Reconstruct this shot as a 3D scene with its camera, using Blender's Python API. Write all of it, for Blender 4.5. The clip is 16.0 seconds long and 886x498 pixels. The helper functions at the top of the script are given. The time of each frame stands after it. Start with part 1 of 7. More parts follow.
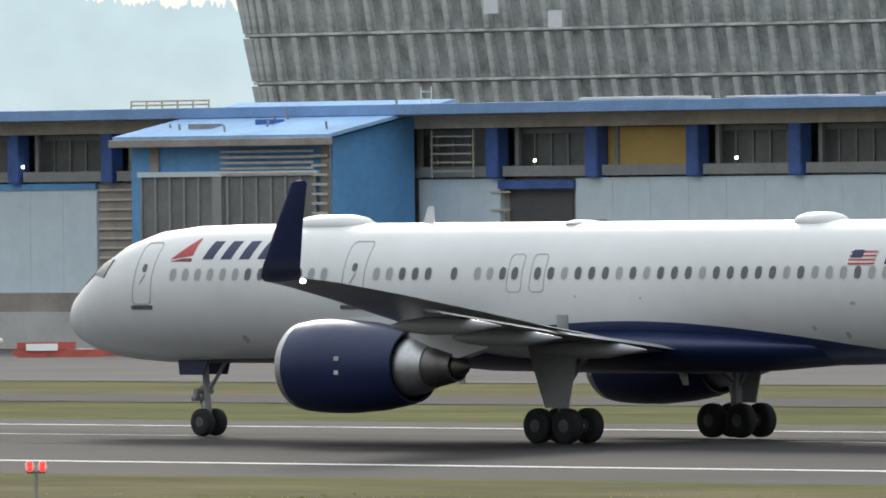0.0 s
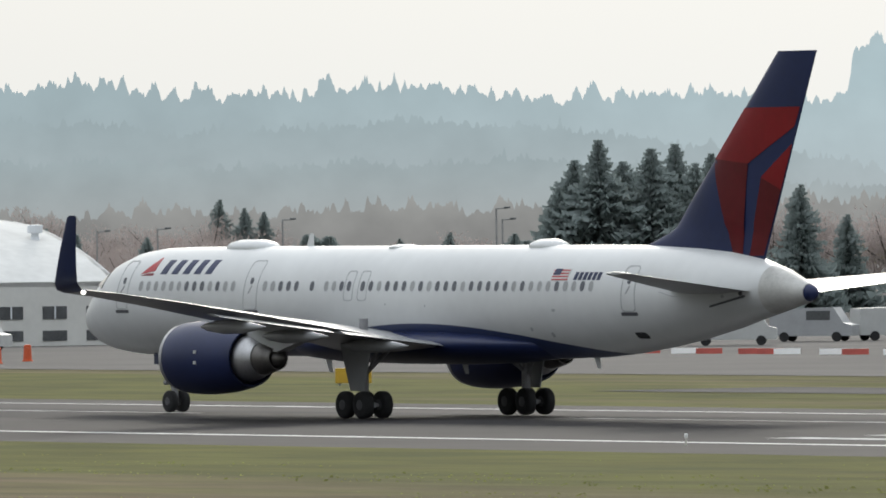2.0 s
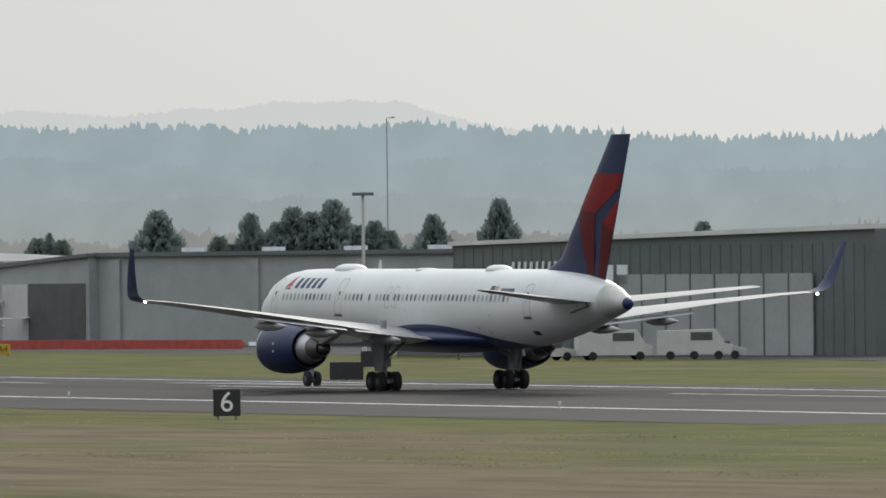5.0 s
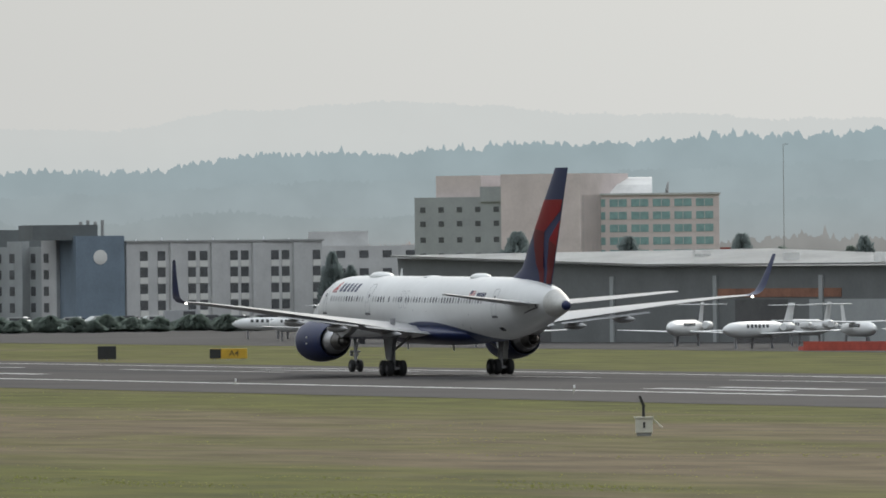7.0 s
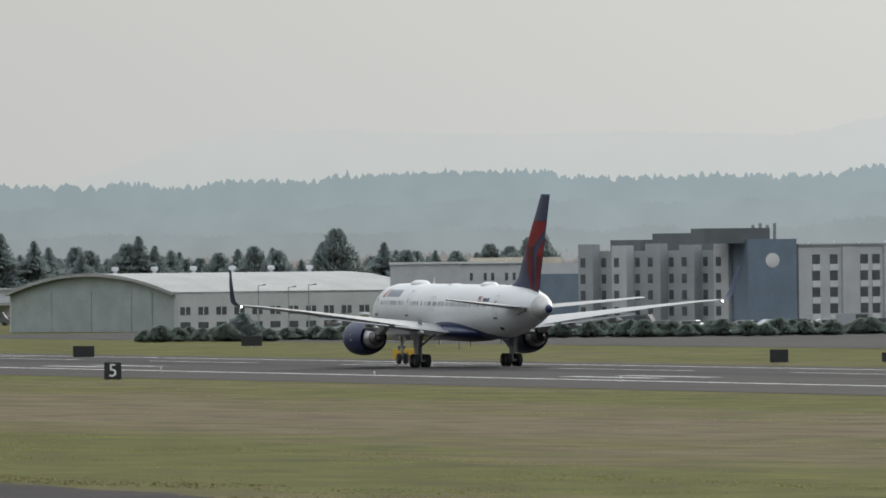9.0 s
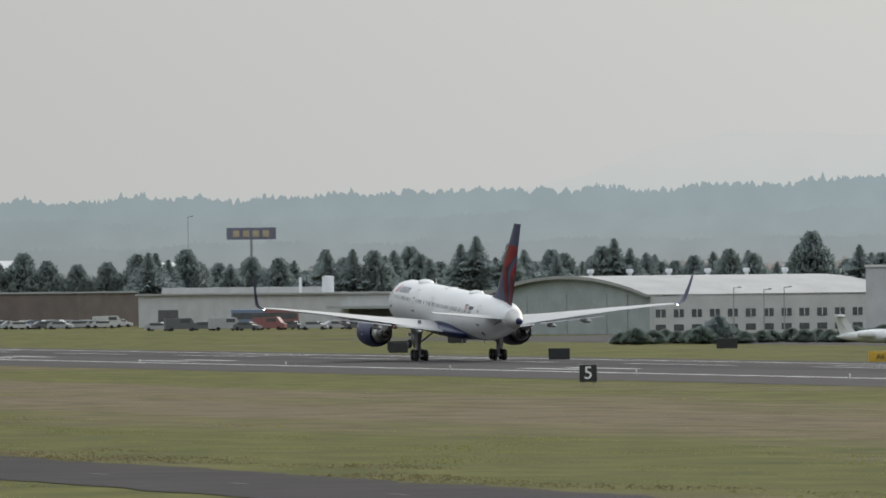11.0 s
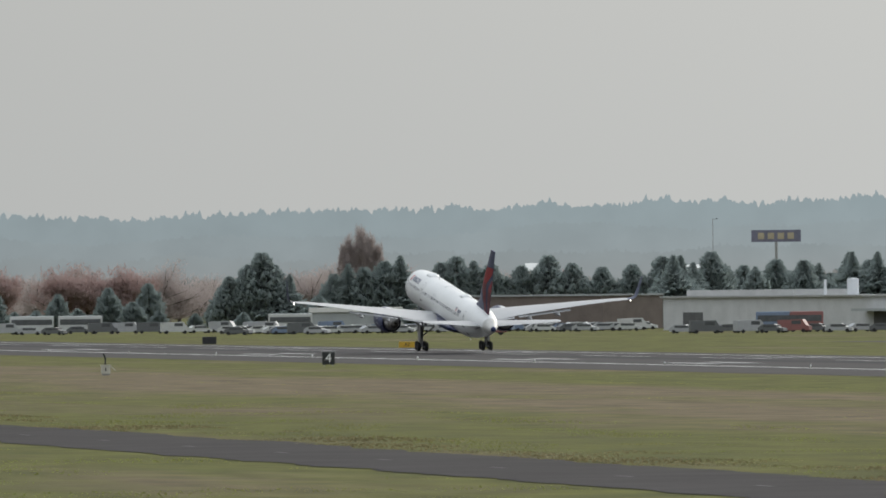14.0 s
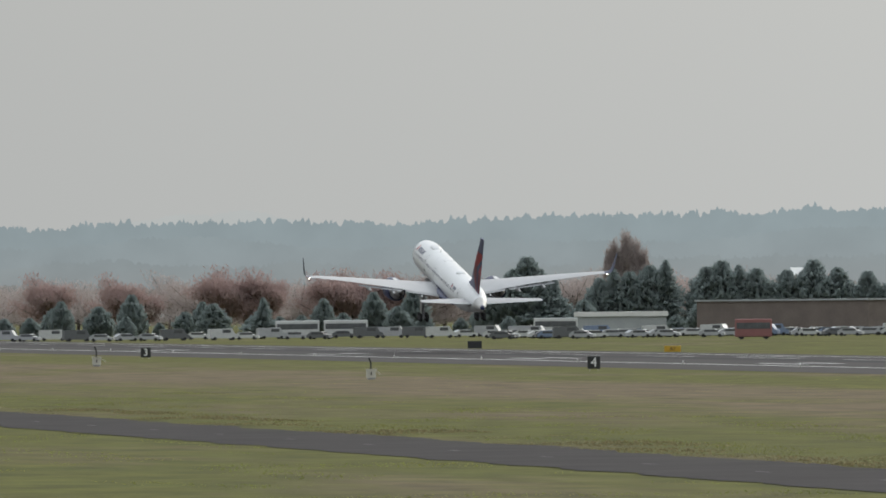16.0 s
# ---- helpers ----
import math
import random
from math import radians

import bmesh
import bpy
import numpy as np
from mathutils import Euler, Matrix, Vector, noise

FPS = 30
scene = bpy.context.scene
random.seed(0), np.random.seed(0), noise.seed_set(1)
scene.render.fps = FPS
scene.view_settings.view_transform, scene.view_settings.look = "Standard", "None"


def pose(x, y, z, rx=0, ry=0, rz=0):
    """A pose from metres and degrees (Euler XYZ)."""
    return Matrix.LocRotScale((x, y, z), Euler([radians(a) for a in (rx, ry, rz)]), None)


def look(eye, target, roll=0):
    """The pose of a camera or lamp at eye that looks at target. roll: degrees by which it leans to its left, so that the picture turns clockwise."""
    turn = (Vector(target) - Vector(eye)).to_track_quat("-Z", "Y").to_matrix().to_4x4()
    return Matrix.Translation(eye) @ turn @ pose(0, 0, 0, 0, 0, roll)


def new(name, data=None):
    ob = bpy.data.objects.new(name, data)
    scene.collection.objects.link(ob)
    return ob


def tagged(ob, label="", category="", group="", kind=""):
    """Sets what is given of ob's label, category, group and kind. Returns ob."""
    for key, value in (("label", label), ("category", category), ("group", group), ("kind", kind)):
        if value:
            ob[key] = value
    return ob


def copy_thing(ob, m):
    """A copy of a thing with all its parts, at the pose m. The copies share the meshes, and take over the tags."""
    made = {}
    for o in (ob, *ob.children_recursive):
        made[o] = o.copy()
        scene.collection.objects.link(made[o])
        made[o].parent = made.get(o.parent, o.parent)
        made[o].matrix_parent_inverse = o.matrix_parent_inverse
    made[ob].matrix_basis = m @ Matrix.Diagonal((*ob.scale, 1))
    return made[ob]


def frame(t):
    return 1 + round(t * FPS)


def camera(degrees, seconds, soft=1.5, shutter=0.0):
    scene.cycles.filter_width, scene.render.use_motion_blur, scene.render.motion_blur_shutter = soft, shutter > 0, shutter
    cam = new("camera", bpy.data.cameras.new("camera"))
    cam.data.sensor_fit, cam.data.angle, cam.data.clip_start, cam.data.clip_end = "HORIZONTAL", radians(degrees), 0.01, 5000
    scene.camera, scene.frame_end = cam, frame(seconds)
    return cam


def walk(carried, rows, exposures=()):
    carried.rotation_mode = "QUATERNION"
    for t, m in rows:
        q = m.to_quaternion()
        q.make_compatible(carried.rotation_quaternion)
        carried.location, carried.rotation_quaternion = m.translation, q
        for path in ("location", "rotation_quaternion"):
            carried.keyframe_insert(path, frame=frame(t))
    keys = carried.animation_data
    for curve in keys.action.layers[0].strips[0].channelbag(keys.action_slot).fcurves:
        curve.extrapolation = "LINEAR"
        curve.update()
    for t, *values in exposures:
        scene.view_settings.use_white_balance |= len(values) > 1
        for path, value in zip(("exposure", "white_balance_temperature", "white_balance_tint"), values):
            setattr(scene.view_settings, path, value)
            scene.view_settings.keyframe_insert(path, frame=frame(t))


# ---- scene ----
# camera: on a tripod by the airfield, panning after the take-off
EYE = Vector((0.0, 0.0, 7.25))
cam = camera(4.39, 16.0, soft=1.75)


def aim(yaw, tilt):
    a, e = radians(yaw), radians(tilt)
    return look(EYE, EYE + 100 * Vector((math.sin(a) * math.cos(e), math.cos(a) * math.cos(e), math.sin(e))), -0.61)


PAN = [  # seconds, bearing, tilt
    (0, 45.658, -0.279), (0.5, 42.533, -0.233), (1, 39.662, -0.201), (1.5, 37.016, -0.167),
    (2, 34.564, -0.135), (2.2, 33.628, -0.127), (2.5, 32.271, -0.108), (2.8, 30.993, -0.092),
    (3, 30.167, -0.08), (3.2, 29.388, -0.075), (3.7, 27.567, -0.05), (4.2, 25.933, -0.025),
    (4.7, 24.449, 0.0), (5.3, 22.821, 0.029), (5.5, 22.333, 0.035), (6, 21.184, 0.049),
    (6.5, 20.108, 0.058), (7, 19.099, 0.068), (7.5, 18.183, 0.086), (8, 17.328, 0.098),
    (8.5, 16.513, 0.109), (9, 15.768, 0.119), (9.5, 15.138, 0.129), (10, 14.529, 0.141),
    (10.5, 13.942, 0.148), (11, 13.412, 0.156), (11.5, 12.918, 0.163), (12, 12.455, 0.171),
    (12.5, 12.019, 0.178), (13, 11.59, 0.185), (13.5, 11.187, 0.19), (14, 10.811, 0.195),
    (14.5, 10.457, 0.202), (15, 10.116, 0.214), (15.5, 9.794, 0.218), (16, 9.496, 0.23),
]
walk(cam, [(t, aim(a, e)) for t, a, e in PAN], exposures=[(0, 0.17), (0.8, 0.13), (1.6, 0.1), (2.6, -0.05), (8, 0.0), (16, 0.0)])

# daylight: high overcast with a veiled sun ahead of the camera
world = bpy.data.worlds.new("overcast")
scene.world = world
world.use_nodes = True
wn, wl = world.node_tree.nodes, world.node_tree.links
sky = wn.new("ShaderNodeTexSky")
sky.sky_type = "NISHITA"
sky.sun_disc = False
sky.sun_elevation, sky.sun_rotation = radians(20), radians(40)
sky.air_density, sky.dust_density, sky.ozone_density = 1.0, 8.0, 1.0
# cloud deck: brighter overhead and, through the veil, towards the sun
coord = wn.new("ShaderNodeTexCoord")
toward = wn.new("ShaderNodeVectorMath")
toward.operation = "DOT_PRODUCT"
toward.inputs[1].default_value = (math.sin(radians(40)) * math.cos(radians(15)), math.cos(radians(40)) * math.cos(radians(15)), math.sin(radians(15)))
wl.new(coord.outputs["Generated"], toward.inputs[0])
lobe = wn.new("ShaderNodeMath")
lobe.operation, lobe.use_clamp = "MAXIMUM", True
wl.new(toward.outputs["Value"], lobe.inputs[0])
lobe.inputs[1].default_value = 0.0
power = wn.new("ShaderNodeMath")
power.operation = "POWER"
power.inputs[1].default_value = 8.0
wl.new(lobe.outputs[0], power.inputs[0])
veil = wn.new("ShaderNodeMixRGB")
veil.blend_type = "MIX"
veil.inputs[1].default_value, veil.inputs[2].default_value = (0.318, 0.332, 0.332, 1), (1.02, 1.02, 0.985, 1)
wl.new(power.outputs[0], veil.inputs[0])
up = wn.new("ShaderNodeSeparateXYZ")
wl.new(coord.outputs["Generated"], up.inputs[0])
zenith = wn.new("ShaderNodeMapRange")
zenith.inputs[1].default_value, zenith.inputs[2].default_value, zenith.inputs[3].default_value, zenith.inputs[4].default_value = 0.06, 0.75, 0.0, 0.92
wl.new(up.outputs[2], zenith.inputs[0])
deck = wn.new("ShaderNodeMixRGB")
deck.blend_type = "ADD"
deck.inputs[0].default_value = 1.0
wl.new(veil.outputs[0], deck.inputs[1])
overhead = wn.new("ShaderNodeMixRGB")
overhead.blend_type = "MULTIPLY"
overhead.inputs[0].default_value = 1.0
overhead.inputs[2].default_value = (0.93, 1.0, 1.09, 1)
wl.new(zenith.outputs[0], overhead.inputs[1])
wl.new(overhead.outputs[0], deck.inputs[2])
thin = wn.new("ShaderNodeMixRGB")
thin.blend_type = "MULTIPLY"
thin.inputs[0].default_value = 1.0
thin.inputs[2].default_value = (0.010, 0.011, 0.012, 1)
wl.new(sky.outputs[0], thin.inputs[1])
total = wn.new("ShaderNodeMixRGB")
total.blend_type = "ADD"
total.inputs[0].default_value = 1.0
wl.new(deck.outputs[0], total.inputs[1])
wl.new(thin.outputs[0], total.inputs[2])
wl.new(total.outputs[0], wn["Background"].inputs[0])
wn["Background"].inputs[1].default_value = 1.0
sun = new("sun", bpy.data.lights.new("sun", "SUN"))
sun.data.energy, sun.data.angle, sun.data.color = 1.1, radians(14), (1.0, 0.95, 0.86)
sun.matrix_world = look((0, 0, 100), Vector((0, 0, 100)) - Vector((math.sin(radians(40)) * math.cos(radians(24)), math.cos(radians(40)) * math.cos(radians(24)), math.sin(radians(24)))))

# ---- helpers for shapes ----


def part(name, bm, material, parent=None, label=""):
    me = bpy.data.meshes.new(name)
    bm.to_mesh(me)
    bm.free()
    me.materials.append(material)
    ob = new(name, me)
    if parent is not None:
        ob.parent = parent
    if label:
        ob["label"] = label
    return ob


def thing(name, label, category, group="", kind=""):
    return tagged(new(name), label, category, group, kind)


def smooth(ob, angle=40):
    me = ob.data
    me.polygons.foreach_set("use_smooth", [True] * len(me.polygons))
    me.set_sharp_from_angle(angle=radians(angle))
    return ob


def add_box(bm, x0, x1, y0, y1, z0, z1, bevel=0.0):
    v = [bm.verts.new((x, y, z)) for x in (x0, x1) for y in (y0, y1) for z in (z0, z1)]
    fs = [bm.faces.new([v[i] for i in f]) for f in ((0, 1, 3, 2), (4, 6, 7, 5), (0, 4, 5, 1), (2, 3, 7, 6), (0, 2, 6, 4), (1, 5, 7, 3))]
    if bevel:
        bmesh.ops.bevel(bm, geom=list({e for f in fs for e in f.edges}), offset=bevel, segments=2, affect="EDGES", profile=0.5)
    return bm


def box(x0, x1, y0, y1, z0, z1, bevel=0.0):
    return add_box(bmesh.new(), x0, x1, y0, y1, z0, z1, bevel)


def add_loft(bm, rings, close=True, caps=True):
    vs = [[bm.verts.new(p) for p in r] for r in rings]
    n = len(rings[0])
    for a, b in zip(vs, vs[1:]):
        for i in range(n if close else n - 1):
            j = (i + 1) % n
            bm.faces.new((a[i], a[j], b[j], b[i]))
    if caps and close:
        bm.faces.new(vs[0][::-1])
        bm.faces.new(vs[-1])
    return bm


def loft(rings, close=True, caps=True):
    bm = add_loft(bmesh.new(), rings, close, caps)
    bmesh.ops.recalc_face_normals(bm, faces=bm.faces)
    return bm


def add_tube(bm, p, q, r0, r1=None, n=10):
    p, q = Vector(p), Vector(q)
    r1 = r0 if r1 is None else r1
    m = (q - p).to_track_quat("Z", "Y").to_matrix()
    rings = [[c + m @ Vector((r * math.cos(2 * math.pi * i / n), r * math.sin(2 * math.pi * i / n), 0)) for i in range(n)] for c, r in ((p, r0), (q, r1))]
    return add_loft(bm, rings)


def tube(p, q, r0, r1=None, n=10):
    return add_tube(bmesh.new(), p, q, r0, r1, n)


def turned(profile, axis="Y", n=24, centre=(0, 0, 0)):
    """A body of revolution: profile of (along, radius)."""
    rings = []
    for s, r in profile:
        ring = []
        for i in range(n):
            a = 2 * math.pi * i / n
            u, v = r * math.cos(a), r * math.sin(a)
            p = {"Y": (u, s, v), "X": (s, u, v), "Z": (u, v, s)}[axis]
            ring.append(Vector(p) + Vector(centre))
        rings.append(ring)
    return loft(rings)


def plate(points, depth):
    """A flat outline pushed out along depth."""
    a = [Vector(p) for p in points]
    d = Vector(depth)
    return loft([a, [p + d for p in a]])


# ---- materials ----


def mat(name, colour, rough=0.6, metal=0.0, vary=0.12, size=1.0, bump=0.0, coat=0.0, second=None, fine=8.0, shine=0.5):
    """A surface with large and fine variation, at real size in metres."""
    m = bpy.data.materials.new(name)
    m.use_nodes = True
    n, l = m.node_tree.nodes, m.node_tree.links
    b = n["Principled BSDF"]
    b.inputs["Roughness"].default_value, b.inputs["Metallic"].default_value = rough, metal
    b.inputs["Coat Weight"].default_value = coat
    b.inputs["Specular IOR Level"].default_value = shine
    tc = n.new("ShaderNodeTexCoord")
    big, small = n.new("ShaderNodeTexNoise"), n.new("ShaderNodeTexNoise")
    big.inputs["Scale"].default_value, small.inputs["Scale"].default_value = 1.0 / size, fine / size
    big.inputs["Detail"].default_value, small.inputs["Detail"].default_value = 4, 6
    for t in (big, small):
        l.new(tc.outputs["Object"], t.inputs["Vector"])
    mix = n.new("ShaderNodeMixRGB")
    second = second or tuple(c * (1 - 2.2 * vary) for c in colour)
    hi = tuple(min(1, c * (1 + vary)) for c in colour)
    mix.inputs[1].default_value, mix.inputs[2].default_value = (*second, 1), (*hi, 1)
    add = n.new("ShaderNodeMath")
    add.operation = "MULTIPLY_ADD"
    l.new(small.outputs[0], add.inputs[0])
    add.inputs[1].default_value = 0.6
    half = n.new("ShaderNodeMath")
    half.operation = "MULTIPLY_ADD"
    l.new(big.outputs[0], half.inputs[0])
    half.inputs[1].default_value, half.inputs[2].default_value = 1.6, -0.6
    l.new(half.outputs[0], add.inputs[2])
    l.new(add.outputs[0], mix.inputs[0])
    mix.use_clamp = True
    l.new(mix.outputs[0], b.inputs["Base Color"])
    if bump:
        bp = n.new("ShaderNodeBump")
        bp.inputs["Strength"].default_value, bp.inputs["Distance"].default_value = 0.6, bump
        l.new(small.outputs[0], bp.inputs["Height"])
        l.new(bp.outputs[0], b.inputs["Normal"])
    return m


def glow(name, colour, strength):
    m = bpy.data.materials.new(name)
    m.use_nodes = True
    b = m.node_tree.nodes["Principled BSDF"]
    b.inputs["Base Color"].default_value = (*colour, 1)
    b.inputs["Emission Color"].default_value, b.inputs["Emission Strength"].default_value = (*colour, 1), strength
    return m


WHITE = mat("white_paint", (0.65, 0.66, 0.655), 0.38, vary=0.05, size=5, coat=0.12)
NAVY = mat("navy_paint", (0.012, 0.021, 0.076), 0.4, vary=0.12, size=2.5, coat=0.04, shine=0.35)
RED = mat("red_paint", (0.42, 0.022, 0.028), 0.42, vary=0.1, size=3, coat=0.05)
DARK_RED = mat("dark_red_paint", (0.21, 0.016, 0.022), 0.42, vary=0.1, size=3, coat=0.05)
WING_GREY = mat("wing_grey", (0.34, 0.345, 0.35), 0.3, vary=0.06, size=2)
FLAP_GREY = mat("flap_grey", (0.26, 0.265, 0.27), 0.45, vary=0.1, size=1.5)
HUB = mat("dark_hub", (0.09, 0.09, 0.095), 0.6, vary=0.15, size=0.3)
METAL = mat("bare_metal", (0.56, 0.56, 0.57), 0.42, 0.9, vary=0.12, size=0.8)
DARK_METAL = mat("heated_metal", (0.2, 0.19, 0.18), 0.45, 0.8, vary=0.15, size=0.5)
STRUT = mat("gear_grey", (0.30, 0.30, 0.31), 0.45, 0.2, vary=0.12, size=0.4)
RUBBER = mat("tyre_rubber", (0.018, 0.018, 0.019), 0.8, vary=0.2, size=0.3)
GLASS_DARK = mat("dark_cabin_glass", (0.10, 0.105, 0.12), 0.1, vary=0.1, size=0.3)
SHADE = mat("window_shade", (0.34, 0.345, 0.345), 0.5, vary=0.08, size=0.3)
LINE_GREY = mat("seam_grey", (0.38, 0.39, 0.40), 0.5, vary=0.05)
DARK = mat("dark_opening", (0.02, 0.02, 0.022), 0.7, vary=0.1)
SLOT = mat("dark_slot", (0.10, 0.10, 0.11), 0.6, vary=0.1)
BARE_AFT = mat("dull_bare_metal", (0.52, 0.515, 0.49), 0.5, 0.1, vary=0.16, size=0.8)
LAMP = glow("navigation_lamp", (1.0, 0.95, 0.85), 6)



def grass_material():
    """Mown grass: green with dry brown drifts drawn out along the runway."""
    m = mat("winter_grass", (0.094, 0.091, 0.019), 0.95, size=9, bump=0.06, second=(0.062, 0.068, 0.016), fine=14)
    n, l = m.node_tree.nodes, m.node_tree.links
    b = n["Principled BSDF"]
    b.inputs["Specular IOR Level"].default_value = 0.1
    green = b.inputs["Base Color"].links[0].from_socket
    tc, mp, nz = n.new("ShaderNodeTexCoord"), n.new("ShaderNodeMapping"), n.new("ShaderNodeTexNoise")
    mp.inputs["Scale"].default_value = (0.045, 0.0075, 1)
    mp.inputs["Location"].default_value = (0.35, 0, 0)
    l.new(tc.outputs["Object"], mp.inputs[0])
    l.new(mp.outputs[0], nz.inputs["Vector"])
    nz.inputs["Scale"].default_value, nz.inputs["Detail"].default_value, nz.inputs["Roughness"].default_value = 1.0, 9, 0.68
    rng = n.new("ShaderNodeMapRange")
    rng.inputs[1].default_value, rng.inputs[2].default_value = 0.48, 0.66
    # small drifts and worn streaks
    mp2, nz2, deep = n.new("ShaderNodeMapping"), n.new("ShaderNodeTexNoise"), n.new("ShaderNodeMapRange")
    mp2.inputs["Scale"].default_value, mp2.inputs["Rotation"].default_value = (0.30, 0.11, 1), (0, 0, radians(15))
    l.new(tc.outputs["Object"], mp2.inputs[0])
    l.new(mp2.outputs[0], nz2.inputs["Vector"])
    nz2.inputs["Scale"].default_value, nz2.inputs["Detail"].default_value, nz2.inputs["Roughness"].default_value = 1.0, 6, 0.6
    deep.inputs[1].default_value, deep.inputs[2].default_value, deep.inputs[3].default_value, deep.inputs[4].default_value = 0.34, 0.64, 0.68, 1.2
    l.new(nz2.outputs[0], deep.inputs[0])
    shade_ = n.new("ShaderNodeMixRGB")
    shade_.blend_type, shade_.inputs[0].default_value = "MULTIPLY", 1.0
    # drier ground in the strip between the road and the runway
    sep, band, dry = n.new("ShaderNodeSeparateXYZ"), n.new("ShaderNodeMapRange"), n.new("ShaderNodeMath")
    l.new(tc.outputs["Object"], sep.inputs[0])
    off = n.new("ShaderNodeMath")
    off.operation, off.inputs[1].default_value = "SUBTRACT", 152.0
    l.new(sep.outputs[0], off.inputs[0])
    size_ = n.new("ShaderNodeMath")
    size_.operation = "ABSOLUTE"
    l.new(off.outputs[0], size_.inputs[0])
    band.inputs[1].default_value, band.inputs[2].default_value, band.inputs[3].default_value, band.inputs[4].default_value = 10, 34, 0.165, -0.04
    l.new(size_.outputs[0], band.inputs[0])
    l.new(nz.outputs[0], dry.inputs[0])
    l.new(band.outputs[0], dry.inputs[1])
    l.new(dry.outputs[0], rng.inputs[0])
    mix = n.new("ShaderNodeMixRGB")
    l.new(rng.outputs[0], mix.inputs[0])
    l.new(green, mix.inputs[1])
    mix.inputs[2].default_value = (0.122, 0.094, 0.054, 1)
    l.new(mix.outputs[0], shade_.inputs[1])
    l.new(deep.outputs[0], shade_.inputs[2])
    l.new(shade_.outputs[0], b.inputs["Base Color"])
    return m


GRASS = grass_material()
TUFT = mat("grass_blades", (0.135, 0.137, 0.036), 0.9, size=7, vary=0.12, second=(0.11, 0.118, 0.032), shine=0.1)
TUFT_DRY = mat("dry_grass_blades", (0.145, 0.12, 0.065), 0.9, size=5, vary=0.15, second=(0.11, 0.10, 0.05), shine=0.1)
ASPHALT = mat("asphalt", (0.060, 0.057, 0.056), 0.85, size=14, vary=0.13, bump=0.004, fine=30, shine=0.08)
RUNWAY = mat("grooved_runway", (0.052, 0.048, 0.047), 0.8, size=12, vary=0.16, bump=0.003, fine=24, shine=0.08)
CONCRETE = mat("apron_concrete", (0.112, 0.106, 0.101), 0.85, size=12, vary=0.1, fine=20, shine=0.08)
PAINT_WHITE = mat("marking_paint", (0.62, 0.62, 0.60), 0.7, size=2, vary=0.15)
PAINT_WORN = mat("worn_marking_paint", (0.50, 0.50, 0.49), 0.8, size=1.5, vary=0.3)
ROAD = mat("old_road_asphalt", (0.041, 0.037, 0.037), 0.9, size=6, vary=0.22, bump=0.004, fine=20, shine=0.08)
ROAD_PAINT = mat("faded_road_paint", (0.10, 0.10, 0.095), 0.8, size=1.5, vary=0.3)
PAINT_YELLOW = mat("yellow_marking", (0.45, 0.30, 0.04), 0.7, size=2, vary=0.15)
# ---- ground: one sheet with the runway's cross fall ----
MID = 244.0                      # the runway's centre line


def fall(x):
    pts = ((-1e5, 0), (205, 0), (221.6, -0.08), (244, 0), (266.4, -0.35), (1e5, -0.35))
    for (a, u), (b, v) in zip(pts, pts[1:]):
        if x <= b:
            return u + (v - u) * (x - a) / (b - a)
    return -0.35


def strip(name, x0, x1, y0, y1, lift, material, label, category, steps=1, wobble=0.0, kind="structure"):
    """A sheet along the runway that follows the cross fall."""
    xs = sorted({x0, x1, *[x for x in (205, 221.6, 244, 266.4) if x0 < x < x1]})
    bm = bmesh.new()
    rows = []
    for i in range(steps + 1):
        y = y0 + (y1 - y0) * i / steps
        rows.append([bm.verts.new((x + (wobble * noise.noise((y * 0.11, x, 0)) + wobble * 0.6 * noise.noise((y * 0.5, x, 3)) if x in (x0, x1) else 0), y, fall(x) + lift)) for x in xs])
    for a, b in zip(rows, rows[1:]):
        for i in range(len(xs) - 1):
            bm.faces.new((a[i], a[i + 1], b[i + 1], b[i]))
    return tagged(part(name, bm, material), label, category, kind=kind)


def sheet():
    xs = [-4900, -1500, -400, -100, 60, 205, 221.6, 244, 266.4, 330, 600, 1500, 4900]
    ys = [-4900, -1500, -300, 100, 300, 500, 700, 900, 1200, 1600, 2200, 3200, 4900]
    bm = bmesh.new()
    g = [[bm.verts.new((x, y, fall(x) - 0.02)) for x in xs] for y in ys]
    for a, b in zip(g, g[1:]):
        for i in range(len(xs) - 1):
            bm.faces.new((a[i], a[i + 1], b[i + 1], b[i]))
    return tagged(part("ground", bm, GRASS), "mown winter airfield grass with brown patches", "grass", kind="structure")


sheet()
strip("runway", 203, 273.5, -1200, 3400, 0.0, RUNWAY, "long dark grey grooved asphalt runway with shoulders", "runway", 400, 0.25)
RUBBER_FILM = mat("tyre_darkened_asphalt", (0.036, 0.034, 0.036), 0.8, size=8, vary=0.2, bump=0.003, fine=24, shine=0.08)
for x in (239.0, 249.0):
    strip("rubber_streak", x - 3.2, x + 3.2, -1200, 2600, 0.006, RUBBER_FILM, "tyre-darkened track along the runway", "marking", 500, 1.0)
for x in (221.6, 266.4):
    strip("runway_edge_line", x - 0.45, x + 0.45, -1200, 3400, 0.012, PAINT_WHITE, "continuous white painted runway edge line", "marking")
verge = strip("verge", 190, 209.3, 60, 430, 0.02, GRASS, "mown grass verge that borders the runway", "grass", 120, 0.5)
for v in verge.data.vertices:        # its outer edge dips under the turf
    if v.co.x < 195:
        v.co.z = -0.06
strip("taxiway", 297, 308, 120, 420, 0.004, ASPHALT, "grey asphalt service lane between grass strips", "taxiway", 60, 0.2)
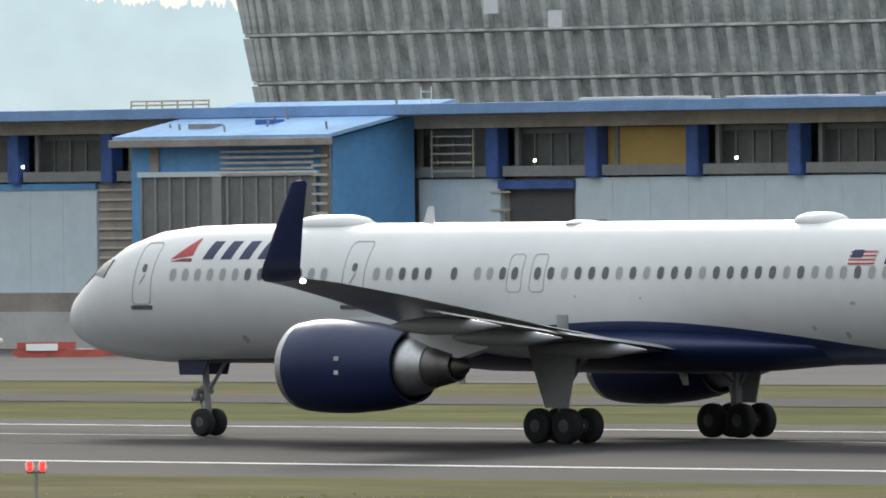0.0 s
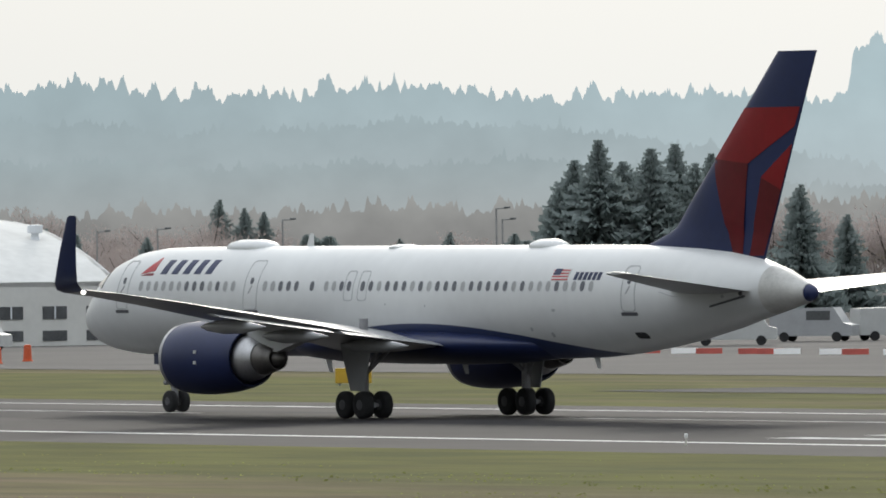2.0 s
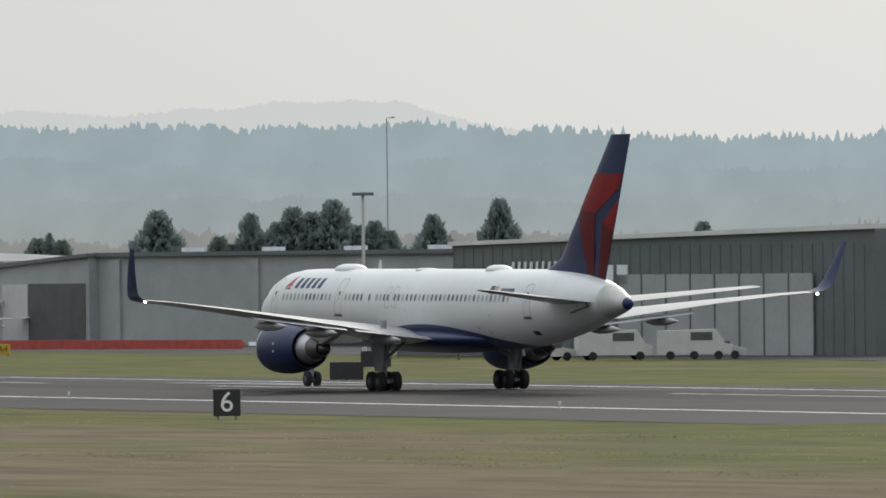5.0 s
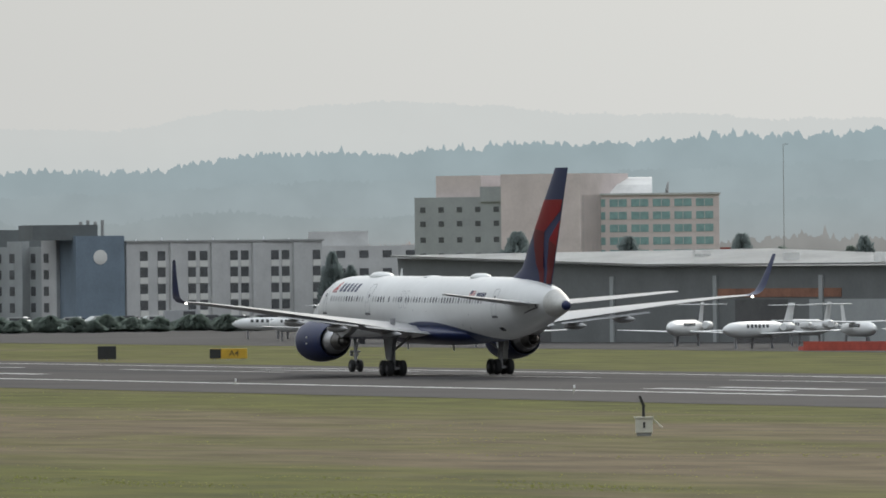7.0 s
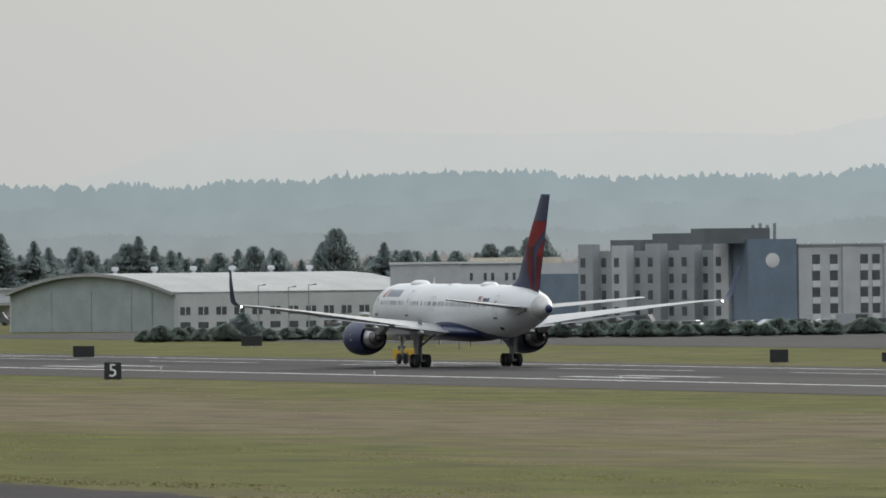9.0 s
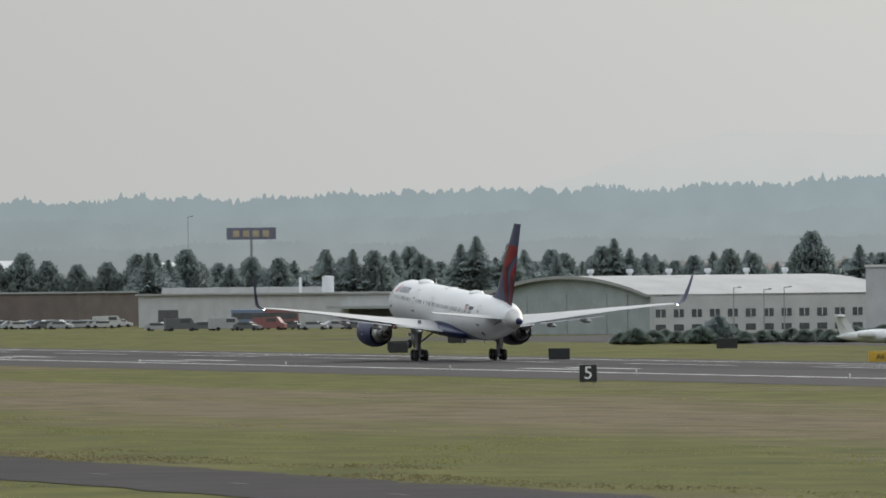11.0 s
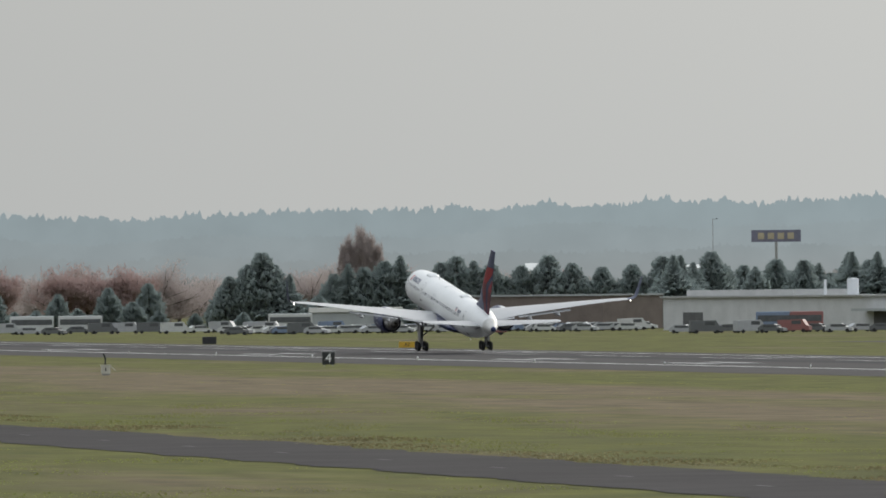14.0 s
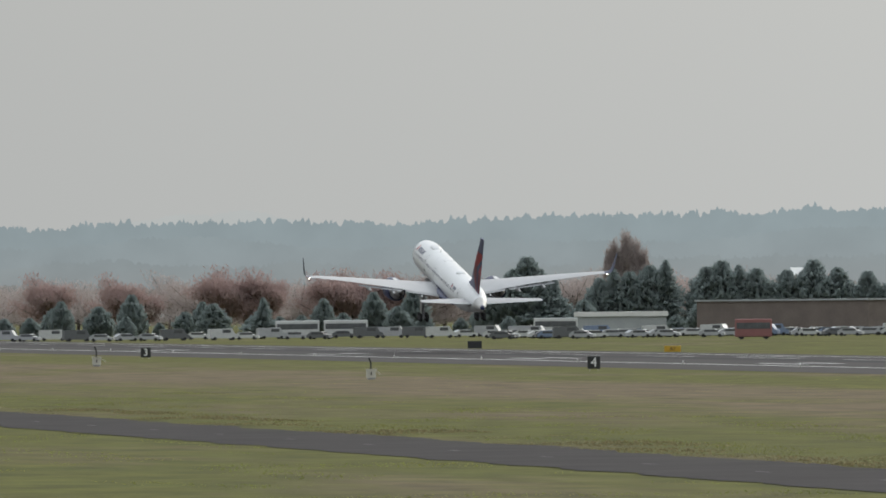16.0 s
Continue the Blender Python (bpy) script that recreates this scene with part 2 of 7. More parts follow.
strip("apron", 330, 1500, 100, 640, 0.004, CONCRETE, "pale grey concrete apron before the terminal", "apron", 40, 0.3)
strip("ramp", 338, 1500, 640, 1500, 0.003, ASPHALT, "dark asphalt ramp before the hangars", "apron", 40, 0.3)
strip("road", 84, 95.5, 120, 1500, 0.006, ROAD, "narrow grey asphalt perimeter road in the grass", "road", 700, 0.9)
# ---- runway markings ----


def bar(x0, x1, y0, y1, name="runway_bar", label="white painted touchdown bar on the runway"):
    bm = bmesh.new()
    v = [bm.verts.new((x, y, fall(x) + 0.014)) for x, y in ((x0, y0), (x1, y0), (x1, y1), (x0, y1))]
    bm.faces.new(v)
    return tagged(part(name, bm, PAINT_WORN), label, "marking", "runway markings", "structure")


for y in (-15, 137, 288, 440, 598, 751, 903, 1055, 1140, 1290, 1440, 1600):
    for x in (227.2, 231.2, 253.8, 257.8):
        bar(x - 0.7, x + 0.7, y, y + 22)
for i in range(44):
    bar(243.6, 244.4, -300 + 61 * i, -263.4 + 61 * i, "centre_dash", "worn white centre line dash")
for i in range(40):
    bm = bmesh.new()
    bm.faces.new([bm.verts.new((x, y, 0.02)) for x, y in ((89.2, 205 + 25 * i), (89.45, 205 + 25 * i), (89.45, 208 + 25 * i), (89.2, 208 + 25 * i))])
    tagged(part("road_dash", bm, ROAD_PAINT), "faded white dash on the perimeter road", "marking", "road dashes", "structure")
# ---- the airliner; its own space: y forward, origin on the ground between the main wheels ----
BODY = [  # y, half width, top, bottom
    (24.0, 0.06, 3.66, 3.52), (23.85, 0.42, 4.0, 3.14), (23.45, 0.78, 4.38, 2.84), (22.85, 1.08, 4.80, 2.60), (22.1, 1.36, 5.36, 2.42),
    (21.1, 1.60, 5.85, 2.29), (19.9, 1.77, 6.17, 2.22), (18.4, 1.86, 6.32, 2.20), (16.5, 1.88, 6.36, 2.20), (14, 1.88, 6.37, 2.20),
    (8, 1.88, 6.37, 2.20), (0, 1.88, 6.37, 2.20), (-8, 1.88, 6.37, 2.20), (-10.5, 1.88, 6.37, 2.26), (-12.5, 1.85, 6.36, 2.41), (-14.5, 1.76, 6.32, 2.64),
    (-16.5, 1.58, 6.24, 2.95), (-18.5, 1.32, 6.08, 3.33), (-20, 1.06, 5.85, 3.67), (-21.4, 0.76, 5.50, 3.97), (-22.4, 0.50, 5.14, 4.18), (-22.9, 0.33, 4.95, 4.30)]


def body_at(y):
    for (a, *u), (b, *v) in zip(BODY, BODY[1:]):
        if a >= y >= b:
            k = (a - y) / (a - b)
            return [p + (r - p) * k for p, r in zip(u, v)]
    return BODY[-1][1:]


def skin(y, z, out=0.0, side=-1):
    """The point of the fuselage's skin at y and height z, and the outward turn."""
    w, top, bot = body_at(y)
    c, h = (top + bot) / 2, (top - bot) / 2
    s = max(-0.999, min(0.999, (z - c) / h))
    a = math.asin(s)
    nx, nz = math.cos(a) / w, math.sin(a) / h
    k = math.hypot(nx, nz)
    return Vector((side * (w * math.cos(a) + out * nx / k), y, z + out * nz / k))


def livery():
    """White above a navy belly whose upper edge swings up behind the wing."""
    m = WHITE.copy()
    m.name = "white_and_navy_livery"
    n, l = m.node_tree.nodes, m.node_tree.links
    b = n["Principled BSDF"]
    white = b.inputs["Base Color"].links[0].from_socket
    tc, sep = n.new("ShaderNodeTexCoord"), n.new("ShaderNodeSeparateXYZ")
    l.new(tc.outputs["Object"], sep.inputs[0])
    rng = n.new("ShaderNodeMapRange")
    rng.inputs[1].default_value, rng.inputs[2].default_value = -24, 24
    l.new(sep.outputs[1], rng.inputs[0])
    ramp = n.new("ShaderNodeValToRGB")
    ramp.color_ramp.interpolation = "B_SPLINE"
    pts = [(-24, 0.2), (-15, 1.7), (-13, 2.3), (-9, 2.86), (-5.5, 3.26), (-2.5, 3.48), (1, 3.52), (5, 3.15), (8, 2.5), (12, 2.36), (17, 2.36), (20, 2.2), (24, 1.6)]
    e = ramp.color_ramp.elements
    while len(e) < len(pts):
        e.new(0.5)
    for k, (y, z) in zip(e, pts):
        k.position = (y + 24) / 48
        k.color = (z / 4, z / 4, z / 4, 1)
    l.new(rng.outputs[0], ramp.inputs[0])
    mul = n.new("ShaderNodeMath")
    mul.operation = "MULTIPLY"
    mul.inputs[1].default_value = 4
    l.new(ramp.outputs[0], mul.inputs[0])
    less = n.new("ShaderNodeMath")
    less.operation = "LESS_THAN"
    l.new(sep.outputs[2], less.inputs[0])
    l.new(mul.outputs[0], less.inputs[1])
    mix = n.new("ShaderNodeMixRGB")
    l.new(less.outputs[0], mix.inputs[0])
    l.new(white, mix.inputs[1])
    mix.inputs[2].default_value = (0.018, 0.033, 0.10, 1)
    l.new(mix.outputs[0], b.inputs["Base Color"])
    return m


def foil(chord, thick, n=14):
    """A closed wing section, from the leading edge back: (back, up)."""
    xs = [(1 - math.cos(math.pi * i / n)) / 2 for i in range(n + 1)]
    t = lambda x: 5 * thick * (0.2969 * math.sqrt(x) - 0.126 * x - 0.3516 * x * x + 0.2843 * x ** 3 - 0.1036 * x ** 4)
    up = [(x * chord, t(x) * chord * 1.05) for x in xs]
    lo = [(x * chord, -t(x) * chord * 0.75) for x in xs[1:-1]]
    return up + lo[::-1]


def wing_sections(side):
    rings = []
    for lat, lead, chord, z, thick in ((1.0, 6.15, 8.75, 2.85, 0.13), (1.9, 5.65, 8.2, 2.90, 0.13), (4.2, 4.45, 6.85, 3.20, 0.125), (6.8, 3.1, 5.5, 3.52, 0.115), (10, 1.45, 4.45, 3.90, 0.11), (14, -0.65, 3.1, 4.38, 0.105), (17.4, -2.4, 2.15, 4.75, 0.10), (19.0, -3.25, 1.72, 4.88, 0.10)):
        rings.append([Vector((side * lat, lead - b, z + u - 0.045 * b * (1 - lat / 11.5))) for b, u in foil(chord, thick)])
    return rings


def winglet_sections(side):
    rings = []
    for lat, lead, chord, z, lean in ((19.0, -3.25, 1.72, 4.88, 0), (19.45, -3.6, 1.62, 4.97, 25), (19.75, -3.95, 1.5, 5.2, 60), (19.92, -4.35, 1.32, 5.65, 76), (20.12, -4.95, 1.0, 6.5, 80), (20.32, -5.7, 0.62, 7.55, 82), (20.33, -5.85, 0.4, 7.62, 82)):
        a = radians(lean)
        rings.append([Vector((side * (lat - u * math.sin(a)), lead - b, z + u * math.cos(a) + 0.029 * b * math.cos(a))) for b, u in foil(chord, 0.09)])
    return rings


def wheel(parent, r, w):
    wh = part("wheel", turned([(-w / 2, r * 0.55), (-w / 2, r * 0.85), (-w * 0.38, r * 0.97), (-w * 0.15, r), (w * 0.15, r), (w * 0.38, r * 0.97), (w / 2, r * 0.85), (w / 2, r * 0.55)], "X", 28), RUBBER, parent)
    smooth(wh, 50)
    hub = part("rim", turned([(-w / 2 - 0.02, r * 0.30), (-w / 2 + 0.03, r * 0.5), (-w / 2 + 0.02, r * 0.56), (w / 2 - 0.02, r * 0.56), (w / 2 - 0.03, r * 0.5), (w / 2 + 0.02, r * 0.30)], "X", 20), HUB, wh)
    smooth(hub, 30)
    return wh


def rounded(y0, y1, z0, z1, r, n=4):
    pts = []
    for cy, cz, a0 in ((y1 - r, z1 - r, 0), (y0 + r, z1 - r, 90), (y0 + r, z0 + r, 180), (y1 - r, z0 + r, 270)):
        for i in range(n + 1):
            a = radians(a0 + 90 * i / n)
            pts.append((cy + r * math.cos(a), cz + r * math.sin(a)))
    full = []
    for p, q in zip(pts, pts[1:] + pts[:1]):
        k = max(1, int(math.hypot(q[0] - p[0], q[1] - p[1]) / 0.14))
        full += [(p[0] + (q[0] - p[0]) * i / k, p[1] + (q[1] - p[1]) * i / k) for i in range(k)]
    return full


def on_skin(points, side, thick=0.012, sink=0.004):
    """A thin raised shape that lies on the fuselage's skin."""
    return loft([[skin(y, z, -sink, side) for y, z in points], [skin(y, z, thick, side) for y, z in points]])


def skin_patch(quad, side, out=0.014, n=5):
    """A four-cornered painted shape that follows the skin's curve; corners: bottom pair, then top pair."""
    (a, b, c, d) = quad
    bm = bmesh.new()
    rows = []
    for i in range(n + 1):
        k = i / n
        rows.append([bm.verts.new(skin(p[0] + (q[0] - p[0]) * k, p[1] + (q[1] - p[1]) * k, o, side)) for p, q, o in ((a, d, -0.006), (a, d, out), (b, c, out), (b, c, -0.006))])
    for u, v in zip(rows, rows[1:]):
        for i in range(3):
            bm.faces.new((u[i], u[i + 1], v[i + 1], v[i]))
    bm.faces.new(rows[0])
    bm.faces.new(rows[-1][::-1])
    bmesh.ops.recalc_face_normals(bm, faces=bm.faces)
    return bm


def seam(points, side, width=0.035):
    """A closed raised line along an outline on the skin."""
    cy = sum(p[0] for p in points) / len(points)
    cz = sum(p[1] for p in points) / len(points)
    inner = [(y + (cy - y) / max(0.01, math.hypot(cy - y, cz - z)) * width, z + (cz - z) / max(0.01, math.hypot(cy - y, cz - z)) * width) for y, z in points]
    bm = bmesh.new()
    rings = [[bm.verts.new(skin(y, z, o, side)) for y, z in pp] for pp, o in ((points, -0.004), (points, 0.012), (inner, 0.012), (inner, -0.004))]
    n = len(points)
    for a, b in zip(rings, rings[1:]):
        for i in range(n):
            bm.faces.new((a[i], a[(i + 1) % n], b[(i + 1) % n], b[i]))
    return bm


def airliner():
    jet = thing("airliner", "white twin-engine airliner with navy belly and red and navy tail", "airplane")
    # fuselage
    rings = []
    for i in range(len(BODY) - 1):
        steps = max(1, int(abs(BODY[i][0] - BODY[i + 1][0]) / 0.8))
        for k in range(steps):
            y = BODY[i][0] + (BODY[i + 1][0] - BODY[i][0]) * k / steps
            rings.append(y)
    rings.append(BODY[-1][0])
    body = part("fuselage", loft([[Vector((body_at(y)[0] * math.cos(a), y, (body_at(y)[1] + body_at(y)[2]) / 2 + (body_at(y)[1] - body_at(y)[2]) / 2 * math.sin(a))) for a in [2 * math.pi * i / 56 for i in range(56)]] for y in rings]), livery(), jet, "white fuselage with a navy belly")
    smooth(body, 60)
    aft = (-20.95, -21.4, -21.9, -22.4, -22.9)
    smooth(part("exhaust_fairing", loft([[Vector(((body_at(y)[0] + 0.006) * math.cos(a), y, (body_at(y)[1] + body_at(y)[2]) / 2 + ((body_at(y)[1] - body_at(y)[2]) / 2 + 0.006) * math.sin(a))) for a in [2 * math.pi * i / 40 for i in range(40)]] for y in aft]), BARE_AFT, jet, "dull unpainted tail exhaust fairing"), 60)
    for side in (-1, 1):
        part("trim_slot", on_skin([(-18.45, 4.10), (-18.5, 4.18), (-20.3, 4.56), (-20.3, 4.48)], side, 0.016), SLOT, jet, "dark tailplane trim slot")
        part("drain_hole", on_skin([(-20.1 + 0.09 * math.cos(a), 4.62 + 0.09 * math.sin(a)) for a in [math.pi * i / 5 for i in range(10)]], side, 0.016), SLOT, jet)
        part("static_port", on_skin(rounded(-9.75, -9.55, 3.95, 4.05, 0.04, 2), side, 0.012), LINE_GREY, jet)
    cone = part("tail_cone", turned([(-22.9, 0.31), (-23.05, 0.27), (-23.2, 0.17), (-23.22, 0.03)], "Y", 24, (0, 0, 4.62)), NAVY, jet, "navy exhaust cone at the tail")
    smooth(cone, 50)
    fairing = part("belly_fairing", loft([[Vector((w * math.cos(a), y, 2.75 + (h if math.sin(a) > 0 else d) * math.sin(a))) for a in [2 * math.pi * i / 40 for i in range(40)]] for y, w, h, d in ((9.5, 0.5, 0.1, 0.3), (8, 1.5, 0.4, 0.62), (6, 2.05, 0.6, 0.75), (2, 2.2, 0.65, 0.80), (-2, 2.2, 0.62, 0.80), (-5, 2.0, 0.5, 0.72), (-7.5, 1.4, 0.2, 0.55), (-8.6, 0.5, 0.1, 0.4))]), NAVY, jet, "navy wing root fairing")
    smooth(fairing, 60)
    # wings
    for side in (-1, 1):
        wing = part("wing", loft(wing_sections(side)), WING_GREY, jet, "grey swept wing")
        smooth(wing, 35)
        FLEX.append((wing, side))
        wl_ = part("winglet", loft(winglet_sections(side)), NAVY, wing, "navy blended winglet")
        smooth(wl_, 35)
        smooth(part("tip_lamp", turned([(-0.09, 0.02), (-0.05, 0.07), (0.05, 0.07), (0.09, 0.02)], "Y", 10, (side * 19.2, -5.0, 4.86)), LAMP, wing, "small white position lamp"))
        # flaps, a little drooped
        for l0, l1 in ((2.1, 6.4), (6.9, 12.6)):
            secs = []
            for lat in (l0, l1):
                k = (lat - 1.9) / 17.1
                te = -2.5 if lat < 7 else -2.45 - (lat - 6.9) * 0.21
                z = 2.66 + (lat - 1.9) * 0.112
                c = 1.05 - 0.4 * k
                secs.append([Vector((side * lat, te + 0.55 - b, z + 0.12 + u - 0.12 * b)) for b, u in foil(c, 0.12, 8)])
            smooth(part("flap", loft(secs), FLAP_GREY, wing, "lowered trailing edge flap"), 35)
        for lat, te, z in ((4.4, -2.5, 2.76), (8.1, -2.7, 3.16), (11.2, -3.3, 3.55)):
            pod = part("flap_track_fairing", turned([(2.5, 0.03), (2.0, 0.16), (1.0, 0.26), (-0.3, 0.24), (-1.2, 0.12), (-1.8, 0.02)], "Y", 16, (side * lat, te + 0.3, z - 0.05)), WING_GREY, wing, "pale flap track fairing")
            smooth(pod, 60)
        # tailplane
        secs = [[Vector((side * lat, lead - b, z + u)) for b, u in foil(c, 0.09)] for lat, lead, c, z in ((0.5, -15.9, 4.6, 4.68), (1.3, -16.4, 4.2, 4.72), (4.5, -18.75, 2.9, 5.05), (7.55, -21.0, 1.6, 5.38), (7.7, -21.4, 1.1, 5.39))]
        part("tailplane_seal", on_skin([(-15.9, 4.66), (-16.6, 4.5), (-20.2, 4.42), (-20.2, 4.6)], side, 0.012), LINE_GREY, jet)
        smooth(part("tailplane", loft(secs), WING_GREY, jet, "pale grey tailplane"), 35)
        # engine
        eng = tagged(new("engine"), "navy nacelle with bare metal core")
        eng.parent = jet
        ex, ez = side * 6.5, 2.26
        cowl = part("cowl", turned([(4.6, 0.9), (7.2, 1.08), (7.62, 1.12), (7.72, 1.19), (7.62, 1.25), (7.2, 1.33), (6.5, 1.37), (5.6, 1.37), (4.4, 1.28), (3.5, 1.14), (3.2, 1.06), (3.2, 1.0), (4.6, 0.9)], "Y", 48, (ex, 0, ez)), NAVY, eng, "navy painted engine cowl")
        smooth(cowl, 40)
        smooth(part("intake_lip", turned([(7.45, 1.105), (7.64, 1.125), (7.74, 1.19), (7.64, 1.262), (7.4, 1.305), (7.4, 1.2)], "Y", 48, (ex, 0, ez)), METAL, eng, "polished intake lip"), 60)
        smooth(part("core_cowl", turned([(4.4, 0.9), (3.5, 0.92), (3.0, 0.83), (2.75, 0.74), (2.4, 0.64), (2.4, 0.58)], "Y", 40, (ex, 0, ez)), METAL, eng, "bare metal core cowl"), 40)
        smooth(part("nozzle", turned([(2.8, 0.6), (2.55, 0.64), (2.0, 0.55), (1.45, 0.43), (1.45, 0.39), (2.1, 0.3)], "Y", 32, (ex, 0, ez)), DARK_METAL, eng, "heat-stained exhaust nozzle"), 40)
        smooth(part("exhaust_plug", turned([(2.3, 0.36), (1.6, 0.36), (1.2, 0.24), (0.95, 0.03)], "Y", 20, (ex, 0, ez)), DARK_METAL, eng, "conical exhaust plug"), 60)
        smooth(part("spinner", turned([(6.6, 0.02), (6.5, 0.15), (6.2, 0.34), (5.9, 0.42), (5.6, 1.05)], "Y", 24, (ex, 0, ez)), DARK, eng, "dark fan spinner"), 60)
        pyl = loft([[Vector((ex + s * w, y, z)) for y, w, z in ((7.0, 0.05, 3.5), (6.2, 0.2, 3.65), (3.4, 0.26, 3.75), (-0.9, 0.22, 3.3), (-0.5, 0.2, 2.95), (1.2, 0.24, 2.5), (2.5, 0.24, 2.62), (4.2, 0.2, 3.1))] for s in (-1, 1)])
        smooth(part("pylon", pyl, WHITE, eng, "white engine pylon"), 30)
        for zz in (2.1, 2.5):
            part("cowl_marking", box(ex + side * 1.29, ex + side * 1.36, 5.0, 5.14, zz - 0.06, zz + 0.06), PAINT_WHITE, eng, "small white stencil")
        # main gear: bogie of four wheels
        gear = tagged(new("main_gear"), "grey main landing gear with four wheels")
        gear.parent = jet
        LEGS.append(gear)
        gx = side * 3.66
        bm = tube((gx, 0.0, 3.7), (gx, 0.0, 0.55), 0.17)
        add_tube(bm, (gx, 0, 1.6), (gx - side * 1.5, 0.2, 2.7), 0.08)
        add_tube(bm, (gx, -0.1, 1.5), (gx, -1.1, 2.8), 0.06)
        add_tube(bm, (gx, 0.66, 0.5), (gx, -0.66, 0.5), 0.11)
        add_tube(bm, (gx - 0.5, 0.58, 0.5), (gx + 0.5, 0.58, 0.5), 0.07)
        add_tube(bm, (gx - 0.5, -0.58, 0.5), (gx + 0.5, -0.58, 0.5), 0.07)
        part("strut", bm, STRUT, gear)
        part("gear_door", plate([(gx + side * 0.28, 1.15, 3.0), (gx + side * 0.28, -0.95, 2.95), (gx + side * 0.28, -0.75, 2.1), (gx + side * 0.28, -0.48, 1.02), (gx + side * 0.28, 0.42, 1.02), (gx + side * 0.28, 0.85, 2.1)], (side * 0.05, 0, 0)), WING_GREY, gear, "pale gear leg door")
        for dx in (-0.43, 0.43):
            for dy in (-0.57, 0.57):
                wh = wheel(gear, 0.51, 0.37)
                wh.location = (gx + dx, dy, 0.51)
    # fin with dorsal fillet
    def finz(z):
        lead = -14.77 - (z - 6.91) * (6.33 / 6.31) if z > 6.9 else -12.3 - (z - 6.1) * 3.1
        trail = -20.14 - (z - 5.6) * (3.3 / 7.6)
        return lead, trail
    secs = []
    for z in (5.4, 6.0, 6.25, 6.5, 6.75, 7.0, 8, 10, 12, 13.1, 13.25):
        a, b = finz(z)
        if z <= 6.0:
            a = -12.3
        secs.append([Vector((u * 0.9 * (1 if u > 0 else 1.05 / 0.75), a - s, z)) for s, u in foil(a - b, 0.10 if z > 7 else 0.065)])
    smooth(part("fin", loft(secs), NAVY, jet, "navy tail fin"), 35)
    def fin_skin(y, z, out):
        a, b = finz(z)
        c = a - b
        k = min(0.985, max(0.01, (a - y) / c))
        th = 0.10 if z > 7 else 0.065
        t = 5 * th * c * (0.2969 * math.sqrt(k) - 0.126 * k - 0.3516 * k * k + 0.2843 * k ** 3 - 0.1036 * k ** 4) * 0.9 * 1.05
        return t + out, a - k * c
    for (a, b, c, d), m, label in FIN_PAINT:
        for side in (-1, 1):
            bm = bmesh.new()
            n, w = 12, 8
            grid = []
            for i in range(n + 1):
                u = i / n
                p0, p1 = [(p[0] + (q[0] - p[0]) * u, p[1] + (q[1] - p[1]) * u) for p, q in ((a, d), (b, c))]
                row = []
                for j in range(w + 1):
                    v = j / w
                    y, z = p0[0] + (p1[0] - p0[0]) * v, p0[1] + (p1[1] - p0[1]) * v
                    x, y = fin_skin(y, z, 0.02)
                    row.append(bm.verts.new((side * x, y, z)))
                grid.append(row)
            for r0, r1 in zip(grid, grid[1:]):
                for j in range(w):
                    bm.faces.new((r0[j], r0[j + 1], r1[j + 1], r1[j]))
            bmesh.ops.solidify(bm, geom=bm.faces[:], thickness=0.01)
            bmesh.ops.recalc_face_normals(bm, faces=bm.faces)
            smooth(part("fin_panel", bm, m, jet, label), 50)
    # nose gear
    ng = tagged(new("nose_gear"), "grey nose landing gear with two wheels")
    ng.parent = jet
    bm = tube((0, 18.45, 2.4), (0, 18.29, 0.45), 0.11)
    add_tube(bm, (0, 18.4, 1.2), (0, 17.5, 2.3), 0.06)
    add_tube(bm, (-0.32, 18.29, 0.42), (0.32, 18.29, 0.42), 0.06)
    add_tube(bm, (0, 18.6, 1.5), (0, 18.3, 0.8), 0.05)
    add_tube(bm, (-0.35, 18.5, 1.35), (0.35, 18.5, 1.35), 0.09)
    add_tube(bm, (0, 18.62, 1.0), (0, 18.35, 0.5), 0.04)
    add_tube(bm, (0, 18.62, 1.0), (0, 18.42, 1.5), 0.04)
    add_tube(bm, (-0.18, 18.55, 1.15), (-0.18, 18.75, 1.15), 0.11)
    add_tube(bm, (0.18, 18.55, 1.15), (0.18, 18.75, 1.15), 0.11)
    part("strut", bm, STRUT, ng)
    for s in (-1, 1):
        part("gear_door", plate([(s * 0.45, 19.1, 2.3), (s * 0.45, 17.8, 2.3), (s * 0.5, 18.0, 1.85), (s * 0.5, 19.0, 1.85)], (s * 0.03, 0, 0)), NAVY, ng, "navy nose gear door")
        wh = wheel(ng, 0.42, 0.28)
        wh.location = (s * 0.27, 18.29, 0.42)
    # radomes and aerials
    for y0, y1, h in ((14.4, 11.2, 0.26), (-5.9, -7.7, 0.22), (3.0, 2.2, 0.05)):
        c, r = (y0 + y1) / 2, (y0 - y1) / 2
        dome = part("radome", loft([[Vector((0.62 * k * math.cos(a), c + r * s, 6.30 + (h + 0.07) * k * max(-0.2, math.sin(a)))) for a in [2 * math.pi * i / 24 for i in range(24)]] for s, k in ((-1, 0.05), (-0.9, 0.45), (-0.7, 0.8), (-0.4, 1), (0.4, 1), (0.7, 0.8), (0.9, 0.45), (1, 0.05))]), WHITE, jet, "white satellite aerial dome")
        smooth(dome, 60)
    part("blade_aerial", plate([(0, 9.2, 6.3), (0, 8.7, 6.3), (0, 8.75, 6.85), (0, 8.95, 6.85)], (0.03, 0, 0)), WHITE, jet)
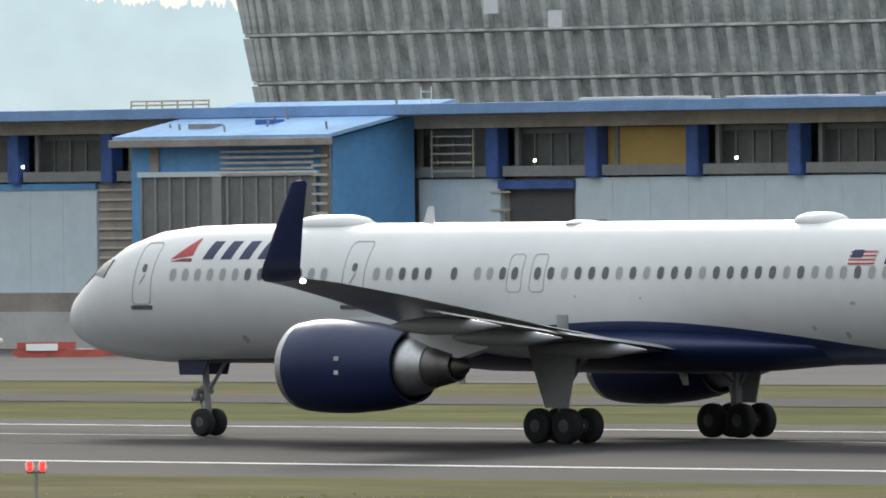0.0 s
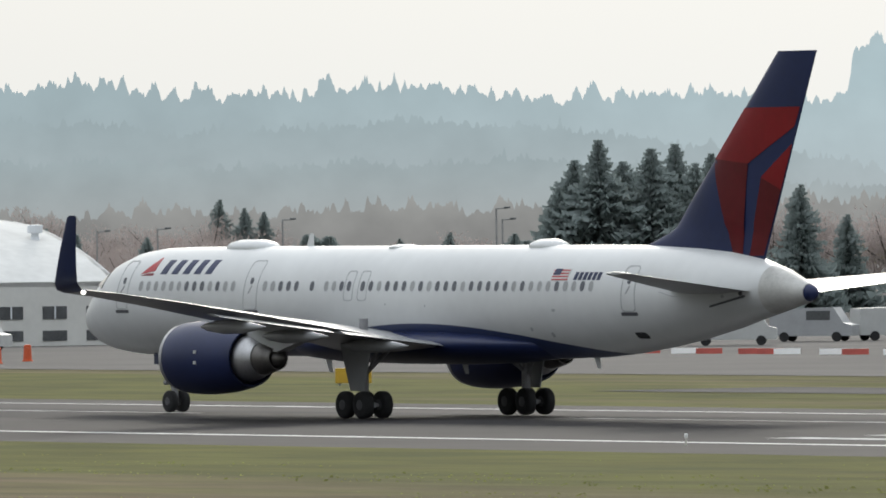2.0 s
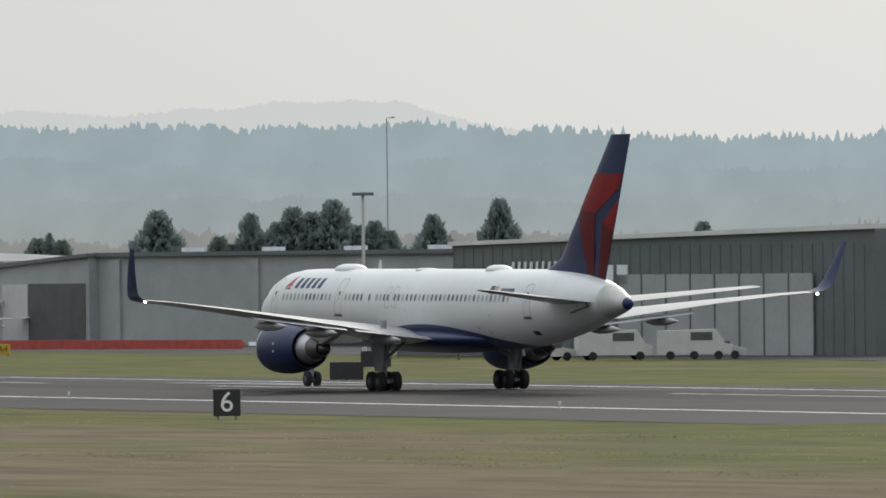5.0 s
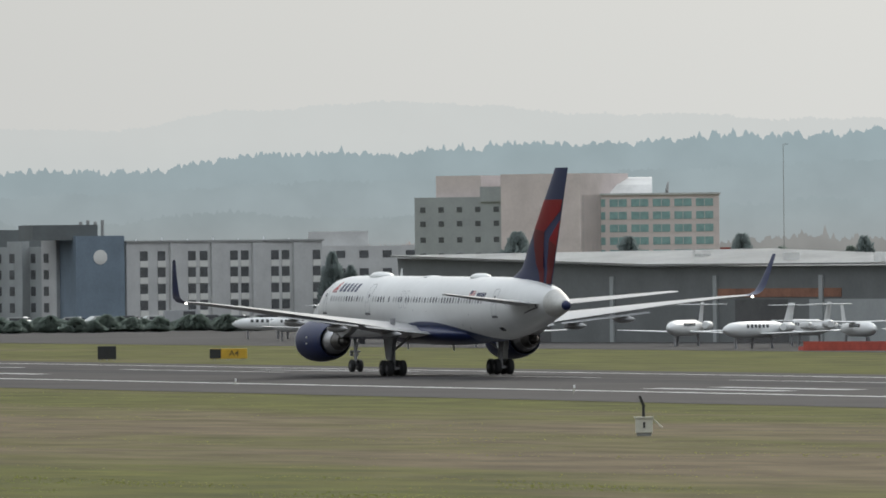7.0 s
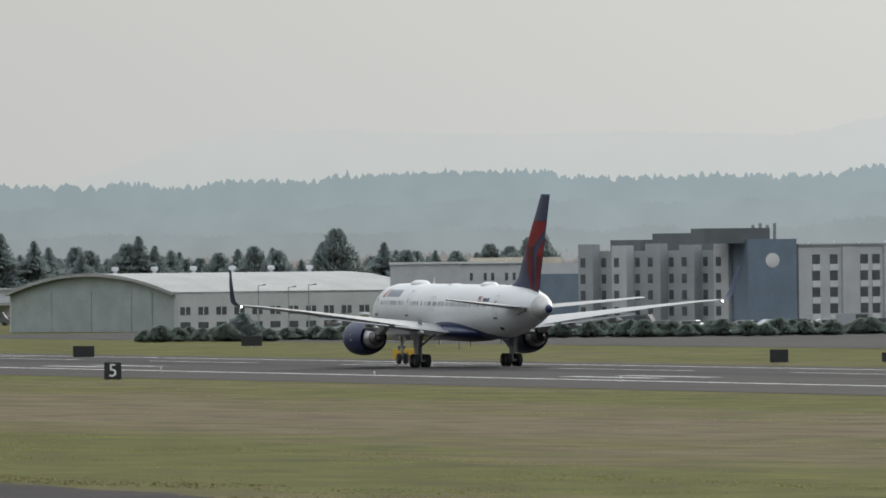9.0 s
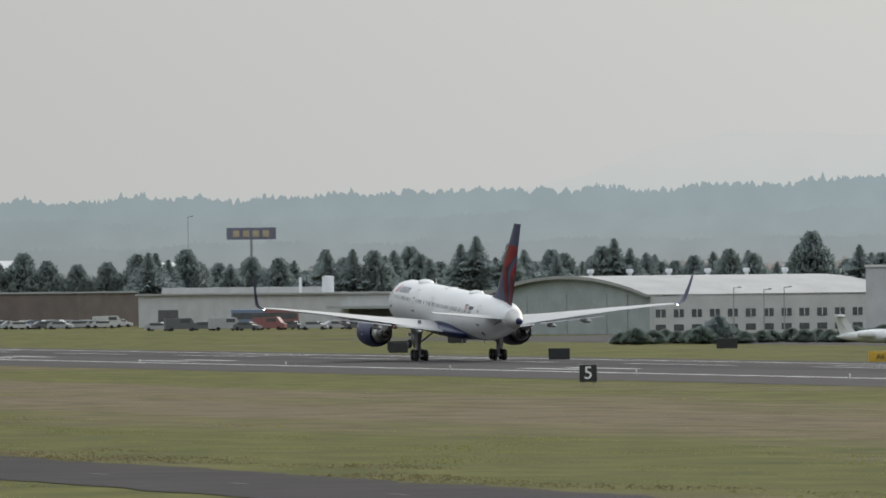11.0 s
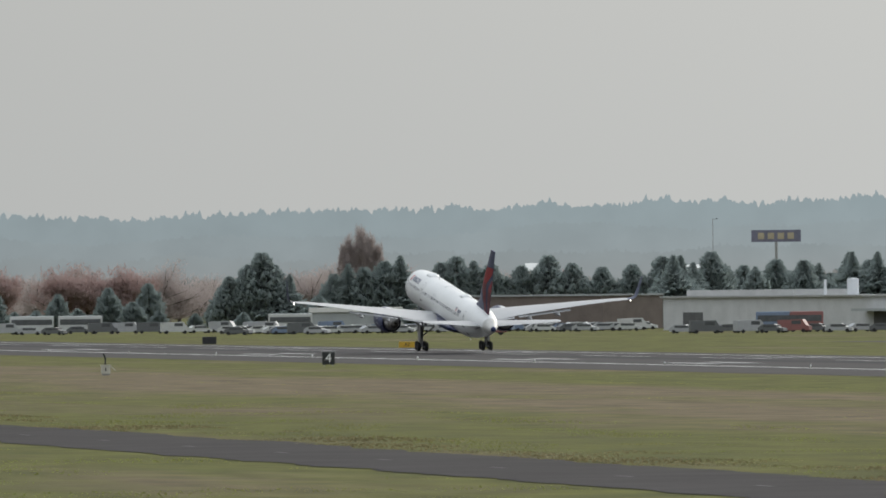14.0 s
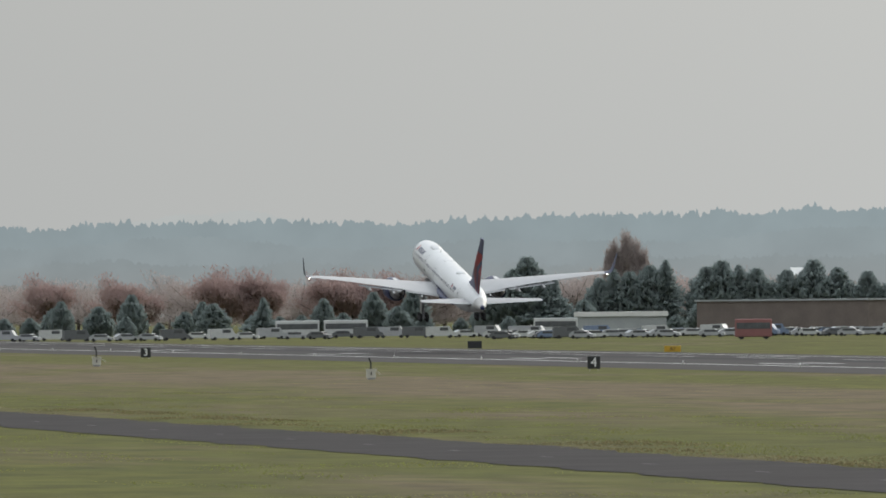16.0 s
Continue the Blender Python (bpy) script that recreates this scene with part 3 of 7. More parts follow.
    for y, z in ((8.0, 1.95), (-9.5, 2.2), (-1, 1.95)):
        part("blade_aerial", plate([(0, y, z + 0.2), (0, y - 0.4, z + 0.2), (0, y - 0.5, z - 0.35), (0, y - 0.3, z - 0.35)], (0.03, 0, 0)), WHITE, jet)
    # windows, doors, marks
    FRAME_GREY = mat("window_frame_grey", (0.60, 0.615, 0.62), 0.5, vary=0.04)
    rows = [17.6 - 0.535 * i for i in range(13)] + [9.0 - 0.535 * i for i in range(5)] + [5.8] + [4.85, 4.35, 3.85, 3.37, 2.47] + [1.95 - 0.535 * i for i in range(27)]
    rows = [y + 0.35 * max(0, min(1, (y + 10) / 15)) for y in rows]
    rng = random.Random(4)
    for side in (-1, 1):
        for y in rows:
            shade = rng.random() < 0.45
            part("cabin_window", on_skin([(a, b) for a, b in rounded(y - 0.125, y + 0.125, 4.69, 5.06, 0.11, 2)], side, 0.014), SHADE if shade else GLASS_DARK, part("window_frame", on_skin([(a, b) for a, b in rounded(y - 0.175, y + 0.175, 4.65, 5.10, 0.14, 2)], side, 0.007), FRAME_GREY, jet))
        for y, w, z0, z1 in ((19.3, 0.84, 3.98, 5.85), (10.3, 0.92, 3.98, 5.85), (-14.2, 0.8, 3.95, 5.62)):
            d = part("cabin_door", seam(rounded(y - w / 2, y + w / 2, z0, z1, 0.16), side), LINE_GREY, jet, "outlined cabin door")
            part("door_sill", on_skin(rounded(y - w / 2 - 0.06, y + w / 2 + 0.06, z0 - 0.14, z0 - 0.02, 0.05, 2), side, 0.02), SLOT, d)
            part("door_window", on_skin(rounded(y - 0.09, y + 0.09, 4.95, 5.2, 0.08, 2), side, 0.02), GLASS_DARK, d)
            part("door_handle", on_skin([(y + 0.1, 4.6), (y + 0.16, 4.6), (y - 0.05, 4.9), (y - 0.1, 4.86)], side, 0.02), LINE_GREY, d)
        for y in (3.68, 2.76):
            part("overwing_exit", seam(rounded(y - 0.3, y + 0.3, 4.32, 5.45, 0.14), side), LINE_GREY, jet, "outlined overwing exit")
        # airline marks as plain shapes
        part("airline_mark", skin_patch([(18.22, 5.33), (17.32, 5.45), (17.34, 5.95), (17.4, 5.95)], side), RED, jet, "red triangular mark")
        part("airline_mark", skin_patch([(18.2, 5.27), (17.32, 5.27), (17.32, 5.36), (17.72, 5.36)], side), DARK_RED, jet, "dark red mark")
        for i in range(5):
            y = 16.85 - 0.78 * i
            part("name_bar", skin_patch([(y, 5.33), (y - 0.44, 5.33), (y - 0.60, 5.86), (y - 0.2, 5.86)], side), NAVY, jet, "navy bar of the airline name")
        flag = part("flag", skin_patch([(-9.35, 5.08), (-10.35, 5.08), (-10.45, 5.5), (-9.5, 5.5)], side, 0.012), PAINT_WHITE, jet, "small striped flag")
        for i in range(4):
            part("stripe", on_skin([(-9.37, 5.09 + i * 0.11), (-10.38, 5.09 + i * 0.11), (-10.38, 5.14 + i * 0.11), (-9.37, 5.14 + i * 0.11)], side, 0.018), RED, flag)
        part("canton", skin_patch([(-9.42, 5.28), (-9.85, 5.28), (-9.88, 5.5), (-9.47, 5.5)], side, 0.024), NAVY, flag)
        for i in range(6):
            y = -10.75 - 0.29 * i
            part("registration_bar", skin_patch([(y, 5.1), (y - 0.2, 5.1), (y - 0.25, 5.38), (y - 0.05, 5.38)], side, 0.012), NAVY, jet)
        for y, z, r in ((15.2, 2.95, 0.12), (13.2, 2.8, 0.09), (-8.0, 3.3, 0.08), (-9.2, 3.1, 0.1), (1.2, 4.2, 0.04), (-1.4, 4.15, 0.04), (-19.2, 4.5, 0.07)):
            part("vent", on_skin([(y + r * math.cos(a), z + r * math.sin(a)) for a in [math.pi * i / 5 for i in range(10)]], side, 0.01), LINE_GREY, jet)
        part("outflow_valve", on_skin(rounded(-14.6, -14.0, 2.98, 3.2, 0.06, 2), side, 0.015), DARK, jet)
        for quad in ([(22.15, 4.86), (21.35, 4.78), (21.15, 5.34), (21.85, 5.2)], [(22.85, 4.55), (22.25, 4.84), (21.95, 5.2), (22.5, 4.82)]):
            part("cockpit_window", skin_patch(quad, side, 0.035, 6), GLASS_DARK, jet, "dark cockpit window")
    return jet


FLEX = []
LEGS = []
FIN_PAINT = [
    ([(-19.15, 11.25), (-22.45, 11.25), (-22.1, 10.55), (-18.2, 10.3)], RED, "red tail panel"),
    ([(-18.2, 10.3), (-22.1, 10.55), (-19.5, 9.25), (-17.35, 9.45)], RED, "red tail panel"),
    ([(-17.35, 9.45), (-19.5, 9.25), (-19.0, 5.95), (-18.5, 5.95)], DARK_RED, "dark red tail panel"),
    ([(-21.95, 9.95), (-21.9, 9.75), (-21.25, 8.3), (-20.2, 8.75)], RED, "red tail panel"),
    ([(-20.2, 8.75), (-21.25, 8.3), (-20.2, 5.95), (-19.4, 5.95)], DARK_RED, "dark red tail panel")]
jet = airliner()
# ---- distance: wooded hill walls with haze painted into their glow, far behind everything ----


# black surface that glows; distance haze and its fading are painted into the emission
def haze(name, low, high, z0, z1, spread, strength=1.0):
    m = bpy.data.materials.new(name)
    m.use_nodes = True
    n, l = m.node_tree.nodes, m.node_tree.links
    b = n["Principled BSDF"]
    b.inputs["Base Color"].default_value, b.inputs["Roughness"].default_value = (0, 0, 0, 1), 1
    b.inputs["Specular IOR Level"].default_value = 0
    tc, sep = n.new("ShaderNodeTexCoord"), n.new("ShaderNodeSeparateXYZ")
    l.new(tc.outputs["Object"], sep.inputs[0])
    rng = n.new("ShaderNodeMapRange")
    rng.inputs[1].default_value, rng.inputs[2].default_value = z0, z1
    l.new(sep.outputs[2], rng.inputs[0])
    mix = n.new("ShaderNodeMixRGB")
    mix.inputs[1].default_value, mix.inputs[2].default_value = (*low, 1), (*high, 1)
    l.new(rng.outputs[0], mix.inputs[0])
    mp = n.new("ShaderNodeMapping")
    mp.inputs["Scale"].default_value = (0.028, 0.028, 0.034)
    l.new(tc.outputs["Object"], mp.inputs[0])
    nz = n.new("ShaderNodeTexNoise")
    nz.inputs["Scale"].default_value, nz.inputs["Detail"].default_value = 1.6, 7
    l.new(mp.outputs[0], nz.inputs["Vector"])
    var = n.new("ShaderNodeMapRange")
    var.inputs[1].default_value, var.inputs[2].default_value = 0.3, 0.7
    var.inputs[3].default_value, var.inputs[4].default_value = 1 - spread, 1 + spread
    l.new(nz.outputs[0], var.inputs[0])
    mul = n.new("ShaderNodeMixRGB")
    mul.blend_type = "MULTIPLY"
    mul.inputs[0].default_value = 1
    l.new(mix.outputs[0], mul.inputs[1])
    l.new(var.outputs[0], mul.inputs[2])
    side = n.new("ShaderNodeMapRange")      # the painted haze is set brighter towards the veiled sun
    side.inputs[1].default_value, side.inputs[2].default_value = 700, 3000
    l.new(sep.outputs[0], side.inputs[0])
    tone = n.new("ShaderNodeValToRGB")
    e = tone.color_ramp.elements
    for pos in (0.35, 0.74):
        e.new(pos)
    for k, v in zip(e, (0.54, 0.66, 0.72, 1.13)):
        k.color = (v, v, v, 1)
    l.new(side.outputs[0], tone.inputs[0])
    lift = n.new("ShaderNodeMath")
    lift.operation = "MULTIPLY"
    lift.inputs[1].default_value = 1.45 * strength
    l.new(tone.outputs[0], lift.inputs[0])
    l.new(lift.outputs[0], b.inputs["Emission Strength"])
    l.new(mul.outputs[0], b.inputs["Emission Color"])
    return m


def spot(az, d, z=0.0):
    a = radians(az)
    return Vector((d * math.sin(a), d * math.cos(a), z))


def height(el, d):
    return EYE.z + d * math.tan(radians(el))


def ridge(name, profile, d, share, trees, material, seed, label, az0=5.0, az1=52.0, drop=0.0):
    """A wooded ridge as a wall with a conifer skyline. profile: bearing, elevation."""
    rng = random.Random(seed)
    step = 0.45
    n = int(radians(az1 - az0) * d / step)
    base = np.interp([az0 + (az1 - az0) * i / n for i in range(n + 1)], [p[0] for p in profile], [p[1] for p in profile])
    scale = np.interp([az0 + (az1 - az0) * i / n for i in range(n + 1)], (17, 24, 28, 36, 40), (0.45, 0.55, 1.0, 1.0, 0.7))
    rise = np.array([noise.noise((i * step / 55.0, seed * 3.7, 0)) + 0.5 * noise.noise((i * step / 17.0, seed, 5)) for i in range(n + 1)])
    top = np.array([height(e * share - drop, d) for e in base]) - trees * 0.75 * scale + 3.2 * rise
    s = np.arange(n + 1) * step
    add = np.zeros(n + 1) + trees * 0.25 * scale
    x = 0.0
    while x < s[-1]:
        here = scale[min(n, int(x / step))]
        h = trees * here * (1.0 + 0.5 * noise.noise((x / 30.0, seed, 9))) * rng.choice((0.4, 0.5, 0.55, 0.6, 0.7, 0.75, 0.85)) * rng.uniform(0.85, 1.1)
        w = h * rng.uniform(0.24, 0.46)
        i0, i1 = max(0, int((x - w) / step)), min(n, int((x + w) / step) + 1)
        for i in range(i0, i1 + 1):
            u = abs(s[i] - x) / w
            if u < 1:
                k = (1 - u ** 1.25) if h > trees * here * (0.6 if here > 0.6 else 0.78) else math.sqrt(1 - u * u)
                add[i] = max(add[i], h * k * rng.uniform(0.8, 1.06))
        x += rng.uniform(0.2, 0.9) * trees * here * 0.3
    top = top + add
    bm = bmesh.new()
    low, high = [], []
    for i in range(n + 1):
        p = spot(az0 + (az1 - az0) * i / n, d)
        low.append(bm.verts.new((p.x, p.y, -4)))
        high.append(bm.verts.new((p.x, p.y, top[i])))
    for i in range(n):
        bm.faces.new((low[i], low[i + 1], high[i + 1], high[i]))
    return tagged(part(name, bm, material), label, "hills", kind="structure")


HILL = [(5, 0.33), (7.3, 0.35), (8, 0.40), (8.9, 0.37), (9.8, 0.39), (10.7, 0.41), (12.1, 0.43), (13.2, 0.45), (14, 0.45), (14.7, 0.46), (16, 0.50), (17.2, 0.49), (18.3, 0.55), (19.4, 0.60), (20.6, 0.645), (22.3, 0.65), (23.4, 0.64), (25, 0.58), (28, 0.60), (29.35, 0.71), (29.9, 0.65), (30.7, 0.70), (31.6, 0.66), (32.8, 0.75), (33.2, 0.69), (34.5, 0.74), (35.3, 0.67), (36.4, 0.64), (36.58, 0.68), (36.62, 0.87), (36.85, 0.95), (36.93, 1.06), (37.2, 1.07), (37.27, 1.01), (37.6, 1.07), (38.5, 1.2), (41, 1.3), (43.5, 1.1), (44.2, 0.97), (45, 0.95), (52, 0.9)]
LOWER = [p for p in HILL if p[0] < 35.5] + [(36.2, 0.5), (37.0, 0.3), (38.2, 0.0), (52, -0.1)]
FARTHER = [(5, 0.30), (7.6, 0.33), (8.2, 0.43), (8.5, 0.42), (9.2, 0.3), (13.4, 0.30), (13.74, 0.44), (14.14, 0.53), (14.56, 0.65), (14.84, 0.71), (15.54, 0.72), (16.4, 0.69), (17.5, 0.67), (18.03, 0.78), (19.43, 0.80), (20, 0.72), (22, 0.71), (22.9, 0.76), (23.4, 0.74), (23.9, 0.62), (26, 0.4), (52, 0.3)]
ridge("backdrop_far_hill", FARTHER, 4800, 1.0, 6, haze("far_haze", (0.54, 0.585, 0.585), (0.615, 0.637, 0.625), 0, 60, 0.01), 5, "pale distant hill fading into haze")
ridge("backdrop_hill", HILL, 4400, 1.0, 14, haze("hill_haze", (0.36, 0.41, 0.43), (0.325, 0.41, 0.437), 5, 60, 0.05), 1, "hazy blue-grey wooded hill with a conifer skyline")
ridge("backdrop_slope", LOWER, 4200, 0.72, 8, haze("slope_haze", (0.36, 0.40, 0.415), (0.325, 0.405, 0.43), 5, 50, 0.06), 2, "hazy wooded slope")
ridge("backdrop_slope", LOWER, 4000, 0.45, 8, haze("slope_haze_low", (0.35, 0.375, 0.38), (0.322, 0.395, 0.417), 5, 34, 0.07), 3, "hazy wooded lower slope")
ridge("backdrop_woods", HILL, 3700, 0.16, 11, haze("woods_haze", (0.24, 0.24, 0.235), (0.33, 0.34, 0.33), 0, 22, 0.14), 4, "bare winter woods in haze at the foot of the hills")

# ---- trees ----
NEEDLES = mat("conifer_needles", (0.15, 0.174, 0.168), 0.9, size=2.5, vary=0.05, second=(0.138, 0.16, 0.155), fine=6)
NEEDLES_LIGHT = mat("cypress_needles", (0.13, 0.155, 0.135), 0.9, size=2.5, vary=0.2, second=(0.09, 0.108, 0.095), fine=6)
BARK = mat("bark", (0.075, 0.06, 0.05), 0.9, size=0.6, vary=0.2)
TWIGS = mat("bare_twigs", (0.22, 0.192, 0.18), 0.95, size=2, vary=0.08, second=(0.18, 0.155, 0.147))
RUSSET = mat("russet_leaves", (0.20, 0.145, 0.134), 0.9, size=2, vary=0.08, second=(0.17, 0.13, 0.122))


def foliage(m):
    """Light passes through thin leaves."""
    n, l = m.node_tree.nodes, m.node_tree.links
    b = n["Principled BSDF"]
    b.inputs["Specular IOR Level"].default_value = 0.1
    thin_, blend = n.new("ShaderNodeBsdfTranslucent"), n.new("ShaderNodeAddShader")
    l.new(b.inputs["Base Color"].links[0].from_socket, thin_.inputs["Color"])
    l.new(b.outputs[0], blend.inputs[0])
    l.new(thin_.outputs[0], blend.inputs[1])
    l.new(blend.outputs[0], n["Material Output"].inputs["Surface"])


for m_ in (NEEDLES, NEEDLES_LIGHT, TWIGS, RUSSET, TUFT, TUFT_DRY):
    foliage(m_)


def conifer(h, w, seed, needles=NEEDLES, tight=False, name="conifer", label="tall dark green conifer with drooping boughs"):
    rng = random.Random(seed)
    tree = thing(name, label, "tree", "airfield trees")
    part("trunk", tube((0, 0, 0), (0, 0, h * 0.95), h * 0.018, 0.03, 7), BARK, tree)
    bm = bmesh.new()
    tiers = int(h * 3.4)
    lumps = [(rng.uniform(0, 6.28), rng.uniform(0.05, 0.9), rng.uniform(0.5, 1.4) if not tight else rng.uniform(0.8, 1.15)) for _ in range(16)]
    for i in range(tiers):
        k = i / tiers
        z = h * (0.02 + 0.97 * k)
        shape = 1.12 * (1 - k) ** 0.85 if not tight else min(1, 0.78 + 1.5 * k) * (1 - k) ** 0.62 * 1.12
        n = 14 + int(22 * shape)
        off = rng.uniform(0, 6)
        for j in range(n):
            a = off + 2 * math.pi * j / n + rng.uniform(-0.25, 0.25)
            g = 1.0
            for la, lk, lg in lumps:
                if abs(k - lk) < 0.07 and math.cos(a - la) > 0.3:
                    g = lg
            rr = (w * shape * g + 0.1) * (rng.choice((0.5, 0.75, 0.9, 1.05, 1.2, 1.42)) if not tight else rng.uniform(0.82, 1.1))
            c, s = math.cos(a), math.sin(a)
            droop = -rng.uniform(0.05, 0.30) * rr if not tight else rng.uniform(0.2, 0.6) * rr
            wd = rr * rng.uniform(0.05, 0.11) + 0.06
            for f0, f1 in ((0.15, 0.45), (0.35, 0.62), (0.5, 0.78), (0.66, 0.9), (0.8, 1.0)):
                dz = rng.uniform(-0.5, 0.5) * h / tiers
                hang = h / tiers * rng.uniform(0.5, 1.15)
                p0 = (c * rr * f0, s * rr * f0, z + droop * f0 + 0.3 * hang)
                tip = (c * rr * f1, s * rr * f1, z + droop * f1 + dz + (0.12 * rr if f1 == 1.0 else 0))
                m_ = (f0 + f1) / 2 + rng.uniform(-.06, .06)
                l_ = (c * rr * m_ - s * wd, s * rr * m_ + c * wd, z + droop * m_ - hang + dz)
                r_ = (c * rr * m_ + s * wd, s * rr * m_ - c * wd, z + droop * m_ - hang * rng.uniform(0.5, 1) + dz)
                v = [bm.verts.new(p) for p in (p0, l_, tip, r_)]
                bm.faces.new((v[0], v[1], v[2]))
                bm.faces.new((v[0], v[2], v[3]))
    part("crown", bm, needles, tree)
    return tree


def broadleaf(h, w, seed, leaf, name="bare_tree", label="leafless winter tree with fine brown twigs", dense=1300):
    rng = random.Random(seed)
    tree = thing(name, label, "tree", "airfield trees")
    bm = tube((0, 0, 0), (0, 0, h * 0.4), h * 0.022, h * 0.015, 8)
    tips = []
    for i in range(16):
        a, e = rng.uniform(0, 6.28), rng.uniform(0.2, 1.45)
        r = h * rng.uniform(0.28, 0.55)
        p = Vector((0, 0, h * rng.uniform(0.10, 0.42)))
        q = p + Vector((math.cos(a) * math.cos(e) * r * w / h * 1.5, math.sin(a) * math.cos(e) * r * w / h * 1.5, math.sin(e) * r))
        add_tube(bm, p, q, h * 0.008, h * 0.002, 5)
        tips.append((p, q))
    part("trunk", bm, BARK, tree)
    bm = bmesh.new()
    for i in range(dense * 4):
        p, q = rng.choice(tips)
        c = p.lerp(q, rng.uniform(0.25, 1.0)) + Vector((max(-1.6, min(1.6, rng.gauss(0, 1))) * w * 0.12, max(-1.6, min(1.6, rng.gauss(0, 1))) * w * 0.12, rng.uniform(-1, 1) * h * 0.07))
        d = Vector((rng.gauss(0, 0.5), rng.gauss(0, 0.5), rng.uniform(0.3, 1.2))) * h * 0.05
        s = Vector((rng.gauss(0, 1), rng.gauss(0, 1), rng.gauss(0, 0.4))).normalized() * h * (0.005 if leaf is TWIGS else 0.0075)
        bm.faces.new([bm.verts.new(v) for v in (c - s, c + s, c + d)])
    part("crown", bm, leaf, tree)
    return tree


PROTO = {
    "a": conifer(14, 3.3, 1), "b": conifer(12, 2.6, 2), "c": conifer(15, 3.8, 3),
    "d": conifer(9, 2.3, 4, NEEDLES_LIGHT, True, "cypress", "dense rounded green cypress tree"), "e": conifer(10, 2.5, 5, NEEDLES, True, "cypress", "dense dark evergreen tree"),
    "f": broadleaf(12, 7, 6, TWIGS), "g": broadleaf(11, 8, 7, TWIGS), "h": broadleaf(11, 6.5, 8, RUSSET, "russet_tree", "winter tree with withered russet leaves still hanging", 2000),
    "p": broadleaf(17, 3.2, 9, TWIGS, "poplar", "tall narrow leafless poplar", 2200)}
SIZE = dict(a=14, b=12, c=15, d=9, e=10, f=12, g=11, h=11, p=17)
USED = set()


def tree(kind, az, d, top, wide=1.0):
    """A tree at a bearing and distance whose tip stands at that elevation."""
    k = (height(top, d) + 0.35) / SIZE[kind]
    m = Matrix.Translation(spot(az, d, -0.35)) @ Matrix.Rotation(az * 37.0 + d, 4, "Z") @ Matrix.Diagonal((k * wide, k * wide, k, 1))
    if kind not in USED:
        USED.add(kind)
        PROTO[kind].matrix_basis = m
        return PROTO[kind]
    t = copy_thing(PROTO[kind], m)
    t.matrix_basis = m
    return t


for kind, az, d, top, wide in (
    # stand beside the terminal
    ("a", 35.22, 905, 0.32, 1.35), ("c", 35.34, 900, 0.42, 1.25), ("a", 35.46, 910, 0.31, 1.35), ("a", 35.60, 900, 0.375, 1.4), ("c", 35.72, 905, 0.395, 1.25), ("b", 35.82, 900, 0.30, 1.2), ("c", 35.90, 905, 0.345, 1.2), ("b", 36.0, 915, 0.22, 1.2),
    ("b", 35.14, 900, 0.18, 1.2), ("b", 36.34, 930, 0.185, 1.1), ("b", 36.57, 940, 0.03, 1.2), ("a", 36.98, 930, 0.235, 1.1), ("b", 37.10, 940, 0.05, 1.3), ("b", 37.5, 930, 0.2, 1.0), ("b", 34.92, 900, -0.05, 1.5), ("e", 34.98, 960, -0.09, 1.3), ("g", 36.78, 1000, 0.24, 1.2), ("f", 37.3, 1010, 0.2, 1.2), ("f", 36.2, 1050, 0.12, 1.2), ("f", 36.45, 1050, 0.12, 1.2),
    ("b", 33.46, 1300, 0.135, 1.0), ("b", 33.58, 1300, 0.09, 1.0), ("b", 33.68, 1300, 0.07, 1.0), ("e", 33.9, 1300, -0.05, 1.7), ("e", 34.0, 1300, -0.06, 1.7), ("b", 33.1, 900, -0.05, 1.1), ("b", 34.35, 950, -0.07, 1.0), ("b", 34.6, 950, -0.04, 1.0), ("b", 32.75, 900, -0.03, 1.0), ("b", 32.6, 900, 0.0, 1.0),
    ("g", 33.35, 1000, -0.02, 1.2), ("h", 33.3, 1050, -0.03, 1.1)):
    tree(kind, az, d, top, wide)
rng = random.Random(11)
for i in range(16):      # bare scrub behind the car park
    tree("fg"[i % 2], 32.5 + 0.16 * i, rng.uniform(950, 1050), rng.uniform(-0.09, 0.0), 1.5)
for i in range(52):      # leafless trees behind the hangars
    tree(rng.choice("fg"), 26.0 + 0.15 * i + rng.uniform(-.08, .08), rng.uniform(1120, 1350), rng.uniform(-0.02, 0.14), 1.3)
for i in range(34):
    tree("fgfgf"[i % 5], 25.6 + 0.13 * i, rng.uniform(820, 900), rng.uniform(-0.08, 0.06), 1.5)
for i in range(9):       # before the far warehouse
    tree("fg"[i % 2], 29.85 + 0.08 * i, 1650, rng.uniform(0.125, 0.16), 1.5)
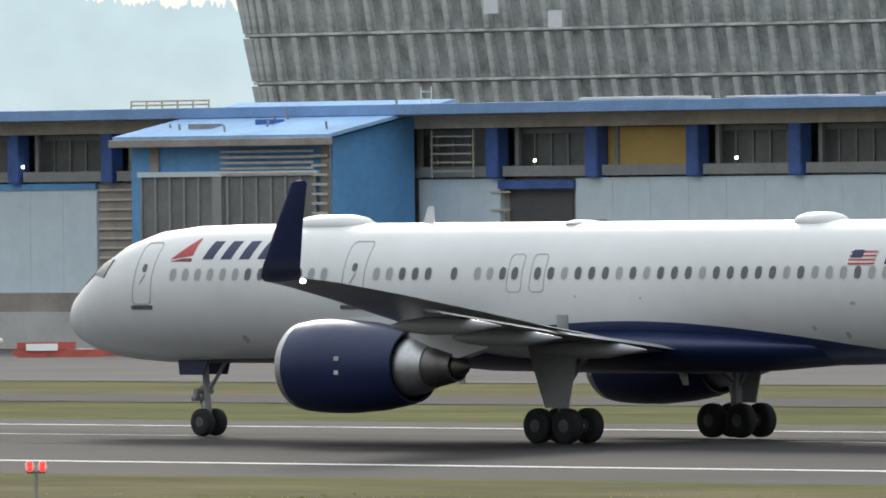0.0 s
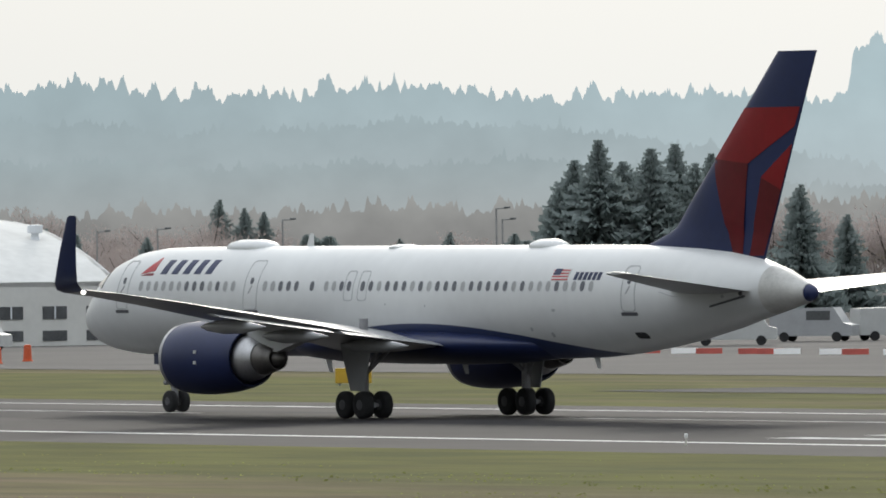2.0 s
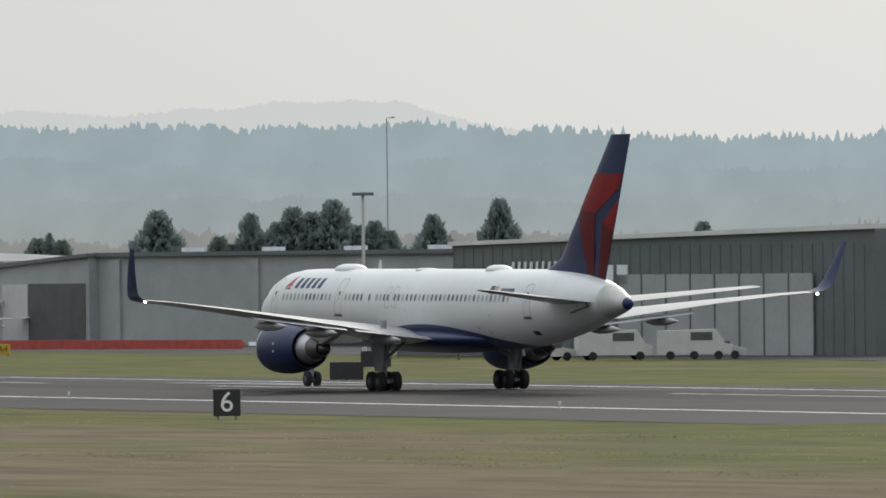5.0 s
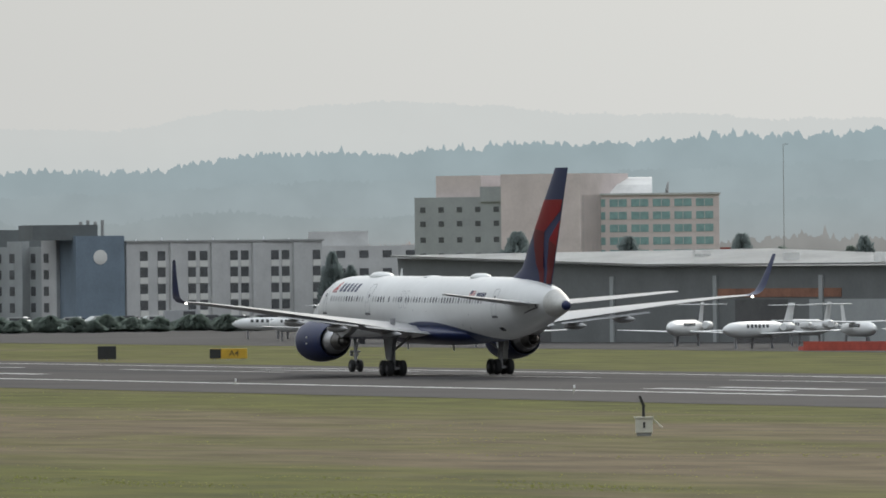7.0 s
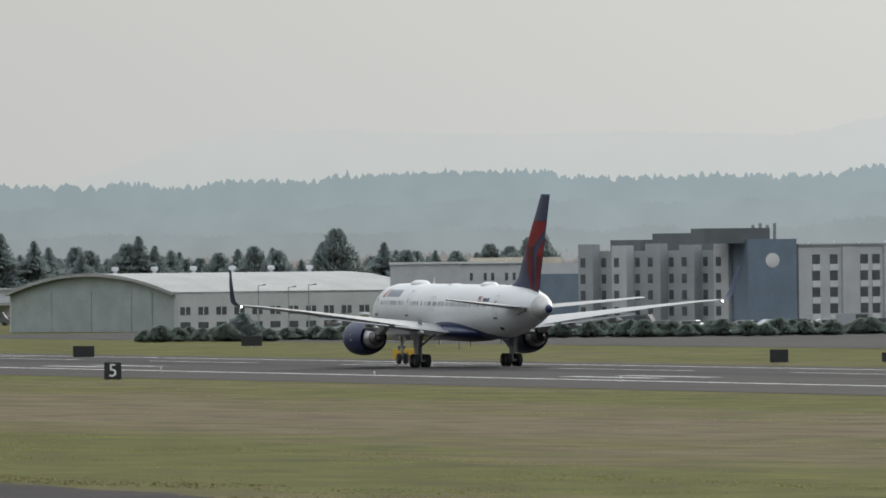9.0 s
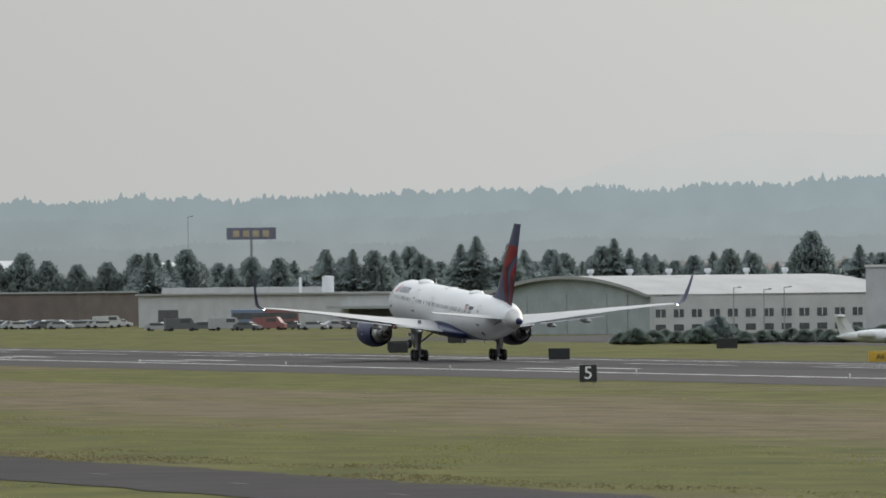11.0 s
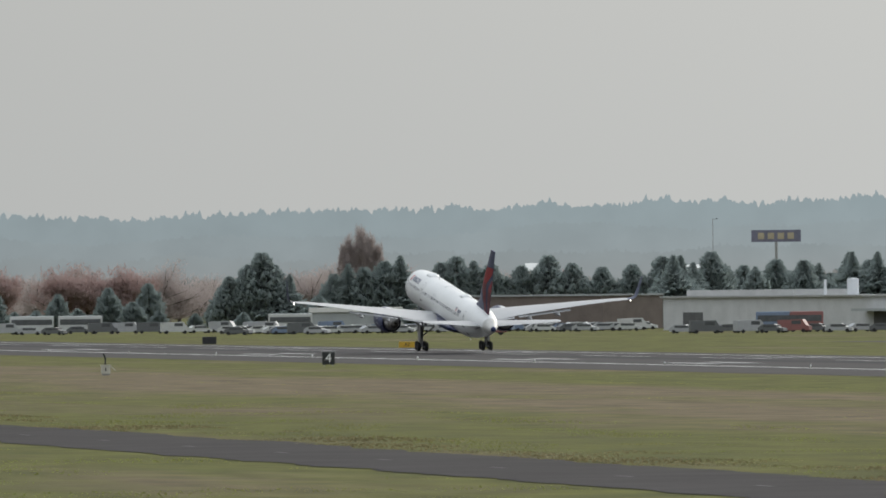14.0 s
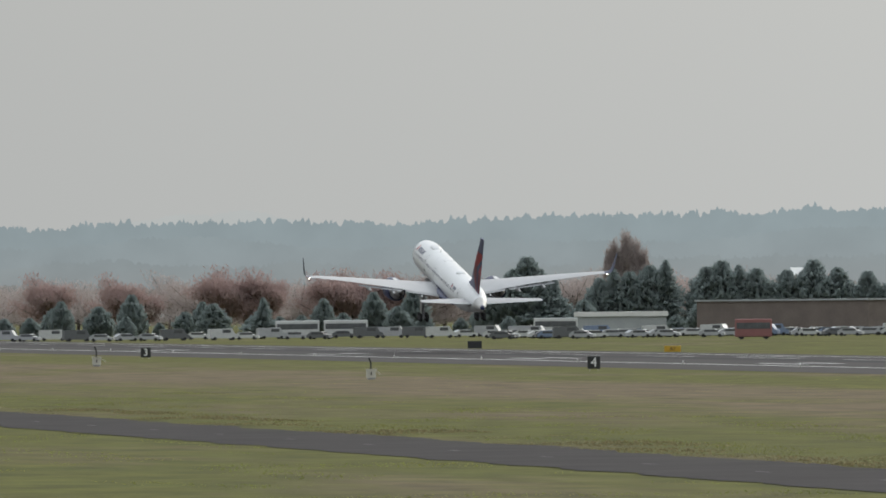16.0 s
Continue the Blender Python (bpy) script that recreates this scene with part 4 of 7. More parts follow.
for kind, az, top, wide in (("e", 22.196, 0.235, 1.35), ("d", 22.50, 0.10, 1.3), ("d", 22.57, 0.06, 1.4), ("e", 22.658, 0.216, 1.0), ("e", 22.79, 0.17, 1.2), ("e", 22.868, 0.245, 1.2), ("e", 22.96, 0.22, 1.2), ("e", 23.065, 0.28, 1.25), ("e", 23.19, 0.15, 1.2), ("e", 23.27, 0.17, 1.2), ("e", 23.35, 0.12, 1.2), ("e", 23.56, 0.2, 1.1), ("e", 23.891, 0.277, 1.0), ("d", 24.02, 0.07, 1.1), ("e", 24.9, 0.15, 1.1), ("b", 21.66, 0.13, 1.2), ("d", 21.6, 0.10, 1.2), ("d", 21.72, 0.09, 1.2), ("e", 21.187, 0.12, 1.0), ("d", 21.12, 0.07, 1.0), ("d", 20.94, 0.05, 1.1), ("d", 20.78, 0.07, 1.0), ("e", 20.58, 0.14, 1.1)):
    tree(kind, az, 1280, top, wide)
for kind, az, top in (("e", 19.47, 0.16), ("e", 20.02, 0.13), ("e", 18.9, 0.03), ("e", 18.62, 0.10), ("f", 18.7, 0.08), ("e", 18.75, 0.06)):
    tree(kind, az, 1560, top, 1.3)
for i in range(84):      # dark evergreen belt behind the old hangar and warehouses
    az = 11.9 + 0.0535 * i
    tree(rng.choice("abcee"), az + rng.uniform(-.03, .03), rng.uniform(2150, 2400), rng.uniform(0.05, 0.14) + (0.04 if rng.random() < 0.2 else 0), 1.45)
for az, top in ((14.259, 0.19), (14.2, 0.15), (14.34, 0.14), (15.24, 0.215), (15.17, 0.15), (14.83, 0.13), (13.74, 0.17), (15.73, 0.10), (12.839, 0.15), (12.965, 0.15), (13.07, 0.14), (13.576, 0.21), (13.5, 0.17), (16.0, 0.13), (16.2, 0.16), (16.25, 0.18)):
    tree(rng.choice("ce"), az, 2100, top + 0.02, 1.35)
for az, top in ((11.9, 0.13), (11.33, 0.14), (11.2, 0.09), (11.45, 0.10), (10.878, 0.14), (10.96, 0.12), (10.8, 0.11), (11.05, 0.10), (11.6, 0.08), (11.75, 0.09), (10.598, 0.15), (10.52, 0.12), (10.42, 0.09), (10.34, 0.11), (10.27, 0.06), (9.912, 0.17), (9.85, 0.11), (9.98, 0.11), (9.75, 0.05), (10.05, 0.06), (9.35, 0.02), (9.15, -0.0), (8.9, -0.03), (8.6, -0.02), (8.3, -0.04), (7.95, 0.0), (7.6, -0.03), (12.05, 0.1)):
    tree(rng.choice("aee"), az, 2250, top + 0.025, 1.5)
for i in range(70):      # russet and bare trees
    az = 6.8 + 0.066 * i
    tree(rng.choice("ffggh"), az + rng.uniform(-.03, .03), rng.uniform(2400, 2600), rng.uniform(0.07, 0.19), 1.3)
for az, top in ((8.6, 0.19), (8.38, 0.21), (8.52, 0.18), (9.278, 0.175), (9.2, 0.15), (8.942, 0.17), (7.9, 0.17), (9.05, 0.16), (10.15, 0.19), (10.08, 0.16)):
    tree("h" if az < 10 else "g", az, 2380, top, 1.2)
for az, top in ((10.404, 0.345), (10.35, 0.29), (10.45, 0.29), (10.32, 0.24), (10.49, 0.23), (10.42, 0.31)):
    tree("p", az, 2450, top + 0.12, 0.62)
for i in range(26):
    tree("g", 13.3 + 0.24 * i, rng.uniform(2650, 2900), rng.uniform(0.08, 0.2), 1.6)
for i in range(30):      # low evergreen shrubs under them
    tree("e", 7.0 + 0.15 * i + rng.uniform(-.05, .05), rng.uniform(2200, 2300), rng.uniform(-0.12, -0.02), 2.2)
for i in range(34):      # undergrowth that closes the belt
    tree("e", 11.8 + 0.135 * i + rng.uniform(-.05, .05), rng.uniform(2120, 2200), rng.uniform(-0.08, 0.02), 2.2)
for i in range(58):      # clipped hedge along the far taxiway
    tree("d", 14.3 + 0.068 * i + rng.uniform(-.02, .02), rng.uniform(1320, 1345), rng.uniform(-0.265, -0.235), 3.6)
for az, d, top, wide in ((14.77, 1330, -0.185, 2.6), (18.55, 1500, 0.07, 0.9), (18.64, 1500, 0.0, 1.0), (18.72, 1500, -0.05, 1.2), (16.12, 1560, 0.1, 1.8)):
    tree("e", az, d, top, wide)
# ---- terminal under construction, parallel to the runway; faces the runway at x = 400 ----
SHEATH = mat("grey_sheathing", (0.62, 0.72, 0.77), 0.7, size=0.9, vary=0.045, fine=5)
BLUE_WRAP = mat("blue_membrane", (0.13, 0.36, 0.66), 0.55, size=3, vary=0.12, bump=0.01)
BLUE_ROOF = mat("pale_blue_roofing", (0.30, 0.48, 0.72), 0.9, size=4, vary=0.12, shine=0.1)
BLUE_COLUMN = mat("deep_blue_wrap", (0.07, 0.14, 0.40), 0.6, size=1, vary=0.2)
BATTEN = mat("timber_batten", (0.55, 0.50, 0.41), 0.8, size=1, vary=0.15)
BROWN = mat("brown_framing", (0.33, 0.30, 0.27), 0.8, size=2, vary=0.15)
GLAZING = mat("dark_glazing", (0.19, 0.195, 0.19), 0.5, size=3, vary=0.2)
MULLION = mat("grey_mullion", (0.29, 0.295, 0.29), 0.6, size=2, vary=0.1)
YELLOW_BOARD = mat("yellow_board", (0.58, 0.40, 0.13), 0.7, size=2, vary=0.08)
TOWER_SKIN = mat("tower_cladding", (0.42, 0.455, 0.45), 0.55, size=1.5, vary=0.3, fine=6)
TOWER_FIN = mat("tower_fins", (0.60, 0.635, 0.62), 0.5, size=1.2, vary=0.3, fine=6)
SNOW_SHEET = mat("white_sheet", (0.72, 0.75, 0.78), 0.6, size=2, vary=0.06)

FLOOR = -0.35
# for flat panels on the walls: shade inside open bays, put into the colour
DIM = mat("interior_shade", (0.10, 0.10, 0.10), 0.8, size=2, vary=0.15)
terminal = thing("terminal", "unfinished concourse with blue wrapped columns and grey sheathing", "building")
X = 400.0
part("core", box(X + 2.5, X + 45, 335, 517, FLOOR, 10.6), BROWN, terminal, "brown framed building core")
part("roof", box(X - 2.2, X + 46, 335, 521.5, 10.95, 11.4), BROWN, terminal, "flat concourse roof")
part("fascia", box(X - 2.45, X - 2.2, 335, 521.6, 11.02, 11.55, 0.03), mat("pale_blue_fascia", (0.20, 0.34, 0.58), 0.6, size=2, vary=0.1), terminal, "blue wrapped roof edge")
part("beam", box(X - 0.6, X + 0.2, 335, 518, 10.35, 10.95), BATTEN, terminal, "pale eaves beam")
part("plinth", box(X + 0.3, X + 2.5, 335, 519, FLOOR, 7.9), BROWN, terminal)
part("base_wall", box(X - 0.3, X + 0.1, 335, 519.5, FLOOR, 1.5), mat("pale_site_wall", (0.52, 0.51, 0.49), 0.8, size=2, vary=0.08), terminal, "pale low wall at the foot of the front")
part("base_band", box(X - 0.12, X + 0.1, 335, 519.4, 1.5, 2.45), BROWN, terminal, "brown band above the low wall")
for i in range(5):
    part("bay_rail", box(X - 0.55, X - 0.49, 388.2, 391.2, 8.25 + 0.42 * i, 8.32 + 0.42 * i), BATTEN, terminal, "pale scaffold rail across a bay")
for yy in (388.3, 391.1):
    part("bay_rail", box(X - 0.55, X - 0.49, yy - 0.04, yy + 0.04, 7.95, 10.3), BATTEN, terminal)
y = 341.0
columns = []
while y < 519:
    columns.append(y)
    part("column", box(X - 0.42, X + 0.42, y - 0.4, y + 0.4, 7.9, 10.95, 0.08), BLUE_COLUMN, terminal, "column wrapped in deep blue sheet")
    y += 6.6 if y < 400 else 6.75
for a, b in zip(columns, columns[1:]):
    bay = part("bay_glazing", box(X + 1.0, X + 1.1, a + 0.55, b - 0.55, 7.95, 10.35), GLAZING, terminal, "dark upper bay")
    for j in range(1, 5):
        yy = a + 0.55 + (b - a - 1.1) * j / 5
        part("mullion", box(X + 0.9, X + 1.0, yy - 0.05, yy + 0.05, 7.95, 10.3), MULLION, bay)
    part("bay_frame", box(X + 0.7, X + 0.98, a + 0.6, b - 0.6, 10.05, 10.3), MULLION, bay)
    part("bay_post", box(X + 0.3, X + 0.5, b - 1.15, b - 0.9, 7.95, 10.4), MULLION, bay)
    part("guard_rail", box(X - 0.2, X - 0.15, a + 0.55, b - 0.55, 8.0, 8.5), MULLION, bay)
# lower cladding
for y0, y1, kind in ((340, 382, "s"), (387, 392.5, "s"), (407.5, 411, "s"), (415, 427, "t"), (427, 451, "s"), (474, 486, "s"), (486, 499, "b"), (499, 509, "s"), (509, 520.5, "b"), (469.5, 474, "b"), (411, 415, "b")):
    if kind == "b":
        back = part("batten_wall", box(X + 0.1, X + 0.3, y0, y1, FLOOR, 7.9), BROWN, terminal, "wall with horizontal timber battens")
        for i in range(16):
            part("batten", box(X, X + 0.1, y0 + 0.1, y1 - 0.1, 0.3 + i * 0.48, 0.42 + i * 0.48), BATTEN, back)
    else:
        top = 7.9 if kind == "s" else 7.6
        w = part("sheathing", box(X, X + 0.3, y0, y1, FLOOR, top), SHEATH, terminal, "grey sheathing wall")
        n = max(2, int((y1 - y0) / 2.4))
        for i in range(n):
            for j in range(3):
                part("board", box(X - 0.02, X, y0 + (y1 - y0) * i / n + 0.02, y0 + (y1 - y0) * (i + 1) / n - 0.02, -0.2 + 2.7 * j, min(top, 2.47 + 2.7 * j)), SHEATH, w)
        if kind == "t":
            part("capping", box(X - 0.1, X + 0.3, y0, y1, top, top + 0.3), BLUE_WRAP, w)
part("bay_board", box(X + 0.4, X + 0.5, 374.9, 380.2, 8.0, 10.3), YELLOW_BOARD, terminal, "yellow board filling one bay")
part("bay_board", box(X - 0.05, X + 0.05, 479, 484, 7.9, 10.1), SHEATH, terminal, "grey board filling one bay")
part("gantry", box(X - 0.2, X + 0.3, 382, 387, 7.4, 7.8), BLUE_COLUMN, terminal, "blue wrapped lintel")
part("opening", box(X + 0.2, X + 0.3, 382.4, 386.6, FLOOR, 7.3), DIM, terminal, "dark panel for the shaded scaffold opening")
for i in range(9):
    part("scaffold_rail", box(X - 0.1, X, 386.3, 387.6, 0.4 + 0.85 * i, 0.5 + 0.85 * i), BATTEN, terminal)
for yy in (380.5, 432.5, 446.5, 475.4, 500.2):
    v = part("wall_vent", box(X - 0.12, X - 0.03, yy - 0.55, yy + 0.55, 5.0, 5.9), BROWN, terminal, "brown louvred wall vent")
    for j in range(3):
        part("louvre", box(X - 0.16, X - 0.12, yy - 0.5, yy + 0.5, 5.1 + 0.27 * j, 5.2 + 0.27 * j), BATTEN, v)
SPARK = glow("work_light", (1.0, 1.0, 0.95), 5)
for yy in (371.2, 384.4, 420, 430, 440, 447.5, 491.5, 499.5, 480.6):
    part("work_lamp", turned([(-0.09, 0.02), (-0.05, 0.075), (0.05, 0.075), (0.09, 0.02)], "Y", 8, (X - 0.3, yy, 8.75)), SPARK, terminal, "small white work lamp")


def shed(y0, y1, seed):
    """A lean-to with a pale blue roof, before the concourse."""
    rng = random.Random(seed)
    s = thing("loading_shed", "blue wrapped shed with pale blue sloping roof and tall doors", "shed", "terminal sheds")
    a, b = 393.8, 399.4
    part("body", loft([[Vector((x, y, z)) for x, z in ((a, FLOOR), (b, FLOOR), (b, 11.0), (a, 9.95))] for y in (y0, y1)]), BLUE_WRAP, s, "blue membrane walls")
    part("roof", loft([[Vector((x, y, z)) for x, z in ((a - 0.8, 9.95), (b + 2.4, 11.62), (b + 2.4, 11.8), (a - 0.8, 10.13))] for y in (y0 - 0.5, y1 + 0.5)]), BLUE_ROOF, s, "pale blue sloping roof")
    part("eaves_board", box(a - 1.0, a - 0.6, y0 - 0.6, y1 + 0.6, 9.6, 9.98, 0.04), BROWN, s, "dark ragged eaves board")
    for y in (y0 + 0.1, y1 - 2.0):
        part("corner_batten", box(a - 0.12, a, y, y + 0.6, FLOOR, 9.6), BROWN, s)
    door = part("door_panel", box(a - 0.16, a - 0.02, y0 + 1.0, y1 - 0.9, FLOOR, 8.15), GLAZING, s, "tall dark shutter door")
    n = 12
    for i in range(n + 1):
        y = y0 + 1.0 + (y1 - y0 - 1.9) * i / n
        part("mullion", box(a - 0.26, a - 0.16, y - 0.06, y + 0.06, FLOOR, 8.15), MULLION, door)
    part("lintel", box(a - 0.3, a - 0.02, y0 + 0.8, y1 - 0.7, 8.15, 8.4), SHEATH, door)
    part("door_post", box(a - 0.32, a - 0.16, (y0 + y1) / 2 + 0.4, (y0 + y1) / 2 + 1.0, FLOOR, 8.15), MULLION, door)
    mid = (y0 + y1) / 2 + 0.4
    for i in range(5):
        part("batten", box(a - 0.36, a - 0.3, y0 + 1.0, mid, 8.2 + 0.27 * i, 8.31 + 0.27 * i), BATTEN, s)
    for i in range(20):
        part("batten", box(a - 0.36, a - 0.3, y0 + 0.1, y0 + 1.1, 0.3 + 0.46 * i, 0.42 + 0.46 * i), BATTEN, s)
    for i in range(8):
        x, y = rng.uniform(a, b + 1), rng.uniform(y0 + 0.6, y1 - 0.6)
        z = 9.98 + (x - a + 0.8) * 0.2
        part("roof_post", tube((x, y, z - 0.2), (x, y + rng.uniform(-.15, .15), z + rng.uniform(0.3, 0.75)), 0.06, n=6), BROWN, s)
    for i in range(3):
        x, y = rng.uniform(a + 1, b), rng.uniform(y0 + 2, y1 - 3)
        z = 10.05 + (x - a + 0.8) * 0.2
        part("roof_pallet", box(x, x + 0.8, y, y + rng.uniform(0.8, 2.2), z - 0.1, z + 0.3), BLUE_COLUMN if i == 0 else BROWN, s)
    return s


shed(392.2, 406.1, 1)
shed(450.6, 465.0, 2)
for i in range(4):
    tagged(part("roof_sheet", box(X - 2.3, X + 0.5, 345 + 9.5 * i, 351 + 9.5 * i, 11.56, 11.66 + 0.05 * (i % 2), 0.03), SNOW_SHEET), "loose white sheet lying on the roof edge", "sheet", "roof sheets")
rail = thing("roof_ladder", "white ladder rail above the roof edge", "ladder")
for yy in (391.6, 392.3):
    part("upright", tube((X, yy, 11.4), (X, yy, 12.4), 0.035, n=6), SNOW_SHEET, rail)
for zz in (11.8, 12.15):
    part("rung", tube((X, 391.6, zz), (X, 392.3, zz), 0.025, n=6), SNOW_SHEET, rail)
frame_ = thing("scaffold", "bare scaffold rails on the roof", "scaffold")
for i in range(6):
    yy = 408 + 1.1 * i
    part("standard", tube((X + 1, yy, 11.3), (X + 1, yy, 12.0 - 0.05 * (i % 2)), 0.05, n=6), BATTEN, frame_)
for zz in (11.75, 11.95):
    part("ledger", tube((X + 1, 408, zz), (X + 1, 413.5, zz), 0.05, n=6), BATTEN, frame_)

# the tower behind: rounded, leaning outward storey by storey
tower = thing("control_tower", "dark finned tower block, each storey leaning outward", "building")
TX, TY, TR = 470.0, 430.0, 22.0


def tower_edge(s):
    """A rounded corner at the north, then a straight front along the runway."""
    arc = 16.0
    if s < arc:
        a = math.pi * 0.5 * s / arc
        r = arc / (math.pi * 0.5)
        return Vector((TX + r * (1 - math.sin(a)), 472.2 + r * math.cos(a) * 0.5, 0)), Vector((-math.sin(a), math.cos(a), 0))
    return Vector((TX, 472.2 - (s - arc), 0)), Vector((-1, 0, 0))


part("stem", box(TX + 3, TX + 58, 350, 468, FLOOR, 11.1), TOWER_SKIN, tower, "tower stem behind the concourse")
fin_mesh = None
for storey in range(9):
    z0 = 11.0 + 2.75 * storey
    z1 = z0 + 2.6
    grow = 0.5 * storey
    rings = []
    for z, o in ((z0, grow), (z1, grow + 0.55)):
        ring = []
        for i in range(70):
            p, nrm = tower_edge(i * 1.9)
            ring.append(Vector((p.x + nrm.x * o, p.y + nrm.y * o, z)))
        ring += [Vector((TX + 60, ring[-1].y, z)), Vector((TX + 60, ring[0].y, z))]
        rings.append(ring)
    lvl = part("storey", loft(rings), TOWER_SKIN, tower, "dark glazed storey")
    part("ledge", loft([[v + Vector((-0.25, 0.1, 0)) for v in rings[1]], [v + Vector((-0.25, 0.1, 0.16)) for v in rings[1]]]), TOWER_FIN, lvl)
    if storey > 4:
        continue
    rngf = random.Random(storey)
    for i in range(58):
        p, nrm = tower_edge(i * (1.05 if i < 16 else 1.55) - (0 if i < 16 else 8.0))
        a = math.atan2(nrm.y, nrm.x)
        if fin_mesh is None:
            fin_mesh = part("fin", loft([[Vector((x, y, 0)) for x, y in ((0, -0.28), (0.34, -0.2), (0.34, 0.2), (0, 0.28))], [Vector((x + 0.52, y, 2.45)) for x, y in ((0, -0.28), (0.34, -0.2), (0.34, 0.2), (0, 0.28))]]), TOWER_FIN, lvl)
            f = fin_mesh
        else:
            f = new("fin", fin_mesh.data)
            f.parent = lvl
        f.location = (p.x + nrm.x * grow, p.y + nrm.y * grow, z0 + 0.05)
        f.rotation_euler = (0, 0, a + rngf.uniform(-.05, .05))
for yy, zz in ((452, 17.3), (447, 16.4), (441.5, 18.4), (439.8, 18.5)):
    part("loose_panel", box(TX - 2.9, TX - 2.7, yy, yy + 1.1, zz, zz + 1.0), SNOW_SHEET, tower, "pale protective panel")
# ---- buildings along the far side; local space: u along the front, v away from the field ----
WALL_GREY = mat("grey_metal_cladding", (0.33, 0.35, 0.35), 0.6, size=3, vary=0.08)
WALL_DARK = mat("dark_metal_cladding", (0.125, 0.14, 0.143), 0.6, size=3, vary=0.1)
WALL_PALE = mat("pale_render", (0.50, 0.505, 0.50), 0.8, size=3, vary=0.08)
WALL_PINK = mat("pinkish_render", (0.63, 0.55, 0.53), 0.8, size=3, vary=0.07)
WALL_WHITE = mat("white_hangar_sheet", (0.66, 0.66, 0.63), 0.55, size=4, vary=0.06)
ROOF_WHITE = mat("white_roof_sheet", (0.66, 0.66, 0.64), 0.8, size=5, vary=0.1, shine=0.2)
ROOF_PALE = mat("weathered_pale_roof", (0.34, 0.34, 0.33), 0.6, size=5, vary=0.1)
WALL_BLUE = mat("slate_blue_render", (0.17, 0.22, 0.27), 0.8, size=3, vary=0.1)
PANE = mat("dark_pane", (0.10, 0.105, 0.11), 0.2, size=1, vary=0.2)
PANE_TEAL = mat("teal_pane", (0.25, 0.40, 0.39), 0.2, size=1, vary=0.15)
GREEN_DOOR = mat("grey_green_door", (0.32, 0.36, 0.35), 0.7, size=3, vary=0.1)
RUST = mat("rusty_red", (0.30, 0.06, 0.045), 0.7, size=1, vary=0.2)
ORANGE = mat("orange_paint", (0.62, 0.10, 0.03), 0.5, size=1, vary=0.1)


def site(name, label, category, az0, d0, az1, d1, group=""):
    """An empty at the left end of a front that runs from one bearing to another."""
    a, b = spot(az0, d0), spot(az1, d1)
    u = (b - a).normalized()
    v = Vector((-u.y, u.x, 0))
    ob = thing(name, label, category, group)
    ob.matrix_basis = Matrix(((u.x, v.x, 0, a.x), (u.y, v.y, 0, a.y), (0, 0, 1, FLOOR), (0, 0, 0, 1)))
    return ob, (b - a).length


def windows(wall, xs, zs, w, h, pane, sill=None):
    for x in xs:
        for z in zs:
            p = part("window", box(x - w / 2, x + w / 2, -0.06, 0.05, z, z + h), pane, wall)
            if sill:
                part("window_sill", box(x - w / 2 - 0.1, x + w / 2 + 0.1, -0.12, -0.06, z - 0.12, z), sill, p)


